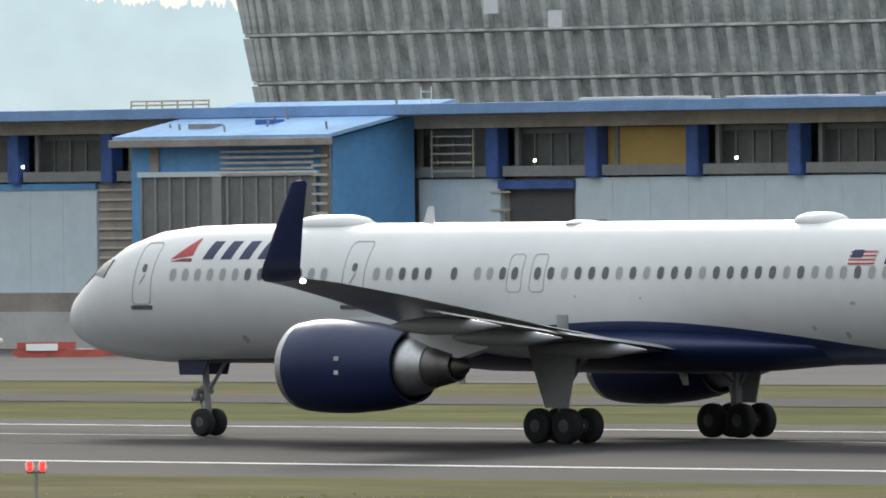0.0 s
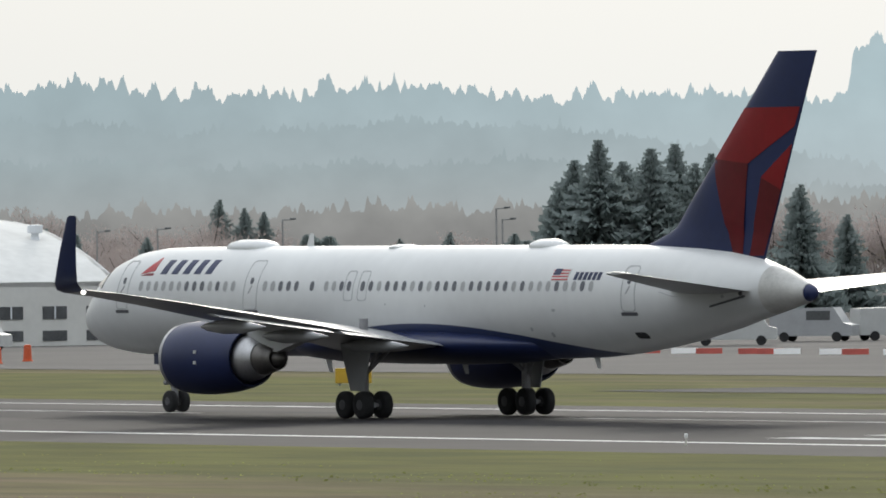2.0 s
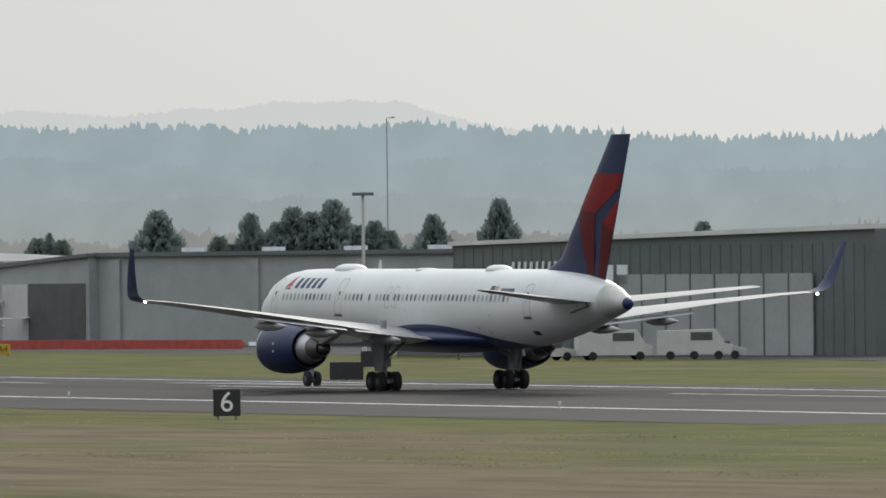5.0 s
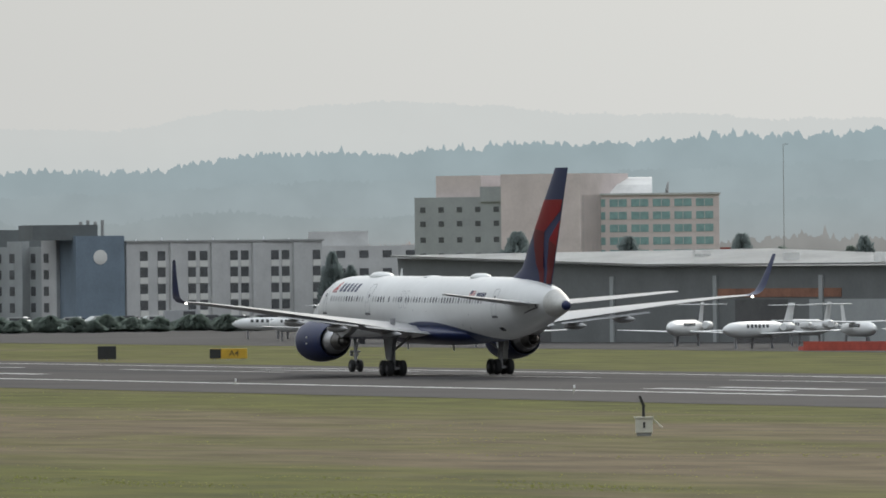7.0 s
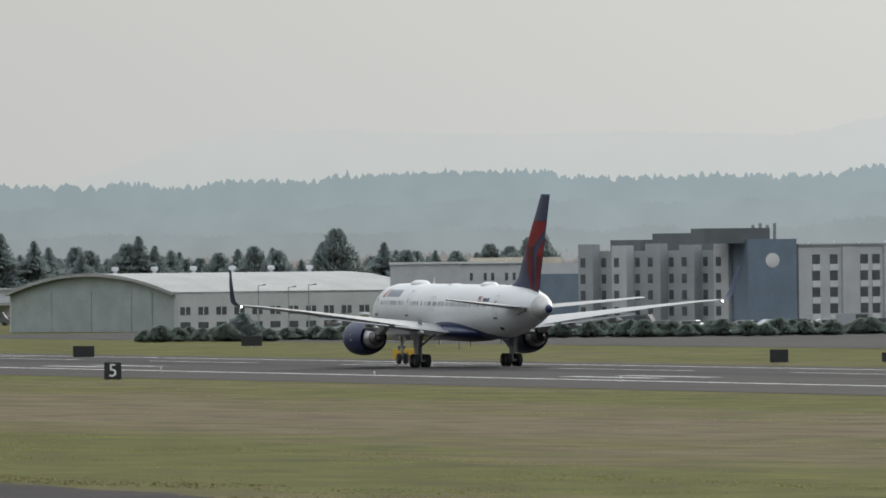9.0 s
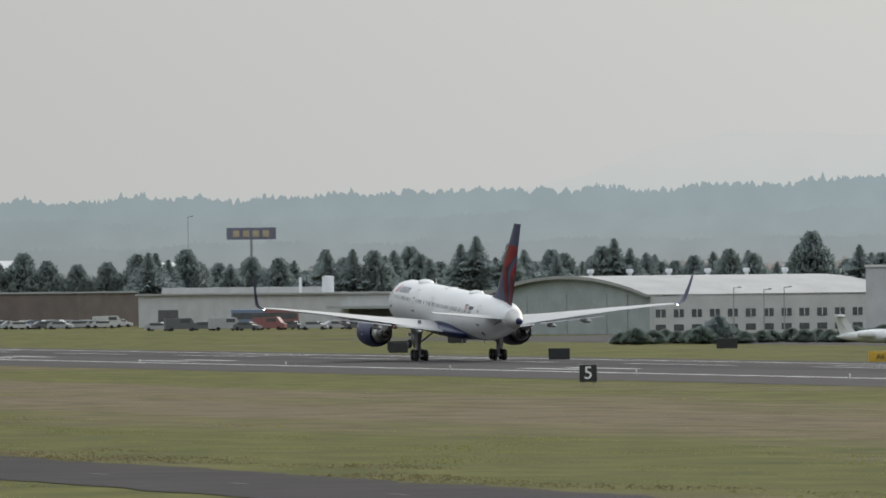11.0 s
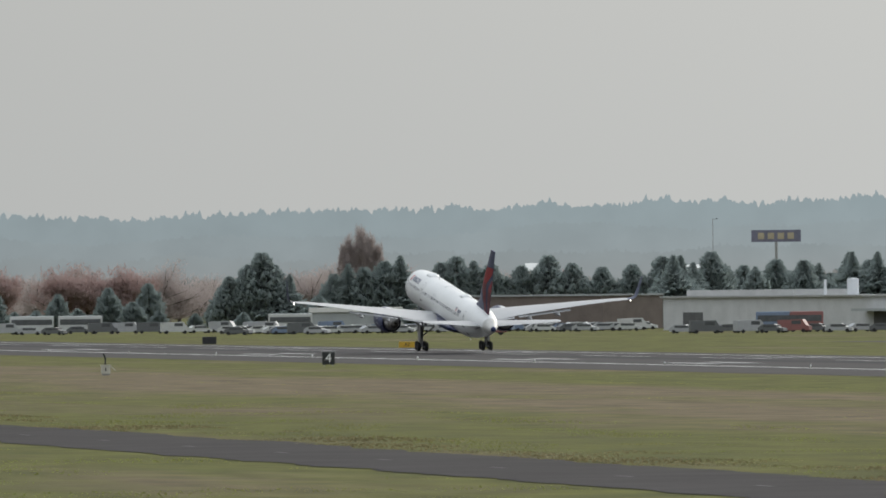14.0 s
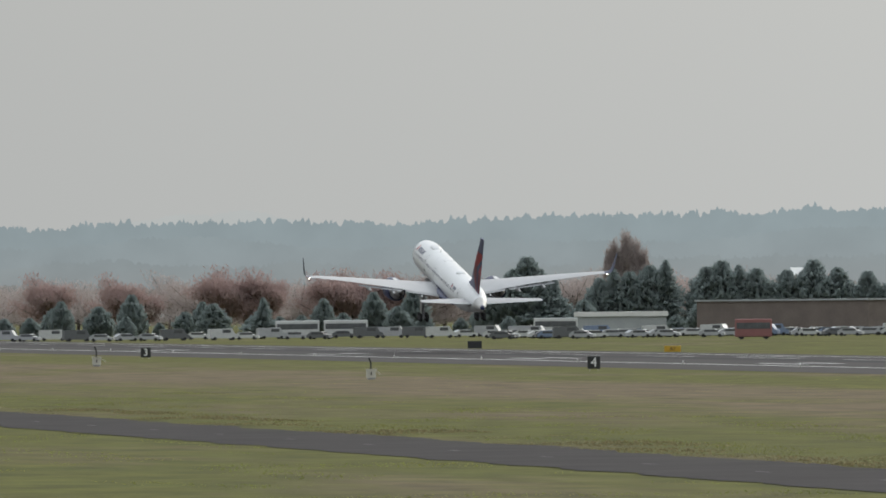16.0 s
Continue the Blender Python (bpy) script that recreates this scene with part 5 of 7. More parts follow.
def barrel(name, label, az0, d0, angle, length, width, eave, rise, roof, wall, door, vents, rows=2):
    """A barrel-roofed hangar; its near corner stands at the bearing and distance."""
    a = spot(az0, d0)
    s = a.normalized()
    r = Vector((s.y, -s.x, 0))
    t = radians(angle)
    u = r * math.cos(t) + s * math.sin(t)
    v = -r * math.sin(t) + s * math.cos(t)
    ob = thing(name, label, "hangar")
    ob.matrix_basis = Matrix(((u.x, v.x, 0, a.x), (u.y, v.y, 0, a.y), (0, 0, 1, FLOOR), (0, 0, 0, 1)))
    n = 20
    arc = [(width * i / n, eave + rise * (1 - (2 * i / n - 1) ** 2)) for i in range(n + 1)]
    smooth(part("roof", loft([[Vector((x, y, z)) for y, z in arc] + [Vector((x, y, z - 0.3)) for y, z in arc[::-1]] for x in (-0.6, length)]), roof, ob, "curved pale sheet roof"), 40)
    part("side_wall", box(0, length, 0, 0.3, 0, eave), wall, ob, "pale side wall")
    part("rear_wall", box(0, length, width - 0.3, width, 0, eave), wall, ob)
    part("far_end_wall", loft([[Vector((x, y, z)) for y, z in arc] + [Vector((x, width, 0)), Vector((x, 0, 0))] for x in (length - 0.4, length - 0.1)]), wall, ob)
    end = part("end_wall", loft([[Vector((x, y, z - 0.35)) for y, z in arc] + [Vector((x, width, 0)), Vector((x, 0, 0))] for x in (0.1, 0.4)]), door, ob, "arched end wall with sliding doors")
    for i in range(6):
        y = width * (0.14 + 0.72 * i / 6)
        part("door_leaf", box(-0.05 - 0.06 * (i % 2), 0.1, y + 0.03, y + width * 0.12 - 0.03, 0, eave * 1.02), door, end)
    part("arch_trim", loft([[Vector((x, y, z + o)) for y, z in arc] + [Vector((x, y, z + o - 0.45)) for y, z in arc[::-1]] for x, o in ((-0.75, 0.06), (-0.5, 0.06))]), roof, ob, "pale arch trim")
    for row in range(rows):
        for i in range(vents):
            y = width * (0.5 if row == 0 else 0.22)
            z = eave + rise * (1 - (2 * y / width - 1) ** 2)
            x = length * (i + 0.6 + 0.3 * row) / (vents + 0.4)
            vnt = part("roof_vent", turned([(-0.25, 0.42), (0.1, 0.26), (0.34, 0.26), (0.36, 0.48), (0.86, 0.5), (0.9, 0.2)], "Z", 14, (x, y, z)), SNOW_SHEET, ob, "white roof ventilator")
    m = int(length / 3)
    for i in range(m):
        p = part("window", box(length * (i + 0.25) / m, length * (i + 0.8) / m, -0.05, 0.06, eave * 0.42, eave * 0.62), PANE, ob)
        part("glazing_bar", box(length * (i + 0.51) / m, length * (i + 0.54) / m, -0.09, -0.05, eave * 0.42, eave * 0.62), SNOW_SHEET, p)
        p = part("window", box(length * (i + 0.25) / m, length * (i + 0.8) / m, -0.05, 0.06, eave * 0.08, eave * 0.24), PANE, ob)
    return ob


barrel("white_hangar", "white barrel-roofed hangar with roof ventilators", 31.2, 722, 30, 26, 31, 4.05, 4.0, ROOF_WHITE, WALL_WHITE, WALL_GREY, 6)
barrel("old_hangar", "weathered pale barrel-roofed hangar with green doors", 14.44, 1567, 35, 42, 40, 5.4, 2.6, ROOF_PALE, WALL_PALE, GREEN_DOOR, 6, 1)

b, n = site("warehouse", "pale beige flat-roofed warehouse behind bare trees", "building", 29.96, 1900, 30.42, 1900)
part("wall", box(0, n, 0, 20, 0, height(0.128, 1900) + 0.35), mat("weathered_brown_wall", (0.31, 0.285, 0.27), 0.8, size=3), b)
part("roof", box(-0.2, n + 0.2, -0.2, 20, height(0.128, 1900) + 0.35, height(0.128, 1900) + 0.8), ROOF_WHITE, b)
b, n = site("depot", "low dark depot with grey doors", "building", 26.3, 800, 28.1, 790)
part("wall", box(0, n, 0, 14, 0, 2.7), WALL_DARK, b)
part("roof", box(-0.3, n + 0.3, -0.3, 14, 2.7, 2.95), MULLION, b)
windows(b, [n * (i + 0.5) / 7 for i in range(7)], [0.1], 2.2, 2.1, WALL_GREY)

# large dark hangar with a white name on it
b, n = site("dark_hangar", "dark grey hangar with a white name bar and red stripe", "hangar", 23.66, 850, 25.75, 815)
zt = height(0.03, 850) + 0.35
part("wall", loft([[Vector((x, y, z)) for x, z in ((0, 0), (n, 0), (n, zt + 0.9), (0, zt))] for y in (0, 26)]), WALL_DARK, b, "dark ribbed cladding")
part("roof", loft([[Vector((x, y, z)) for x, z in ((-0.3, zt), (n, zt + 0.9), (n, zt + 1.25), (-0.3, zt + 0.3))] for y in (-0.3, 26)]), ROOF_WHITE, b, "pale sloping roof edge")
for i in range(int(n / 1.1)):
    part("cladding_rib", box(i * 1.1, i * 1.1 + 0.1, -0.05, 0, 0, zt - 0.1), WALL_DARK, b)
part("annexe", box(-4.2, n * 0.13, -2, 6, 0, zt - 1.9), WALL_DARK, b, "lower dark annexe")
for i in range(11):
    x = n * (0.145 + 0.0146 * i)
    part("name_bar", loft([[Vector((x + o + s * 0.3, y, z)) for o, s, z in ((0, 0, zt - 2.15), (0.25, 0, zt - 2.15), (0.25, 0.4, zt - 1.2), (0, 0.4, zt - 1.2))] for y in (-0.14, -0.06)]), SNOW_SHEET, b, "white bar of the hangar name")
part("name_stripe", box(n * 0.142, n * 0.30, -0.1, -0.02, zt - 2.75, zt - 2.3), RUST, b, "dull red stripe")
for x, w in ((0.36, 0.03), (0.40, 0.025)):
    part("notice_board", box(n * x, n * (x + w), -0.12, -0.02, zt - 3.0, zt - 1.5), SNOW_SHEET, b)
dr = part("hangar_door", box(n * 0.4, n * 0.86, -0.12, -0.02, 0, zt - 2.2), WALL_GREY, b, "grey sliding hangar door")
for i in range(9):
    part("door_joint", box(n * (0.4 + 0.46 * i / 8), n * (0.4 + 0.46 * i / 8) + 0.12, -0.18, -0.12, 0, zt - 2.2), WALL_DARK, dr)

b, n = site("grey_hangar", "long grey hangar with dark door openings", "hangar", 21.9, 985, 23.75, 940)
zt = height(-0.005, 960) + 0.35
part("wall", box(0, n, 0, 24, 0, zt), WALL_GREY, b, "grey block wall")
part("roof", box(-0.3, n + 0.3, -0.4, 24, zt, zt + 0.35), WALL_DARK, b)
for x in (0.04, 0.42, 0.7):
    part("pilaster", box(n * x, n * (x + 0.025), -0.25, 0, 0, zt - 0.3), WALL_GREY, b)
part("wing_wall", loft([[Vector((x, y, z)) for x, z in ((-15.5, 0), (0, 0), (0, zt), (-15.5, zt - 1.0))] for y in (-1, 20)]), WALL_GREY, b, "lower sloping end bay")
part("wing_roof", loft([[Vector((x, y, z)) for x, z in ((-16, zt - 1.0), (0.2, zt), (0.2, zt + 0.3), (-16, zt - 0.65))] for y in (-1.4, 20)]), WALL_DARK, b, "dark sloping roof edge")
part("opening", box(-9.3, -0.5, -1.06, -0.9, 0, zt - 2.25), DIM, b, "dark panel for the shaded open hangar bay")
part("door_leaf", box(-13.2, -9.3, -1.16, -0.98, 0, zt - 2.3), WALL_PALE, b, "pale sliding door leaf")
for i in range(4):
    part("roof_vent", box(n * (0.15 + 0.22 * i), n * (0.15 + 0.22 * i) + 1.3, 3, 4.5, zt + 0.3, zt + 0.7), SNOW_SHEET, b)

b, n = site("brown_hangar", "wide brown-grey hangar with a pale shallow roof", "hangar", 18.9, 1110, 21.45, 1040)
zt = height(-0.03, 1080) + 0.35
EAVE = ((-1, height(0.03, 1110) + 0.35), (n * 0.5, 7.1), (n + 0.5, 7.05))
part("wall", loft([[Vector((x, y, z - 0.12)) for x, z in EAVE] + [Vector((n + 0.3, y, 0)), Vector((0, y, 0))] for y in (0, 30)]), mat("dark_hangar_cladding", (0.15, 0.16, 0.16), 0.7, size=3, vary=0.1), b, "dark grey-green wall")
part("roof", loft([[Vector((x, y, z + k)) for x, z in EAVE] + [Vector((x, y, z + k + 0.16)) for x, z in EAVE[::-1]] for y, k in ((-0.8, 0.0), (-0.7, 0.02))]), MULLION, b, "grey eaves trim")
slope = bmesh.new()
front = [slope.verts.new((x, -0.85, z + 0.17)) for x, z in EAVE]
back = [slope.verts.new((x, 14, z + 0.17 + k)) for (x, z), k in zip(EAVE, (0.1, 1.35, 0.1))]
for i in range(2):
    slope.faces.new((front[i], front[i + 1], back[i + 1], back[i]))
bmesh.ops.solidify(slope, geom=slope.faces[:], thickness=-0.12)
part("roof", slope, ROOF_WHITE, b, "pale shallow roof slope")
for i in range(5):
    part("roof_vent", box(n * (0.14 + 0.17 * i), n * (0.14 + 0.17 * i) + 1.2, 6, 7, zt + 0.1, zt + 1.15), ROOF_WHITE, b)
part("rust_panel", box(n * 0.62, n * 0.86, -0.06, -0.01, zt - 2.9, zt - 2.1), mat("rust_orange_panel", (0.27, 0.13, 0.085), 0.8, size=2, vary=0.2), b, "rust-coloured stripe panel")
for x0, x1 in ((0.06, 0.3), (0.66, 0.76), (0.8, 0.98)):
    part("door_opening", box(n * x0, n * x1, -0.05, 0.05, 0, zt - 3.1), DIM if x0 < 0.7 else WALL_GREY, b)
for i in range(5):
    part("pilaster", box(n * (0.02 + 0.2 * i), n * (0.02 + 0.2 * i) + 0.6, -0.2, 0, 0, zt - 0.9), WALL_GREY, b)

# tall hotel behind the hangars
D = 1750
b, n = site("hotel", "pinkish grey hotel block with teal windows", "building", 19.78, D, 20.47, D)
H = lambda el: height(el, D) + 0.35
part("wall", box(0, n, 0, 16, 0, H(0.325)), WALL_PINK, b, "pinkish rendered wall")
for j, el in enumerate((0.268, 0.205, 0.142, 0.079, 0.016)):
    for i in range(6):
        x = n * (0.12 + 0.155 * i)
        p = part("window", box(x - 1.3, x + 1.3, -0.06, 0.05, H(el), H(el) + 1.15), PANE_TEAL, b)
        part("window_frame", box(x - 0.05, x + 0.05, -0.1, -0.06, H(el), H(el) + 1.15), WALL_PALE, p)
part("cornice", box(-0.2, n + 0.2, -0.25, 16, H(0.325), H(0.325) + 0.3), WALL_PALE, b)
part("dome_roof", loft([[Vector((x, y, H(0.325) + z)) for y, z in ((2, 0.2), (4, 1.6), (7, 2.6), (10, 2.8), (13, 2.4), (15, 0.2))] for x in (0.3, n * 0.52)]), ROOF_WHITE, b, "pale curved roof light")
part("dish", turned([(0, 0.1), (0.15, 0.7), (0.4, 1.1), (0.35, 1.05), (0.1, 0.1)], "X", 14, (n * 0.62, 4, H(0.325) + 1.1)), MULLION, b, "rooftop dish")
part("dish_mast", tube((n * 0.62, 4, H(0.32)), (n * 0.62, 4, H(0.325) + 1.0), 0.12), MULLION, b)
b, n = site("hotel_wing", "grey stepped wing of the hotel", "building", 18.96, D + 10, 19.79, D - 5)
part("wall", box(0, n, 0, 14, 0, H(0.325)), WALL_GREY, b, "grey wall")
part("stair_tower", box(n * 0.53, n, -0.6, 14, 0, H(0.435)), WALL_PINK, b, "pinkish stair tower")
part("plant_room", box(n * 0.11, n * 0.38, 1, 9, H(0.3), H(0.432)), WALL_PINK, b)
part("parapet", box(n * 0.40, n * 0.55, -0.3, 8, H(0.3), H(0.375)), WALL_GREY, b)
windows(b, [n * (0.05 + 0.11 * i) for i in range(5)], [H(0.02), H(0.1), H(0.18), H(0.25)], 0.9, 0.8, PANE)
b, n = site("kiosk", "small orange-roofed building behind the hangar", "building", 20.48, 1500, 20.62, 1500)
part("wall", box(0, n, 0, 4, 0, height(0.06, 1500)), WALL_PALE, b)
part("roof", box(-0.2, n + 0.2, -0.2, 4, height(0.06, 1500), height(0.075, 1500)), RUST, b)

# pale apartment-like blocks with bands of dark windows, and a slate tower
D = 1500
H = lambda el: height(el, D) + 0.35
b, n = site("lodging_block", "pale five-storey block with columns of paired dark windows", "building", 17.53, 1488, 18.5, 1510)
part("wall", box(0, n, 0, 14, 0, H(0.115)), WALL_PALE, b, "pale rendered wall")
part("parapet", box(-0.15, n + 0.15, -0.2, 14, H(0.115), H(0.115) + 0.25), MULLION, b)
for i, x in enumerate((0.087, 0.176, 0.33, 0.39, 0.545, 0.60, 0.755, 0.81, 0.97)):
    for j in range(5):
        z = H(0.025) - j * 2.13
        p = part("window", box(n * x - 0.64, n * x + 0.64, -0.05, 0.06, z, z + 1.22), PANE, b)
        part("spandrel", box(n * x - 0.66, n * x + 0.66, -0.10, -0.01, z - 0.82, z - 0.06), WALL_WHITE, p)
for i in range(4):
    part("pier", box(n * (0.215 + 0.21 * i), n * (0.215 + 0.21 * i) + 2.0, -0.35, 0, 0, H(0.11)), WALL_PALE, b)
for i in range(7):
    part("roof_pipe", tube((n * (0.1 + 0.13 * i), 2, H(0.1)), (n * (0.1 + 0.13 * i), 2, H(0.13) + 0.25 * (i % 2)), 0.1, n=6), SNOW_SHEET, b)
b, n = site("slate_tower", "slate blue stair tower with a round pale mark", "building", 17.28, 1485, 17.52, 1487)
part("wall", box(0, n, 0, 9, 0, H(0.15)), WALL_BLUE, b, "slate blue wall")
smooth(part("round_mark", turned([(-0.1, 0.75), (-0.06, 0.95), (-0.02, 0.75)], "Y", 20, (n * 0.5, 0, H(0.045))), WALL_WHITE, b, "round pale outline mark"))
for i in range(4):
    part("roof_flue", tube((n * (0.2 + 0.15 * i), 2, H(0.14)), (n * (0.2 + 0.15 * i), 2, H(0.22) + 0.2 * (i % 2)), 0.22, n=8), MULLION, b)
part("plant_room", box(-5.5, n * 0.5, 1, 7, H(0.13), H(0.205)), WALL_DARK, b, "dark rooftop plant room")
b, n = site("lodging_block", "grey five-storey block with stepped bays and dark windows", "building", 16.45, 1515, 17.29, 1490)
part("wall", box(0, n, 0, 14, 0, H(0.10)), WALL_GREY, b, "grey rendered wall")
for i in range(5):
    bay = part("bay", box(n * (0.03 + 0.2 * i), n * (0.03 + 0.2 * i) + 2.9, -1.3, 0, 0, H(0.135) - 0.2 * (i % 2)), WALL_PALE if i in (1, 4) else WALL_GREY, b, "projecting bay")
    for j in range(5):
        z = H(0.02) - j * 2.13
        part("window", box(n * (0.03 + 0.2 * i) + 0.5, n * (0.03 + 0.2 * i) + 1.4, -1.36, -1.25, z, z + 1.2), PANE, bay)
        part("window", box(n * (0.03 + 0.2 * i) + 3.2, n * (0.03 + 0.2 * i) + 4.05, -0.05, 0.05, z, z + 1.2), PANE, b)
for x0, x1, e in ((0.11, 0.29, 0.155), (0.36, 0.6, 0.185)):
    part("plant_room", box(n * x0, n * x1, 2, 8, H(0.09), H(e)), WALL_DARK, b, "dark rooftop plant room")
b, n = site("link_block", "pale block with small paired windows", "building", 18.5, 1530, 18.96, 1530)
part("wall", box(0, n, 0, 12, 0, H(0.09)), WALL_PALE, b)
windows(b, [n * (0.2 + 0.25 * i) for i in range(4)], [H(0.03), H(-0.06), H(-0.15)], 1.2, 0.95, PANE)
part("penthouse", box(-n * 0.15, n * 0.5, 2, 9, H(0.08), H(0.165)), WALL_PALE, b)
b, n = site("office_block", "pale office block with narrow dark windows", "building", 15.85, 1520, 16.47, 1540)
part("wall", box(0, n, 0, 12, 0, H(0.045)), WALL_PALE, b)
part("parapet", box(-0.2, n * 0.58, -0.3, 12, H(0.045), H(0.045) + 0.3), WALL_WHITE, b)
windows(b, [n * x for x in (0.09, 0.2, 0.26, 0.37, 0.43, 0.54)], [H(-0.04), H(-0.1), H(-0.16)], 0.55, 1.0, PANE)
part("link", box(n * 0.6, n, -1, 10, 0, H(-0.01)), WALL_BLUE, b)
part("penthouse", box(n * 0.5, n * 0.95, 3, 9, H(0.03), H(0.075)), mat("cream_render", (0.52, 0.46, 0.38), 0.8, size=2), b)

# low warehouses past the old hangar
b, n = site("warehouse", "long low pale warehouse with dark bays", "building", 11.9, 1990, 13.62, 1880)
zt = height(-0.062, 1930) + 0.35
part("wall", box(0, n, 0, 24, 0, zt), WALL_PALE, b)
part("roof", box(-0.3, n + 0.3, -0.5, 24, zt, zt + 0.3), ROOF_PALE, b)
for x0, x1 in ((0.06, 0.12), (0.62, 0.76), (0.80, 0.97)):
    part("bay_opening", box(n * x0, n * x1, -0.05, 0.05, 0, zt * 0.55), DIM, b)
part("canopy", box(n * 0.6, n * 1.0, -3, 0, zt * 0.56, zt * 0.64), WALL_GREY, b)
part("tank", turned([(0, 1.0), (3.0, 1.0), (3.1, 0.1)], "Z", 16, (n * 0.5, 4, zt)), SNOW_SHEET, b, "white rooftop tank")
part("flue", tube((n * 0.42, 4, zt), (n * 0.42, 4, zt + 2.9), 0.25), SNOW_SHEET, b)
part("head_house", box(n * 0.04, n * 0.36, 2, 14, zt, zt + 1.3), WALL_PALE, b)
b, n = site("warehouse", "low dark-roofed shed beyond the parking", "building", 10.75, 2080, 11.6, 2060)
zt = height(-0.045, 2060) + 0.35
part("wall", box(0, n, 0, 20, 0, zt), mat("brown_shed_wall", (0.16, 0.13, 0.115), 0.8, size=3), b)
part("roof", box(-0.3, n + 0.3, -0.3, 20, zt, zt + 0.3), WALL_GREY, b)
b, n = site("warehouse", "white flat-roofed shed beyond the parking", "building", 10.15, 2120, 10.6, 2120)
zt = height(-0.09, 2120) + 0.35
part("wall", box(0, n, 0, 14, 0, zt * 0.8), WALL_GREY, b)
part("roof", box(-0.3, n + 0.3, -0.3, 14, zt * 0.8, zt), WALL_WHITE, b)
for az0, az1, el in ((11.225, 11.285, 0.115), (12.02, 12.13, 0.1), (11.02, 11.1, 0.0)):
    b, n = site("house", "pale hillside house among the trees", "house", az0, 2700, az1, 2700, "hillside houses")
    part("wall", box(0, n, 0, 6, 0, height(el, 2700) - 1.2), WALL_PALE, b)
    part("roof", loft([[Vector((x, y, z)) for y, z in ((-0.4, height(el, 2700) - 1.2), (6.4, height(el, 2700) - 1.2), (3, height(el, 2700) + 0.6))] for x in (-0.4, n + 0.4)]), WALL_WHITE, b)

# roadside sign high on a pole
b, n = site("pole_sign", "long blue and yellow sign board on a tall pole", "sign", 12.34, 2500, 12.585, 2500)
z0, z1 = height(0.213, 2500) + 0.35, height(0.272, 2500) + 0.35
part("pole", tube((n / 2, 0, 0), (n / 2, 0, z0), 0.3), MULLION, b)
bd = part("board", box(0, n, -0.3, 0.3, z0, z1), mat("faded_sign_board", (0.17, 0.17, 0.23), 0.7), b, "faded sign board")
for i in range(4):
    part("sign_bar", box(n * (0.13 + 0.2 * i), n * (0.13 + 0.2 * i) + n * 0.13, -0.38, -0.3, z0 + 0.6, z1 - 0.6), mat("faded_yellow_paint", (0.42, 0.36, 0.25), 0.7), bd)
# ---- things on the field ----
SIGN_BLACK = mat("black_sign_face", (0.02, 0.021, 0.023), 0.5, size=0.5, vary=0.15)
SIGN_WHITE = mat("white_sign_face", (0.80, 0.80, 0.78), 0.5, size=0.5, vary=0.05)
SIGN_YELLOW = mat("yellow_sign_face", (0.55, 0.34, 0.03), 0.5, size=0.5, vary=0.08)
RED_GLOW = glow("red_lamp", (1.0, 0.03, 0.03), 2.2)
CREAM = mat("cream_equipment", (0.55, 0.54, 0.46), 0.6, size=0.4, vary=0.1)


def facing(p):
    return Matrix.Translation(p) @ Matrix.Rotation(-math.atan2(p[0], p[1]), 4, "Z")


def lettering(text, size, material, parent, x=0, z=0, y=-0.14):
    cu = bpy.data.curves.new("lettering", "FONT")
    cu.body, cu.size, cu.align_x, cu.align_y, cu.extrude = text, size, "CENTER", "CENTER", 0.015
    tmp = bpy.data.objects.new("tmp", cu)
    scene.collection.objects.link(tmp)
    me = bpy.data.meshes.new_from_object(tmp.evaluated_get(bpy.context.evaluated_depsgraph_get()))
    bpy.data.objects.remove(tmp)
    me.materials.clear()
    me.materials.append(material)
    ob = new("lettering", me)
    ob.parent = parent
    ob.location, ob.rotation_euler = (x, y, z), (math.pi / 2, 0, 0)
    return ob


for k, digit in enumerate("6543"):
    p = (195.0, 470.1 + 304.8 * k, 0.0)
    s = thing("distance_sign", f"square black sign with a white figure {digit} in the grass", "sign", "distance signs")
    s.matrix_basis = facing(p)
    part("panel", box(-0.6, 0.6, -0.13, 0.13, 0.14, 1.32, 0.02), SIGN_BLACK, s)
    part("frame", box(-0.63, 0.63, -0.10, 0.15, 1.32, 1.36), MULLION, s)
    for x in (-0.4, 0.4):
        part("leg", tube((x, 0, -0.02), (x, 0, 0.15), 0.05, n=8), MULLION, s)
    lettering(digit, 1.25, SIGN_WHITE, s, 0, 0.72)


def guide_sign(p, w, h, face, text="", label="", black_part=0.0):
    s = thing("taxiway_sign", label, "sign", "taxiway signs")
    s.matrix_basis = facing(p)
    part("panel", box(-w / 2, w / 2, -0.13, 0.13, 0.12, 0.12 + h, 0.02), face, s)
    if black_part:
        part("black_panel", box(-w / 2, -w / 2 + w * black_part, -0.16, -0.12, 0.14, 0.1 + h), SIGN_BLACK, s)
    for x in (-w * 0.38, 0, w * 0.38):
        part("leg", tube((x, 0, -0.05), (x, 0, 0.13), 0.05, n=8), MULLION, s)
    if text:
        lettering(text, h * 0.85, SIGN_BLACK if face is SIGN_YELLOW else SIGN_WHITE, s, w * black_part / 2, 0.12 + h / 2, -0.14)
    return s


Z = -0.37
Y_LABEL, B_LABEL = "yellow taxiway sign with black characters in the grass", "dark sign seen on the grass beyond the runway"
guide_sign((302.9, 550.2, Z), 2.7, 0.75, SIGN_YELLOW, "A5", Y_LABEL, 0.25)
guide_sign((339.8, 634.2, Z), 1.5, 0.8, SIGN_YELLOW, "A4", Y_LABEL, 0.2)
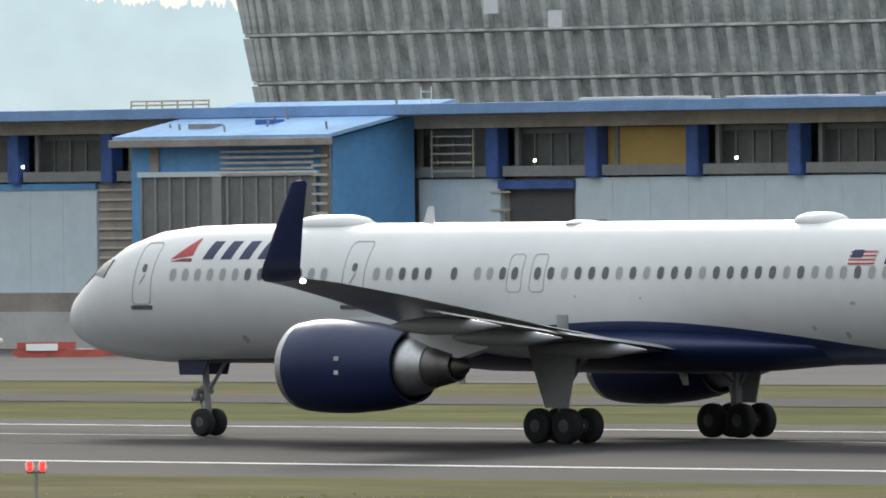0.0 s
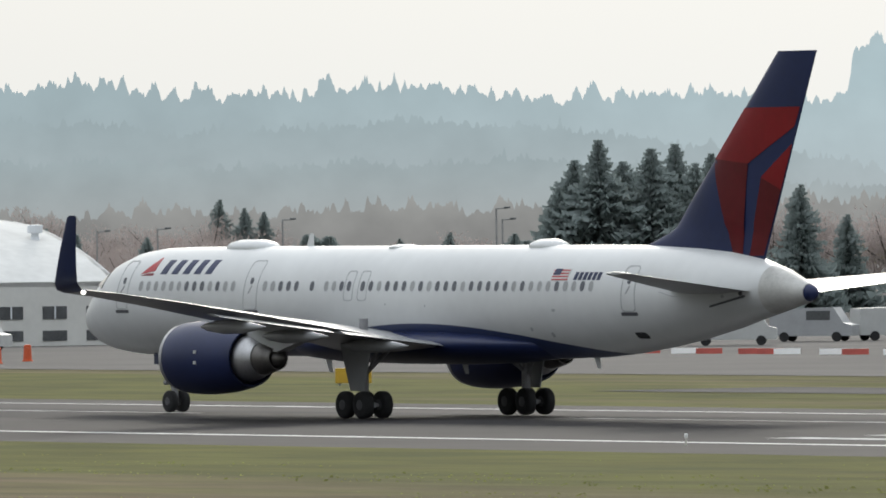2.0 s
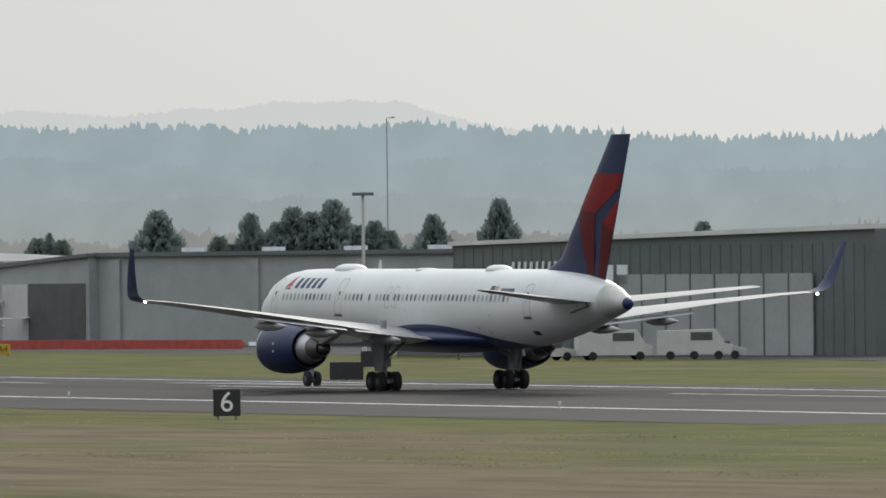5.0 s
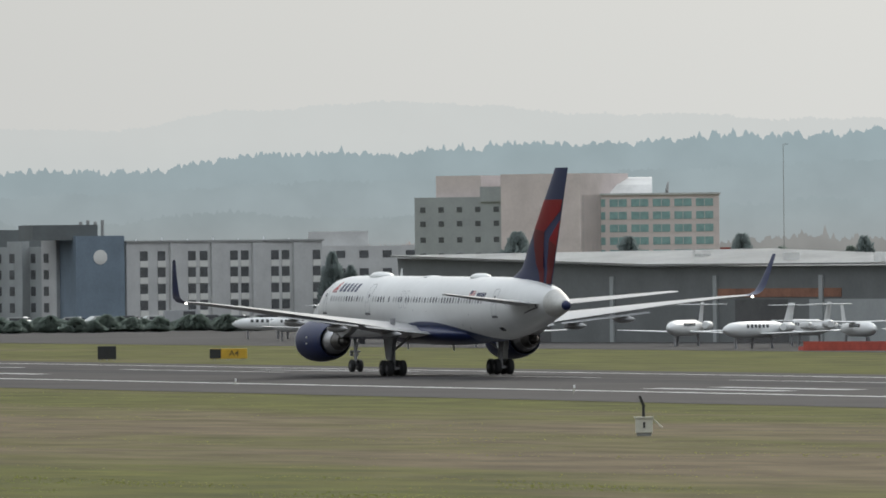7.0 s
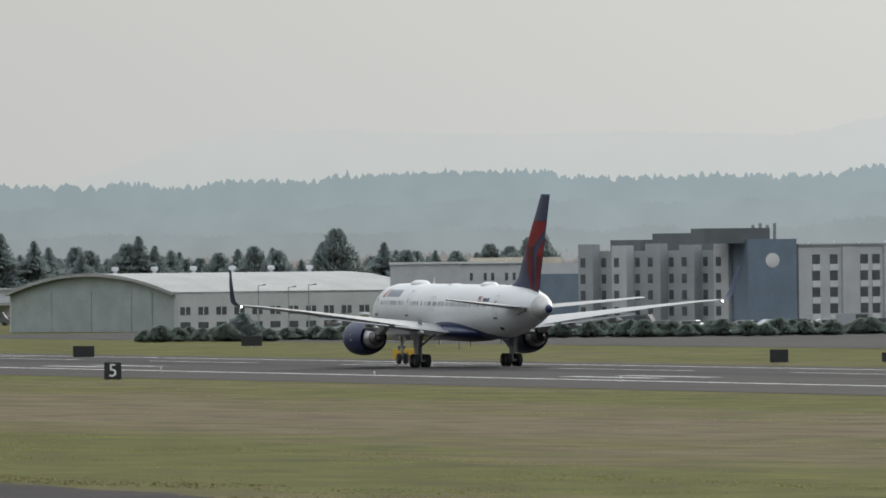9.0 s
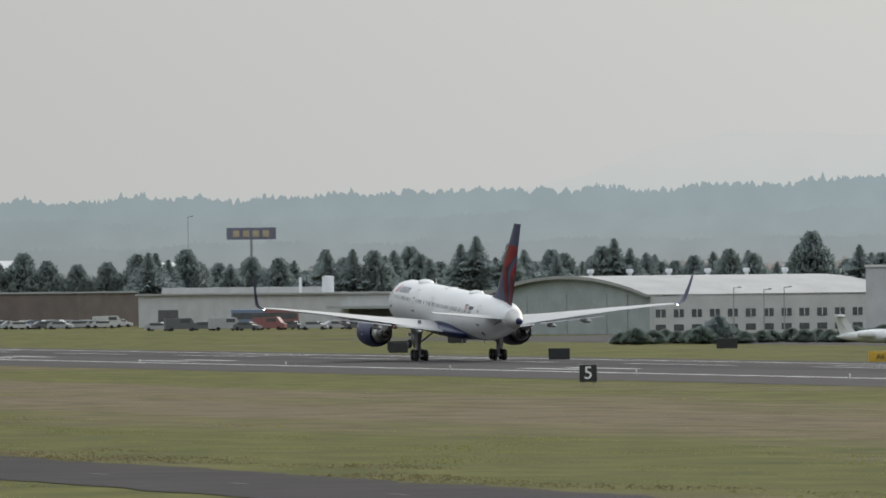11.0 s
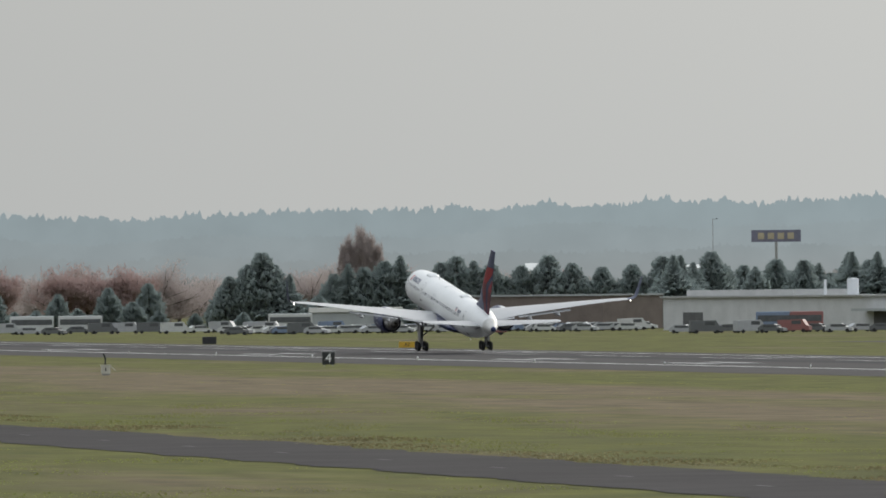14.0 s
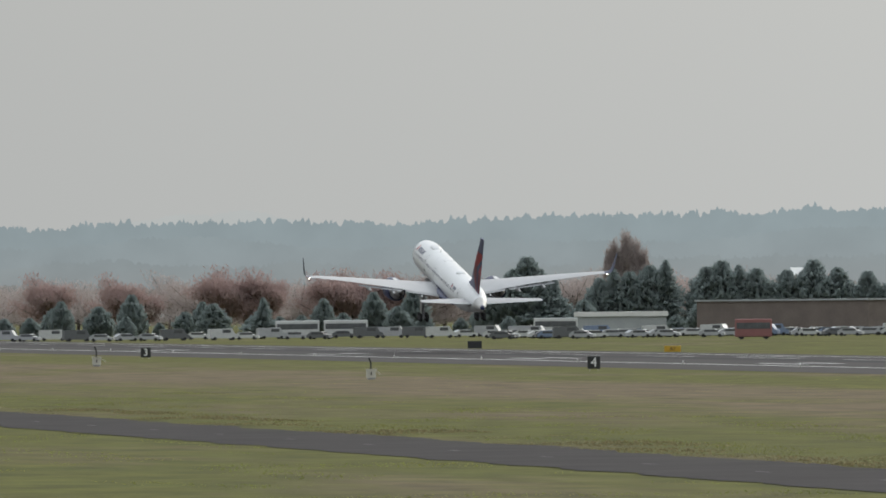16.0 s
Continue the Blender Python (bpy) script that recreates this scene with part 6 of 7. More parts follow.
guide_sign((349.7, 403.8, Z), 1.5, 0.75, SIGN_YELLOW, "A5", Y_LABEL)
guide_sign((303.2, 447.6, Z), 1.7, 0.7, SIGN_YELLOW, "", "yellow taxiway sign blurred by jet exhaust")
guide_sign((286.7, 880.8, Z), 3.0, 0.8, SIGN_YELLOW, "A4", Y_LABEL, 0.3)
guide_sign((271.5, 974.1, Z), 2.1, 0.8, SIGN_YELLOW, "A6", Y_LABEL)
guide_sign((276.5, 992.5, Z), 1.9, 0.8, SIGN_YELLOW, "", Y_LABEL)
guide_sign((324.1, 826.8, Z), 1.7, 0.8, SIGN_YELLOW, "A4", Y_LABEL, 0.3)
guide_sign((271.9, 1448.9, Z), 2.1, 0.75, SIGN_YELLOW, "A7", Y_LABEL)
for x, y, w in ((269.2, 630.4, 2.0), (300.6, 699.0, 2.0), (261.2, 1049.0, 2.0), (275.5, 1175.9, 2.0), (272.4, 1602.3, 2.0), (283.1, 1208.7, 2.2), (322.5, 1345.7, 2.2), (312.8, 1182.7, 2.2), (279.7, 891.0, 1.5), (347, 566, 2.2)):
    guide_sign((x, y, Z), w, 1.05, SIGN_BLACK, "", B_LABEL)


def weather_box(p, k=1.0):
    s = thing("equipment_box", "small cream equipment box with a tilted head in the grass", "equipment", "field equipment")
    s.matrix_basis = facing(p) @ Matrix.Scale(k, 4)
    part("cabinet", box(-0.36, 0.36, -0.25, 0.25, 0.1, 0.72, 0.02), CREAM, s)
    part("lid", box(-0.42, 0.42, -0.3, 0.3, 0.72, 0.77), CREAM, s)
    part("flap", loft([[Vector((x, y, z)) for x, z in ((0.36, 0.72), (0.78, 0.34), (0.75, 0.30), (0.36, 0.66))] for y in (-0.22, 0.22)]), CREAM, s)
    part("base", box(-0.3, 0.3, -0.2, 0.2, -0.02, 0.1), MULLION, s)
    part("mast", tube((-0.02, 0, 0.77), (-0.02, 0, 1.2), 0.06, n=8), SIGN_BLACK, s)
    part("head", loft([[Vector((x, y, z)) for x, z in ((-0.22, 1.62), (-0.12, 1.66), (0.06, 1.2), (-0.04, 1.14))] for y in (-0.09, 0.09)]), SIGN_BLACK, s)
    part("latch", box(-0.04, 0.05, -0.27, -0.25, 0.3, 0.55), SIGN_BLACK, s)
    return s


weather_box((164.7, 450.4, 0))
weather_box((160.3, 997.1, 0), 1.15)
weather_box((169.2, 1239.4, 0), 1.3)
# twin red approach lamps and the orange wind mast
for k in (0,):
    p = (187.7, 196.9, 0.3)
    s = thing("approach_light", "pair of lit red lamps on a short stand", "light")
    s.matrix_basis = facing(p)
    for x in (-0.15, 0.15):
        lamp = part("lamp_housing", turned([(-0.14, 0.12), (0.05, 0.12), (0.14, 0.06)], "Y", 12, (x, 0, 0.62)), SIGN_WHITE, s)
        for z in (0.56, 0.68):
            part("lens", turned([(-0.19, 0.01), (-0.17, 0.06), (-0.13, 0.07)], "Y", 10, (x, 0, z)), RED_GLOW, lamp, "lit red lens")
    part("stand", tube((0, 0, -0.35), (0, 0, 0.5), 0.04, n=8), MULLION, s)
    part("crossbar", tube((-0.22, 0, 0.48), (0.22, 0, 0.48), 0.03, n=8), MULLION, s)
s = thing("wind_sensor_mast", "orange mast with a white forked sensor head", "mast")
pm = spot(43.265, 205, 0)
s.matrix_basis = facing(pm) @ Matrix.Rotation(radians(1.2), 4, "Y")
part("mast", tube((0, 0, -0.05), (0, 0, 4.05), 0.13, 0.095, 16), ORANGE, s, "orange painted mast")
part("collar", turned([(4.03, 0.11), (4.1, 0.13), (4.25, 0.12), (4.3, 0.05)], "Z", 14), SIGN_WHITE, s)
for sg, dx in ((-1, -0.14), (1, 0.14)):
    bm = bmesh.new()
    pts = [(0.0, 0, 4.28), (dx + 0.12, 0, 4.35), (dx + 0.2, 0, 4.52), (dx + 0.38, 0, 4.70)] if sg > 0 else [(0, 0, 4.28), (dx, 0, 4.38), (dx + 0.02, 0, 4.5), (dx + 0.2, 0, 4.70)]
    for a, b in zip(pts, pts[1:]):
        add_tube(bm, a, b, 0.035, n=8)
    fk = part("fork", bm, SIGN_WHITE, s)
    part("sensor", turned([(-0.12, 0.02), (-0.08, 0.055), (0.1, 0.055), (0.13, 0.03)], "X", 10, (pts[-1][0], 0, 4.72)), SIGN_WHITE, fk)
# runway edge lights
for i in range(26):
    y = 120 + 61 * i
    e = thing("runway_light", "small runway edge light on a thin stem", "light", "runway lights")
    e.matrix_basis = Matrix.Translation((218.2, y, fall(218.2)))
    part("stem", tube((0, 0, -0.03), (0, 0, 0.25), 0.03, n=6), CREAM, e)
    part("lens", turned([(0.25, 0.05), (0.36, 0.06), (0.4, 0.02)], "Z", 8), SIGN_WHITE, e)


def lamp_post(az, d, top, kind):
    z = height(top, d) + 0.35
    s = thing("light_mast" if kind == "T" else "street_lamp", "tall floodlight mast with a flat crown" if kind == "T" else "slender street lamp with a side arm", "lamp post", "lamp posts")
    s.matrix_basis = facing(spot(az, d, FLOOR))
    part("pole", tube((0, 0, 0), (0, 0, z), 0.16 if kind == "T" else 0.09, 0.1 if kind == "T" else 0.06, 8), WALL_PALE if kind == "T" else MULLION, s)
    if kind == "T":
        part("crown", box(-0.75, 0.75, -0.3, 0.3, z, z + 0.22, 0.03), WALL_DARK, s)
    else:
        part("arm", tube((0, 0, z - 0.05), (0.85, 0, z), 0.05, n=6), MULLION, s)
        part("head", box(0.55, 1.0, -0.12, 0.12, z - 0.02, z + 0.1, 0.02), WALL_DARK, s)


for az, d, top, kind in ((31.12, 640, 0.40, "T"), (23.214, 800, 0.285, "T"), (33.77, 850, 0.02, "s"), (33.15, 850, -0.02, "s"), (34.83, 820, 0.065, "s"), (34.86, 840, 0.01, "s"), (32.85, 850, -0.03, "s"), (29.96, 900, 0.205, "s"), (29.66, 800, -0.005, "s"), (30.2, 800, -0.0, "s"), (28.9, 800, 0.0, "s"), (37.18, 760, 0.1, "s"), (38.0, 700, -0.1, "s"), (23.336, 1400, 0.67, "s"), (12.149, 2300, 0.33, "s"), (20.79, 2400, 0.57, "s"), (15.0, 1450, -0.06, "s"), (14.85, 1440, -0.05, "s"), (15.1, 1430, -0.05, "s")):
    lamp_post(az, d, top, kind)


# ---- vehicles and parked aircraft on the far side ----
VEHICLE = [mat(f"car_{n}", c, 0.55, vary=0.06, size=1, coat=0.05) for n, c in (("white", (0.50, 0.51, 0.50)), ("silver", (0.36, 0.37, 0.38)), ("dark", (0.11, 0.115, 0.12)), ("red", (0.24, 0.10, 0.095)), ("blue", (0.16, 0.21, 0.30)))]


def car(colour, van=False):
    c = thing("van" if van else "car", ("white panel van" if van else "parked car") + " on the apron", "vehicle", "parked vehicles")
    L, W, h = (5.2, 1.9, 2.1) if van else (4.4, 1.75, 1.4)
    prof = [(-L / 2, 0.35), (-L / 2, h * 0.95), (L * 0.28, h), (L * 0.4, h * 0.55), (L / 2, h * 0.48), (L / 2, 0.35)] if van else [(-L / 2, 0.3), (-L / 2 + 0.05, 0.85), (-L * 0.3, h * 0.97), (L * 0.12, h), (L * 0.28, 0.9), (L / 2 - 0.05, 0.75), (L / 2, 0.3)]
    part("body", loft([[Vector((x, y, z)) for x, z in prof] for y in (-W / 2, W / 2)]), colour, c)
    part("window", box(-L * (0.05 if van else 0.28), L * 0.24, -W / 2 - 0.02, W / 2 + 0.02, h * 0.63, h * 0.9), PANE, c)
    for x in (-L * 0.32, L * 0.32):
        for y in (-W / 2, W / 2):
            part("wheel", turned([(-0.1, 0.3), (0.1, 0.3)], "Y", 14, (x, y, 0.3)), RUBBER, c)
    return c


CARS = {}
rng = random.Random(21)


def park(az, d, k, van=False, turn=None):
    key = (k, van)
    m = facing(spot(az, d, FLOOR)) @ Matrix.Rotation(radians(turn if turn is not None else rng.uniform(-25, 25)), 4, "Z")
    if key in CARS:
        copy_thing(CARS[key], m)
    else:
        CARS[key] = car(VEHICLE[k], van)
        CARS[key].matrix_basis = m


for i in range(9):
    park(27.2 + 0.1 * i + rng.uniform(-.02, .02), rng.uniform(730, 765), (0, 0, 1, 0, 2)[i % 5], i % 3 != 1, 0)
for az, k, v in ((31.55, 0, 1), (31.7, 3, 0), (31.9, 2, 0), (32.2, 0, 1), (32.0, 0, 1), (30.6, 0, 1), (30.45, 1, 0), (30.75, 0, 0), (29.2, 0, 1), (29.4, 3, 0), (29.0, 4, 1), (33.3, 1, 1), (33.6, 0, 1), (33.9, 2, 0), (34.3, 0, 1), (36.0, 0, 1), (36.4, 1, 1), (36.8, 0, 1), (38.6, 0, 1), (39.2, 1, 1), (40.4, 0, 1), (41.7, 1, 0), (24.45, 0, 1), (24.1, 0, 0), (24.85, 0, 1), (24.95, 1, 0)):
    park(az, rng.uniform(690, 715) if az > 28 else 800, k, bool(v))
for i in range(80):
    park(9.75 + 0.026 * i + rng.uniform(-.01, .01), rng.uniform(1960, 2060), rng.choice((0, 0, 0, 1, 1, 2, 4)), rng.random() < 0.1)
for i in range(22):
    park(7.2 + 0.12 * i, rng.uniform(2050, 2120), rng.choice((0, 1, 2)), rng.random() < 0.5)
for i in range(14):
    park(16.6 + 0.135 * i, rng.uniform(1420, 1460), rng.choice((0, 1, 2, 2)), rng.random() < 0.2)
for i in range(16):
    park(12.0 + 0.11 * i, rng.uniform(1820, 1850), rng.choice((2, 1, 2, 2, 3, 1)), rng.random() < 0.35)


def coach(az, d, length, colour, label):
    b = thing("coach", label, "vehicle", "parked coaches")
    b.matrix_basis = facing(spot(az, d, FLOOR))
    part("body", box(-length / 2, length / 2, 0, 2.5, 0.4, 3.3, 0.15), colour, b)
    part("window_band", box(-length / 2 + 0.3, length / 2 - 0.3, -0.03, 0.05, 1.7, 2.7), PANE, b)
    for x in (-length * 0.32, length * 0.34):
        part("wheel", turned([(-0.15, 0.48), (0.15, 0.48)], "Y", 14, (x, 0.2, 0.48)), RUBBER, b)


for az in (8.77, 9.01, 10.05):
    coach(az, 2100, 8.0, VEHICLE[0], "white coach parked at the far side")
for az, k in ((11.03, 3), (12.45, 4), (12.6, 3)):
    coach(az, 1860, 6.0, VEHICLE[k], "coloured freight trailer parked at the far side")
# red and white safety barriers before the terminal and hangars
RUST_RED = mat("barrier_red", (0.42, 0.07, 0.05), 0.6, size=0.6, vary=0.15)


def barrier(p, red):
    w = thing("barrier", "low plastic safety barrier on the apron", "barrier", "safety barriers")
    w.matrix_basis = facing(p)
    part("block", loft([[Vector((x, y, z)) for y, z in ((-0.2, 0), (0.2, 0), (0.10, 0.32), (-0.10, 0.32))] for x in (-0.75, 0.75)]), RUST_RED if red else SIGN_WHITE, w)


for i in range(80):
    if i % 7 in (2, 6):
        continue
    barrier((382.0, 385 + 2.05 * i + 0.5 * math.sin(i * 2.3), FLOOR), i % 5 not in (1, 4))
for i in range(12):      # a stack of spare barriers
    barrier(spot(43.62 + 0.045 * (i % 8), 548 + 3 * (i % 3), FLOOR + (0.32 if i > 7 else 0)), i % 4 != 1)
for i in range(26):
    barrier(spot(20.9 + 0.105 * i, 960, FLOOR), i % 6 != 5)
fence = thing("barrier_rail", "long low red barrier before the parked aircraft", "barrier")
a, b = spot(20.88, 945, FLOOR), spot(22.6, 915, FLOOR)
part("rail", loft([[v + Vector((0, 0, 0.1)), v + Vector((0.3, 0.3, 0.1)), v + Vector((0.3, 0.3, 0.85)), v + Vector((0, 0, 0.85))] for v in (a, b)]), RUST_RED, fence)


def works_truck(az, d, turn):
    """A tipper lorry on the building site."""
    t = thing("tipper_truck", "dusty brown tipper lorry with a pale green cab", "truck")
    t.matrix_basis = facing(spot(az, d, FLOOR)) @ Matrix.Rotation(radians(turn), 4, "Z")
    part("chassis", box(-2.9, 2.9, -0.5, 0.5, 0.55, 0.85, 0.03), DARK_METAL, t)
    part("tipper_body", loft([[Vector((x, y, z)) for x, z in ((-2.9, 0.95), (1.0, 0.85), (1.25, 2.05), (-3.0, 1.95))] for y in (-1.15, 1.15)]), BATTEN, t, "dusty brown tipper body")
    for i in range(6):
        part("body_rib", box(-2.6 + 0.65 * i, -2.48 + 0.65 * i, -1.22, -1.15, 0.95, 1.95), BROWN, t)
    cab = part("cab", loft([[Vector((x, y, z)) for x, z in ((1.4, 0.6), (3.0, 0.6), (2.95, 1.5), (2.55, 2.5), (1.4, 2.55))] for y in (-1.1, 1.1)]), mat("pale_green_paint", (0.42, 0.47, 0.36), 0.5, size=1), t, "pale green cab")
    part("side_window", box(1.6, 2.4, -1.13, 1.13, 1.55, 2.25), PANE, cab)
    for x in (-2.2, -1.1, 2.2):
        for y in (-1.0, 1.0):
            part("wheel", turned([(-0.16, 0.42), (-0.1, 0.5), (0.1, 0.5), (0.16, 0.42)], "Y", 16, (x, y, 0.5)), RUBBER, t)
    return t


works_truck(34.93, 700, 8)
for i, (az, d) in enumerate(((34.36, 655), (34.43, 660), (34.5, 652), (34.71, 664), (34.8, 656), (34.88, 662), (31.02, 655), (30.95, 660), (32.35, 640), (32.5, 650))):
    c = thing("traffic_drum", "orange plastic traffic drum with white bands", "traffic drum", "traffic drums")
    c.matrix_basis = Matrix.Translation(spot(az, d, FLOOR))
    part("drum", turned([(0, 0.3), (0.08, 0.3), (0.1, 0.25), (0.9, 0.2), (0.95, 0.14)], "Z", 14), ORANGE, c)
    for z in (0.35, 0.65):
        part("band", turned([(z, 0.245 - 0.05 * z), (z + 0.13, 0.24 - 0.05 * z)], "Z", 14), SIGN_WHITE, c)
guide_sign(spot(34.56, 622, Z), 2.3, 0.62, SIGN_YELLOW, "", "yellow and black taxiway sign beside the building site", 0.3)
guide_sign(spot(34.83, 622, Z), 1.25, 0.75, MULLION, "", "grey back of a taxiway sign in the grass")
hut = thing("portable_toilet", "teal portable toilet cabin on the building site", "toilet cabin")
hut.matrix_basis = facing(spot(37.74, 600, FLOOR))
part("cabin", box(-0.55, 0.55, -0.55, 0.55, 0, 2.1, 0.04), mat("teal_plastic", (0.06, 0.24, 0.25), 0.5, size=1), hut)
part("roof", box(-0.6, 0.6, -0.6, 0.6, 2.1, 2.3, 0.06), SNOW_SHEET, hut)
part("door", box(-0.38, 0.38, -0.6, -0.55, 0.1, 2.0), mat("teal_door", (0.08, 0.29, 0.30), 0.5, size=1), hut)
bin_ = thing("site_container", "pale grey site container with a white top band", "container")
bin_.matrix_basis = facing(spot(37.55, 606, FLOOR))
part("body", box(-2.4, 0.9, -1.1, 1.1, 0.05, 1.5, 0.03), WALL_GREY, bin_)
part("top_band", box(-2.4, 0.9, -1.16, 1.16, 1.1, 1.6, 0.02), SIGN_WHITE, bin_)
for i in range(7):
    part("rib", box(-2.3 + 0.5 * i, -2.2 + 0.5 * i, -1.14, -1.1, 0.1, 1.08), WALL_GREY, bin_)
# boarding stairs, shelter and a twin floodlight before the white hangar
st = thing("boarding_stairs", "white wheeled boarding stairs parked before the hangar", "stairs")
st.matrix_basis = facing(spot(30.62, 690, FLOOR))
for sd in (-0.6, 0.55):
    part("side_rail", loft([[Vector((x, sd + o, z)) for x, z in ((-1.9, 2.3), (-0.6, 2.3), (1.6, 0.35), (1.6, 1.0), (-0.6, 3.1), (-1.9, 3.1))] for o in (0, 0.05)]), SIGN_WHITE, st)
for i in range(9):
    part("step", box(-0.6 + 0.24 * i, -0.32 + 0.24 * i, -0.55, 0.55, 2.1 - 0.22 * i, 2.16 - 0.22 * i), MULLION, st)
part("landing", box(-1.9, -0.6, -0.55, 0.55, 2.25, 2.33), MULLION, st)
for x in (-1.6, -0.8, 1.2):
    part("leg", tube((x, 0, 0.3), (x, 0, 2.2 if x < 0 else 0.6), 0.09, n=8), SIGN_WHITE, st)
part("base_frame", box(-2.0, 1.8, -0.7, 0.7, 0.3, 0.5), SIGN_WHITE, st)
for x in (-1.5, 1.3):
    for y in (-0.7, 0.7):
        part("wheel", turned([(-0.1, 0.3), (0.1, 0.3)], "Y", 14, (x, y, 0.3)), RUBBER, st)
sh = thing("shelter", "open grey shelter with a flat roof on posts", "shelter")
sh.matrix_basis = facing(spot(27.55, 720, FLOOR))
part("roof", box(-2.9, 2.6, -1.3, 1.3, 2.75, 3.1, 0.03), WALL_GREY, sh)
for x in (-2.6, -0.9, 0.8, 2.3):
    for y in (-1.1, 1.1):
        part("post", tube((x, y, 0), (x, y, 2.8), 0.09, n=8), WALL_PALE, sh)
fl = thing("twin_floodlight", "twin floodlight heads on a short trailer mast", "floodlight")
fl.matrix_basis = facing(spot(31.29, 690, FLOOR))
part("mast", tube((0, 0, 0.4), (0, 0, 6.0), 0.09, 0.06, 8), MULLION, fl)
part("trailer", box(-0.9, 0.9, -0.5, 0.5, 0.0, 0.8, 0.05), WALL_DARK, fl)
part("lamp_head", box(0.2, 0.75, -0.25, 0.15, 4.9, 5.9, 0.05), MULLION, fl)
part("lamp_head", box(-0.6, -0.15, -0.25, 0.15, 4.6, 5.3, 0.05), MULLION, fl)
part("cross_arm", tube((-0.4, 0, 5.0), (0.5, 0, 5.3), 0.05, n=6), MULLION, fl)


def small_jet(az, d, turn, span, length, label, tee=True, prop=False):
    j = thing("small_aircraft", label, "airplane", "parked aircraft")
    j.matrix_basis = facing(spot(az, d, FLOOR)) @ Matrix.Rotation(radians(turn), 4, "Z")
    r = length * 0.06
    smooth(part("fuselage", turned([(length * 0.5, 0.03), (length * 0.46, r * 0.5), (length * 0.38, r * 0.85), (length * 0.25, r), (-length * 0.2, r), (-length * 0.4, r * 0.55), (-length * 0.5, 0.08)], "Y", 18, (0, 0, r + 0.9)), WHITE, j), 60)
    for sd in (-1, 1):
        zz = r + 0.5 if not prop else r * 2 + 0.8
        smooth(part("wing", loft([[Vector((sd * lat, lead - b, zz + up + u)) for b, u in foil(c, 0.1, 8)] for lat, lead, c, up in ((0, length * 0.08, length * 0.17, 0), (span / 2, -length * (0.06 if not prop else 0), length * 0.07, 0.25))]), WHITE, j), 40)
        zt = r + 0.9 + (length * 0.17 if tee else 0.3)
        smooth(part("tailplane", loft([[Vector((sd * lat, -length * 0.42 - k - b, zt + u)) for b, u in foil(c, 0.09, 6)] for lat, k, c in ((0, 0, length * 0.08), (span * 0.17, length * 0.03, length * 0.05))]), WHITE, j), 40)
        part("engine", turned([(0.9, 0.3), (0.6, 0.4), (-0.6, 0.36), (-0.9, 0.22)], "Y", 14, (sd * (r + 0.45) if not prop else sd * span * 0.2, -length * 0.25 if not prop else length * 0.12, r + 1.1 if not prop else r * 2 + 0.7)), WHITE, j)
        part("main_leg", tube((sd * 1.0, -0.5, 0.0), (sd * 0.9, -0.5, r + 0.4), 0.12, n=8), STRUT, j)
    part("nose_leg", tube((0, length * 0.33, 0.0), (0, length * 0.33, r + 0.2), 0.1, n=8), STRUT, j)
    part("fin", loft([[Vector((x * (1 - 0.3 * k), -length * 0.33 - length * 0.1 * k - s, r + 1.1 + k * length * 0.17)) for s, x in ((0, 0), (length * 0.06, 0.1), (length * (0.14 - 0.05 * k), 0), (length * 0.06, -0.1))] for k in (0, 1)]), WHITE, j)
    for i in range(6):
        for sd in (-1, 1):
            part("cabin_window", box(sd * r * 0.96 - 0.03, sd * r * 0.96 + 0.03, length * (0.25 - 0.055 * i) - 0.16, length * (0.25 - 0.055 * i) + 0.16, r + 1.05, r + 1.35), PANE, j)


small_jet(20.66, 985, 150, 13, 12, "white twin-engine business jet on the apron")
small_jet(20.9, 1010, 20, 12, 12, "white business jet with a high tail on the apron")
small_jet(21.15, 990, 195, 15, 11, "white propeller aircraft on the apron", False, True)
small_jet(21.62, 1000, -35, 13, 12, "white business jet with a high tail on the apron")
small_jet(18.28, 1180, 60, 13, 11, "white business jet parked by the hangar")
small_jet(18.60, 1150, 200, 13, 11, "white business jet parked by the hangar")
small_jet(15.65, 1150, -87, 12, 11.8, "white business jet waiting on the far taxiway")
small_jet(18.42, 1140, 35, 13, 13, "white business jet with a high tail on the apron")
small_jet(18.78, 1165, 150, 13, 11, "white business jet parked by the hangar")
small_jet(18.98, 1120, 185, 12, 11, "white business jet parked by the hangar")
small_jet(19.35, 1035, 25, 13, 12, "white business jet parked by the hangar")
small_jet(20.3, 1020, 165, 13, 12, "white business jet parked by the hangar")


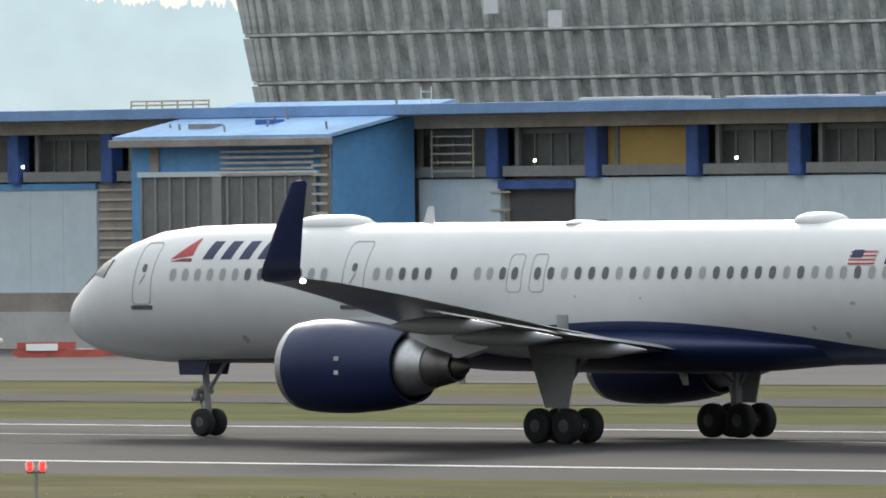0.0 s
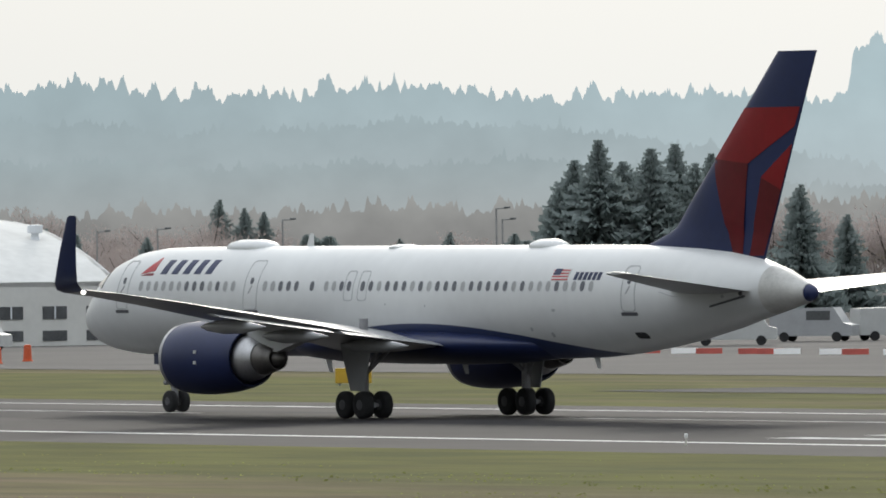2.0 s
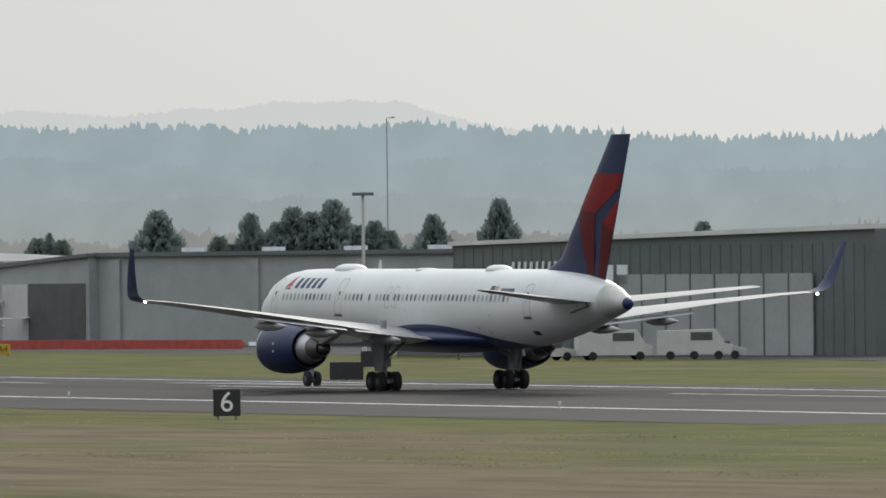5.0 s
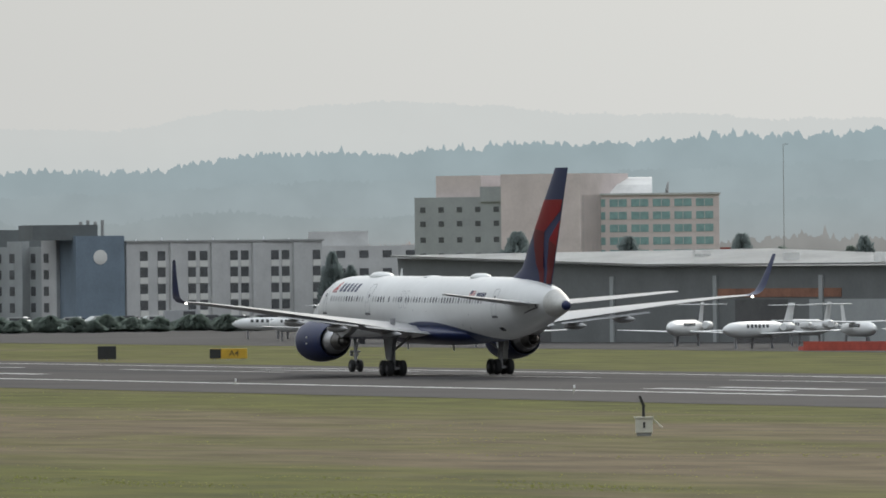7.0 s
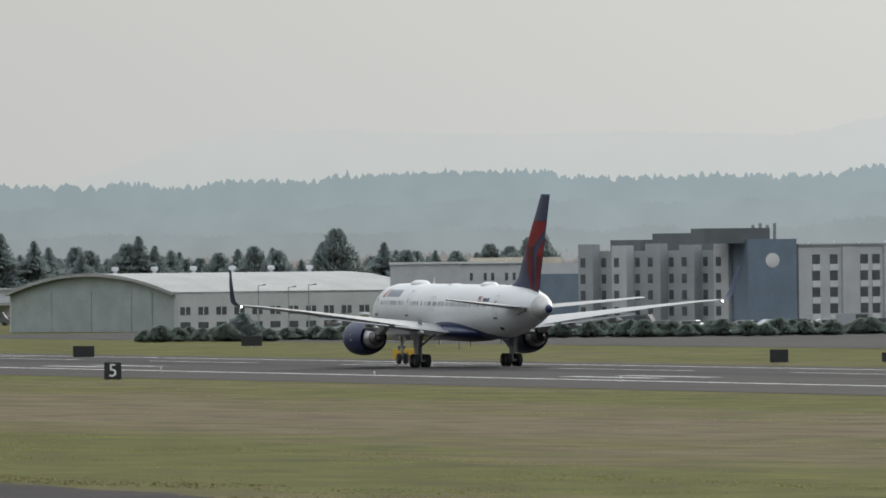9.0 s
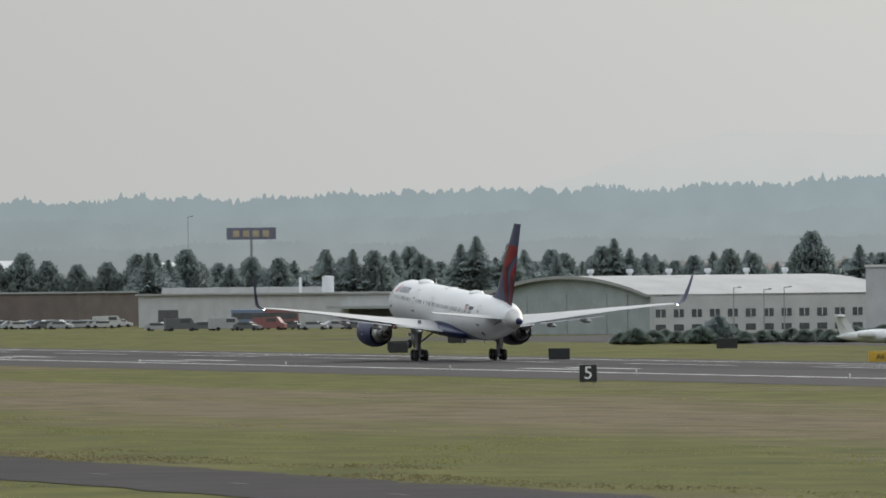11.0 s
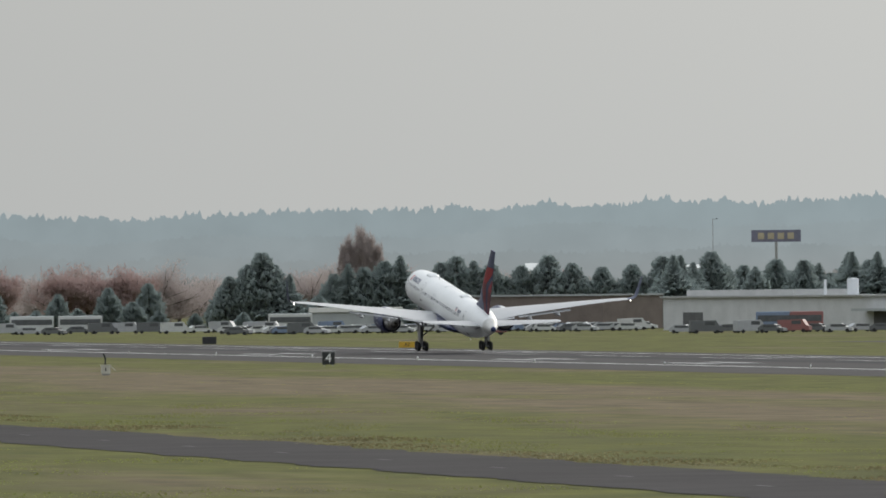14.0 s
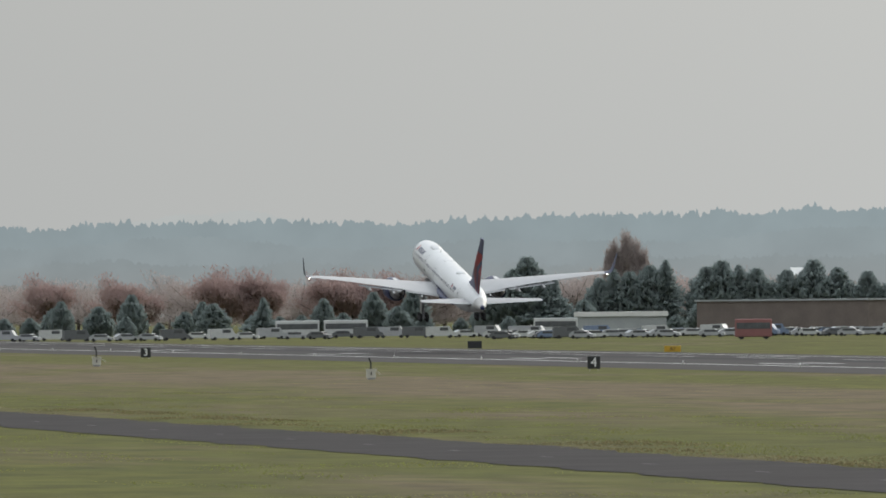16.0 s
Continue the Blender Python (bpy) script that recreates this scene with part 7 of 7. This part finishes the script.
def tufts(name, x0, x1, y0, y1, count, seed, size, label, blades=TUFT, gap=0.12):
    """Rough grass blades, far too many to count."""
    r = np.random.RandomState(seed)
    x = r.uniform(x0, x1, count)
    u = r.uniform(0, 1, count)
    y = y0 + (y1 - y0) * u
    clump = np.array([noise.noise((a * 0.16, b * 0.05, seed)) for a, b in zip(x, y)])
    keep = clump > gap
    x, y, clump = x[keep], y[keep], clump[keep]
    n = len(x)
    h = size * r.uniform(0.5, 1.2, n) * (0.7 + 1.1 * np.clip(clump, 0, 1))
    w = size * r.uniform(0.9, 2.2, n)
    a = r.uniform(0, np.pi, n)
    z = np.zeros(n) - 0.03
    lean = r.uniform(-0.5, 0.5, (n, 2)) * size
    v = np.empty((n, 3, 3))
    v[:, 0] = np.stack((x - w * np.cos(a), y - w * np.sin(a), z), 1)
    v[:, 1] = np.stack((x + w * np.cos(a), y + w * np.sin(a), z), 1)
    v[:, 2] = np.stack((x + lean[:, 0], y + lean[:, 1], z + h), 1)
    turn = np.cross(v[:, 1] - v[:, 0], v[:, 2] - v[:, 0])
    away = (turn[:, 0] * x + turn[:, 1] * y) > 0
    v[away] = v[away][:, ::-1]
    me = bpy.data.meshes.new(name)
    me.from_pydata(v.reshape(-1, 3).tolist(), [], np.arange(3 * n).reshape(-1, 3).tolist())
    me.polygons.foreach_set("use_smooth", [True] * n)
    me.normals_split_custom_set([(0.0, 0.0, 1.0)] * (3 * n))
    me.materials.append(blades)
    return tagged(new(name, me), label, "grass", kind="stuff")


tufts("grass_tufts", 97, 200, 300, 1000, 50000, 1, 0.032, "rough tufts of winter grass beside the runway", gap=0.2)
tufts("grass_tufts", 97, 128, 280, 900, 50000, 5, 0.042, "thick green tufts of grass near the road", gap=0.12)
tufts("grass_tufts", 62, 83.5, 280, 900, 22000, 2, 0.045, "rough tufts of winter grass beside the perimeter road")
tufts("grass_tufts", 150, 202, 150, 420, 14000, 3, 0.05, "short tufts of winter grass beside the runway")
tufts("dry_grass", 95.2, 104, 250, 1100, 30000, 4, 0.07, "dry brown grass fringe along the road edge", TUFT_DRY, -0.05)


def motions():
    ROLL = [(0, 230.1), (1, 290.9), (2, 354.1), (3, 419.7), (4, 487.5), (5, 557.6), (6, 629.7), (7, 703.7), (8, 779.7), (9, 857.5), (10, 937.0), (11, 1018.2), (12, 1101.1), (13, 1185.4), (14, 1271.2), (15, 1358.5), (16, 1447.2)]
    def along(t):
        k = min(15, int(t))
        way = [171.7, *[r[1] for r in ROLL], 1537.3]
        p = way[k:k + 4]
        u = t - k
        return p[1] + 0.5 * u * (p[2] - p[0] + u * (2 * p[0] - 5 * p[1] + 4 * p[2] - p[3] + u * (3 * (p[1] - p[2]) + p[3] - p[0])))
    LIFT = [(0, 0, 0, 0), (4, 0.0, 0.18, 0), (5, 0.0, 0.22, -0.1), (6, 0.0, 0.27, -0.2), (8, 0.0, 0.35, -0.12), (9, 0.0, 0.4, -0.12), (10, 0.0, 1.6, 0.28), (11, 0.1, 2.9, 0.15), (12, 0.26, 4.15, 0), (12.5, 0.32, 4.93, 0), (13, 0.37, 5.6, 0), (13.5, 0.51, 6.28, -0.05), (14, 0.85, 6.95, -0.15), (14.5, 1.38, 7.65, -0.28), (15, 2.21, 8.36, -0.45), (15.5, 3.26, 9.03, -0.62), (16, 4.94, 9.7, -0.9)]
    def lift(t):
        for a, b in zip(LIFT, LIFT[1:]):
            if a[0] <= t <= b[0]:
                k = (t - a[0]) / (b[0] - a[0])
                return [p + (q - p) * k for p, q in zip(a[1:], b[1:])]
        return LIFT[-1][1:]
    times = sorted({*[0.5 * i for i in range(33)], *[a[0] for a in LIFT]})
    rows = []
    for t in times:
        z, nose, drift = lift(t)
        bank = np.interp(t, (14, 15.5, 16), (0, -0.4, -0.25))
        rows.append((t, pose(MID + drift, along(t), z, nose, bank, 0)))
    walk(jet, rows)
    # the main struts extend as the weight comes off them
    for ob in LEGS:
        walk(ob, [(t, pose(0, 0, -z)) for t, z in ((0, 0), (10, 0), (11, 0.1), (12, 0.26), (13, 0.37), (14, 0.55), (15, 0.78), (16, 0.9))])
    # the wings bend up a little as they take the weight
    for ob, side in FLEX:
        root = Vector((side * 1.9, 2.0, 2.9))
        rows = []
        for t, bend in ((0, 0.0), (9, 0.1), (12, 0.7), (13, 1.3), (14, 2.1), (15, 2.5), (16, 2.6)):
            rows.append((t, Matrix.Translation(root) @ Matrix.Rotation(radians(-side * bend), 4, "Y") @ Matrix.Translation(-root)))
        walk(ob, rows)


motions()
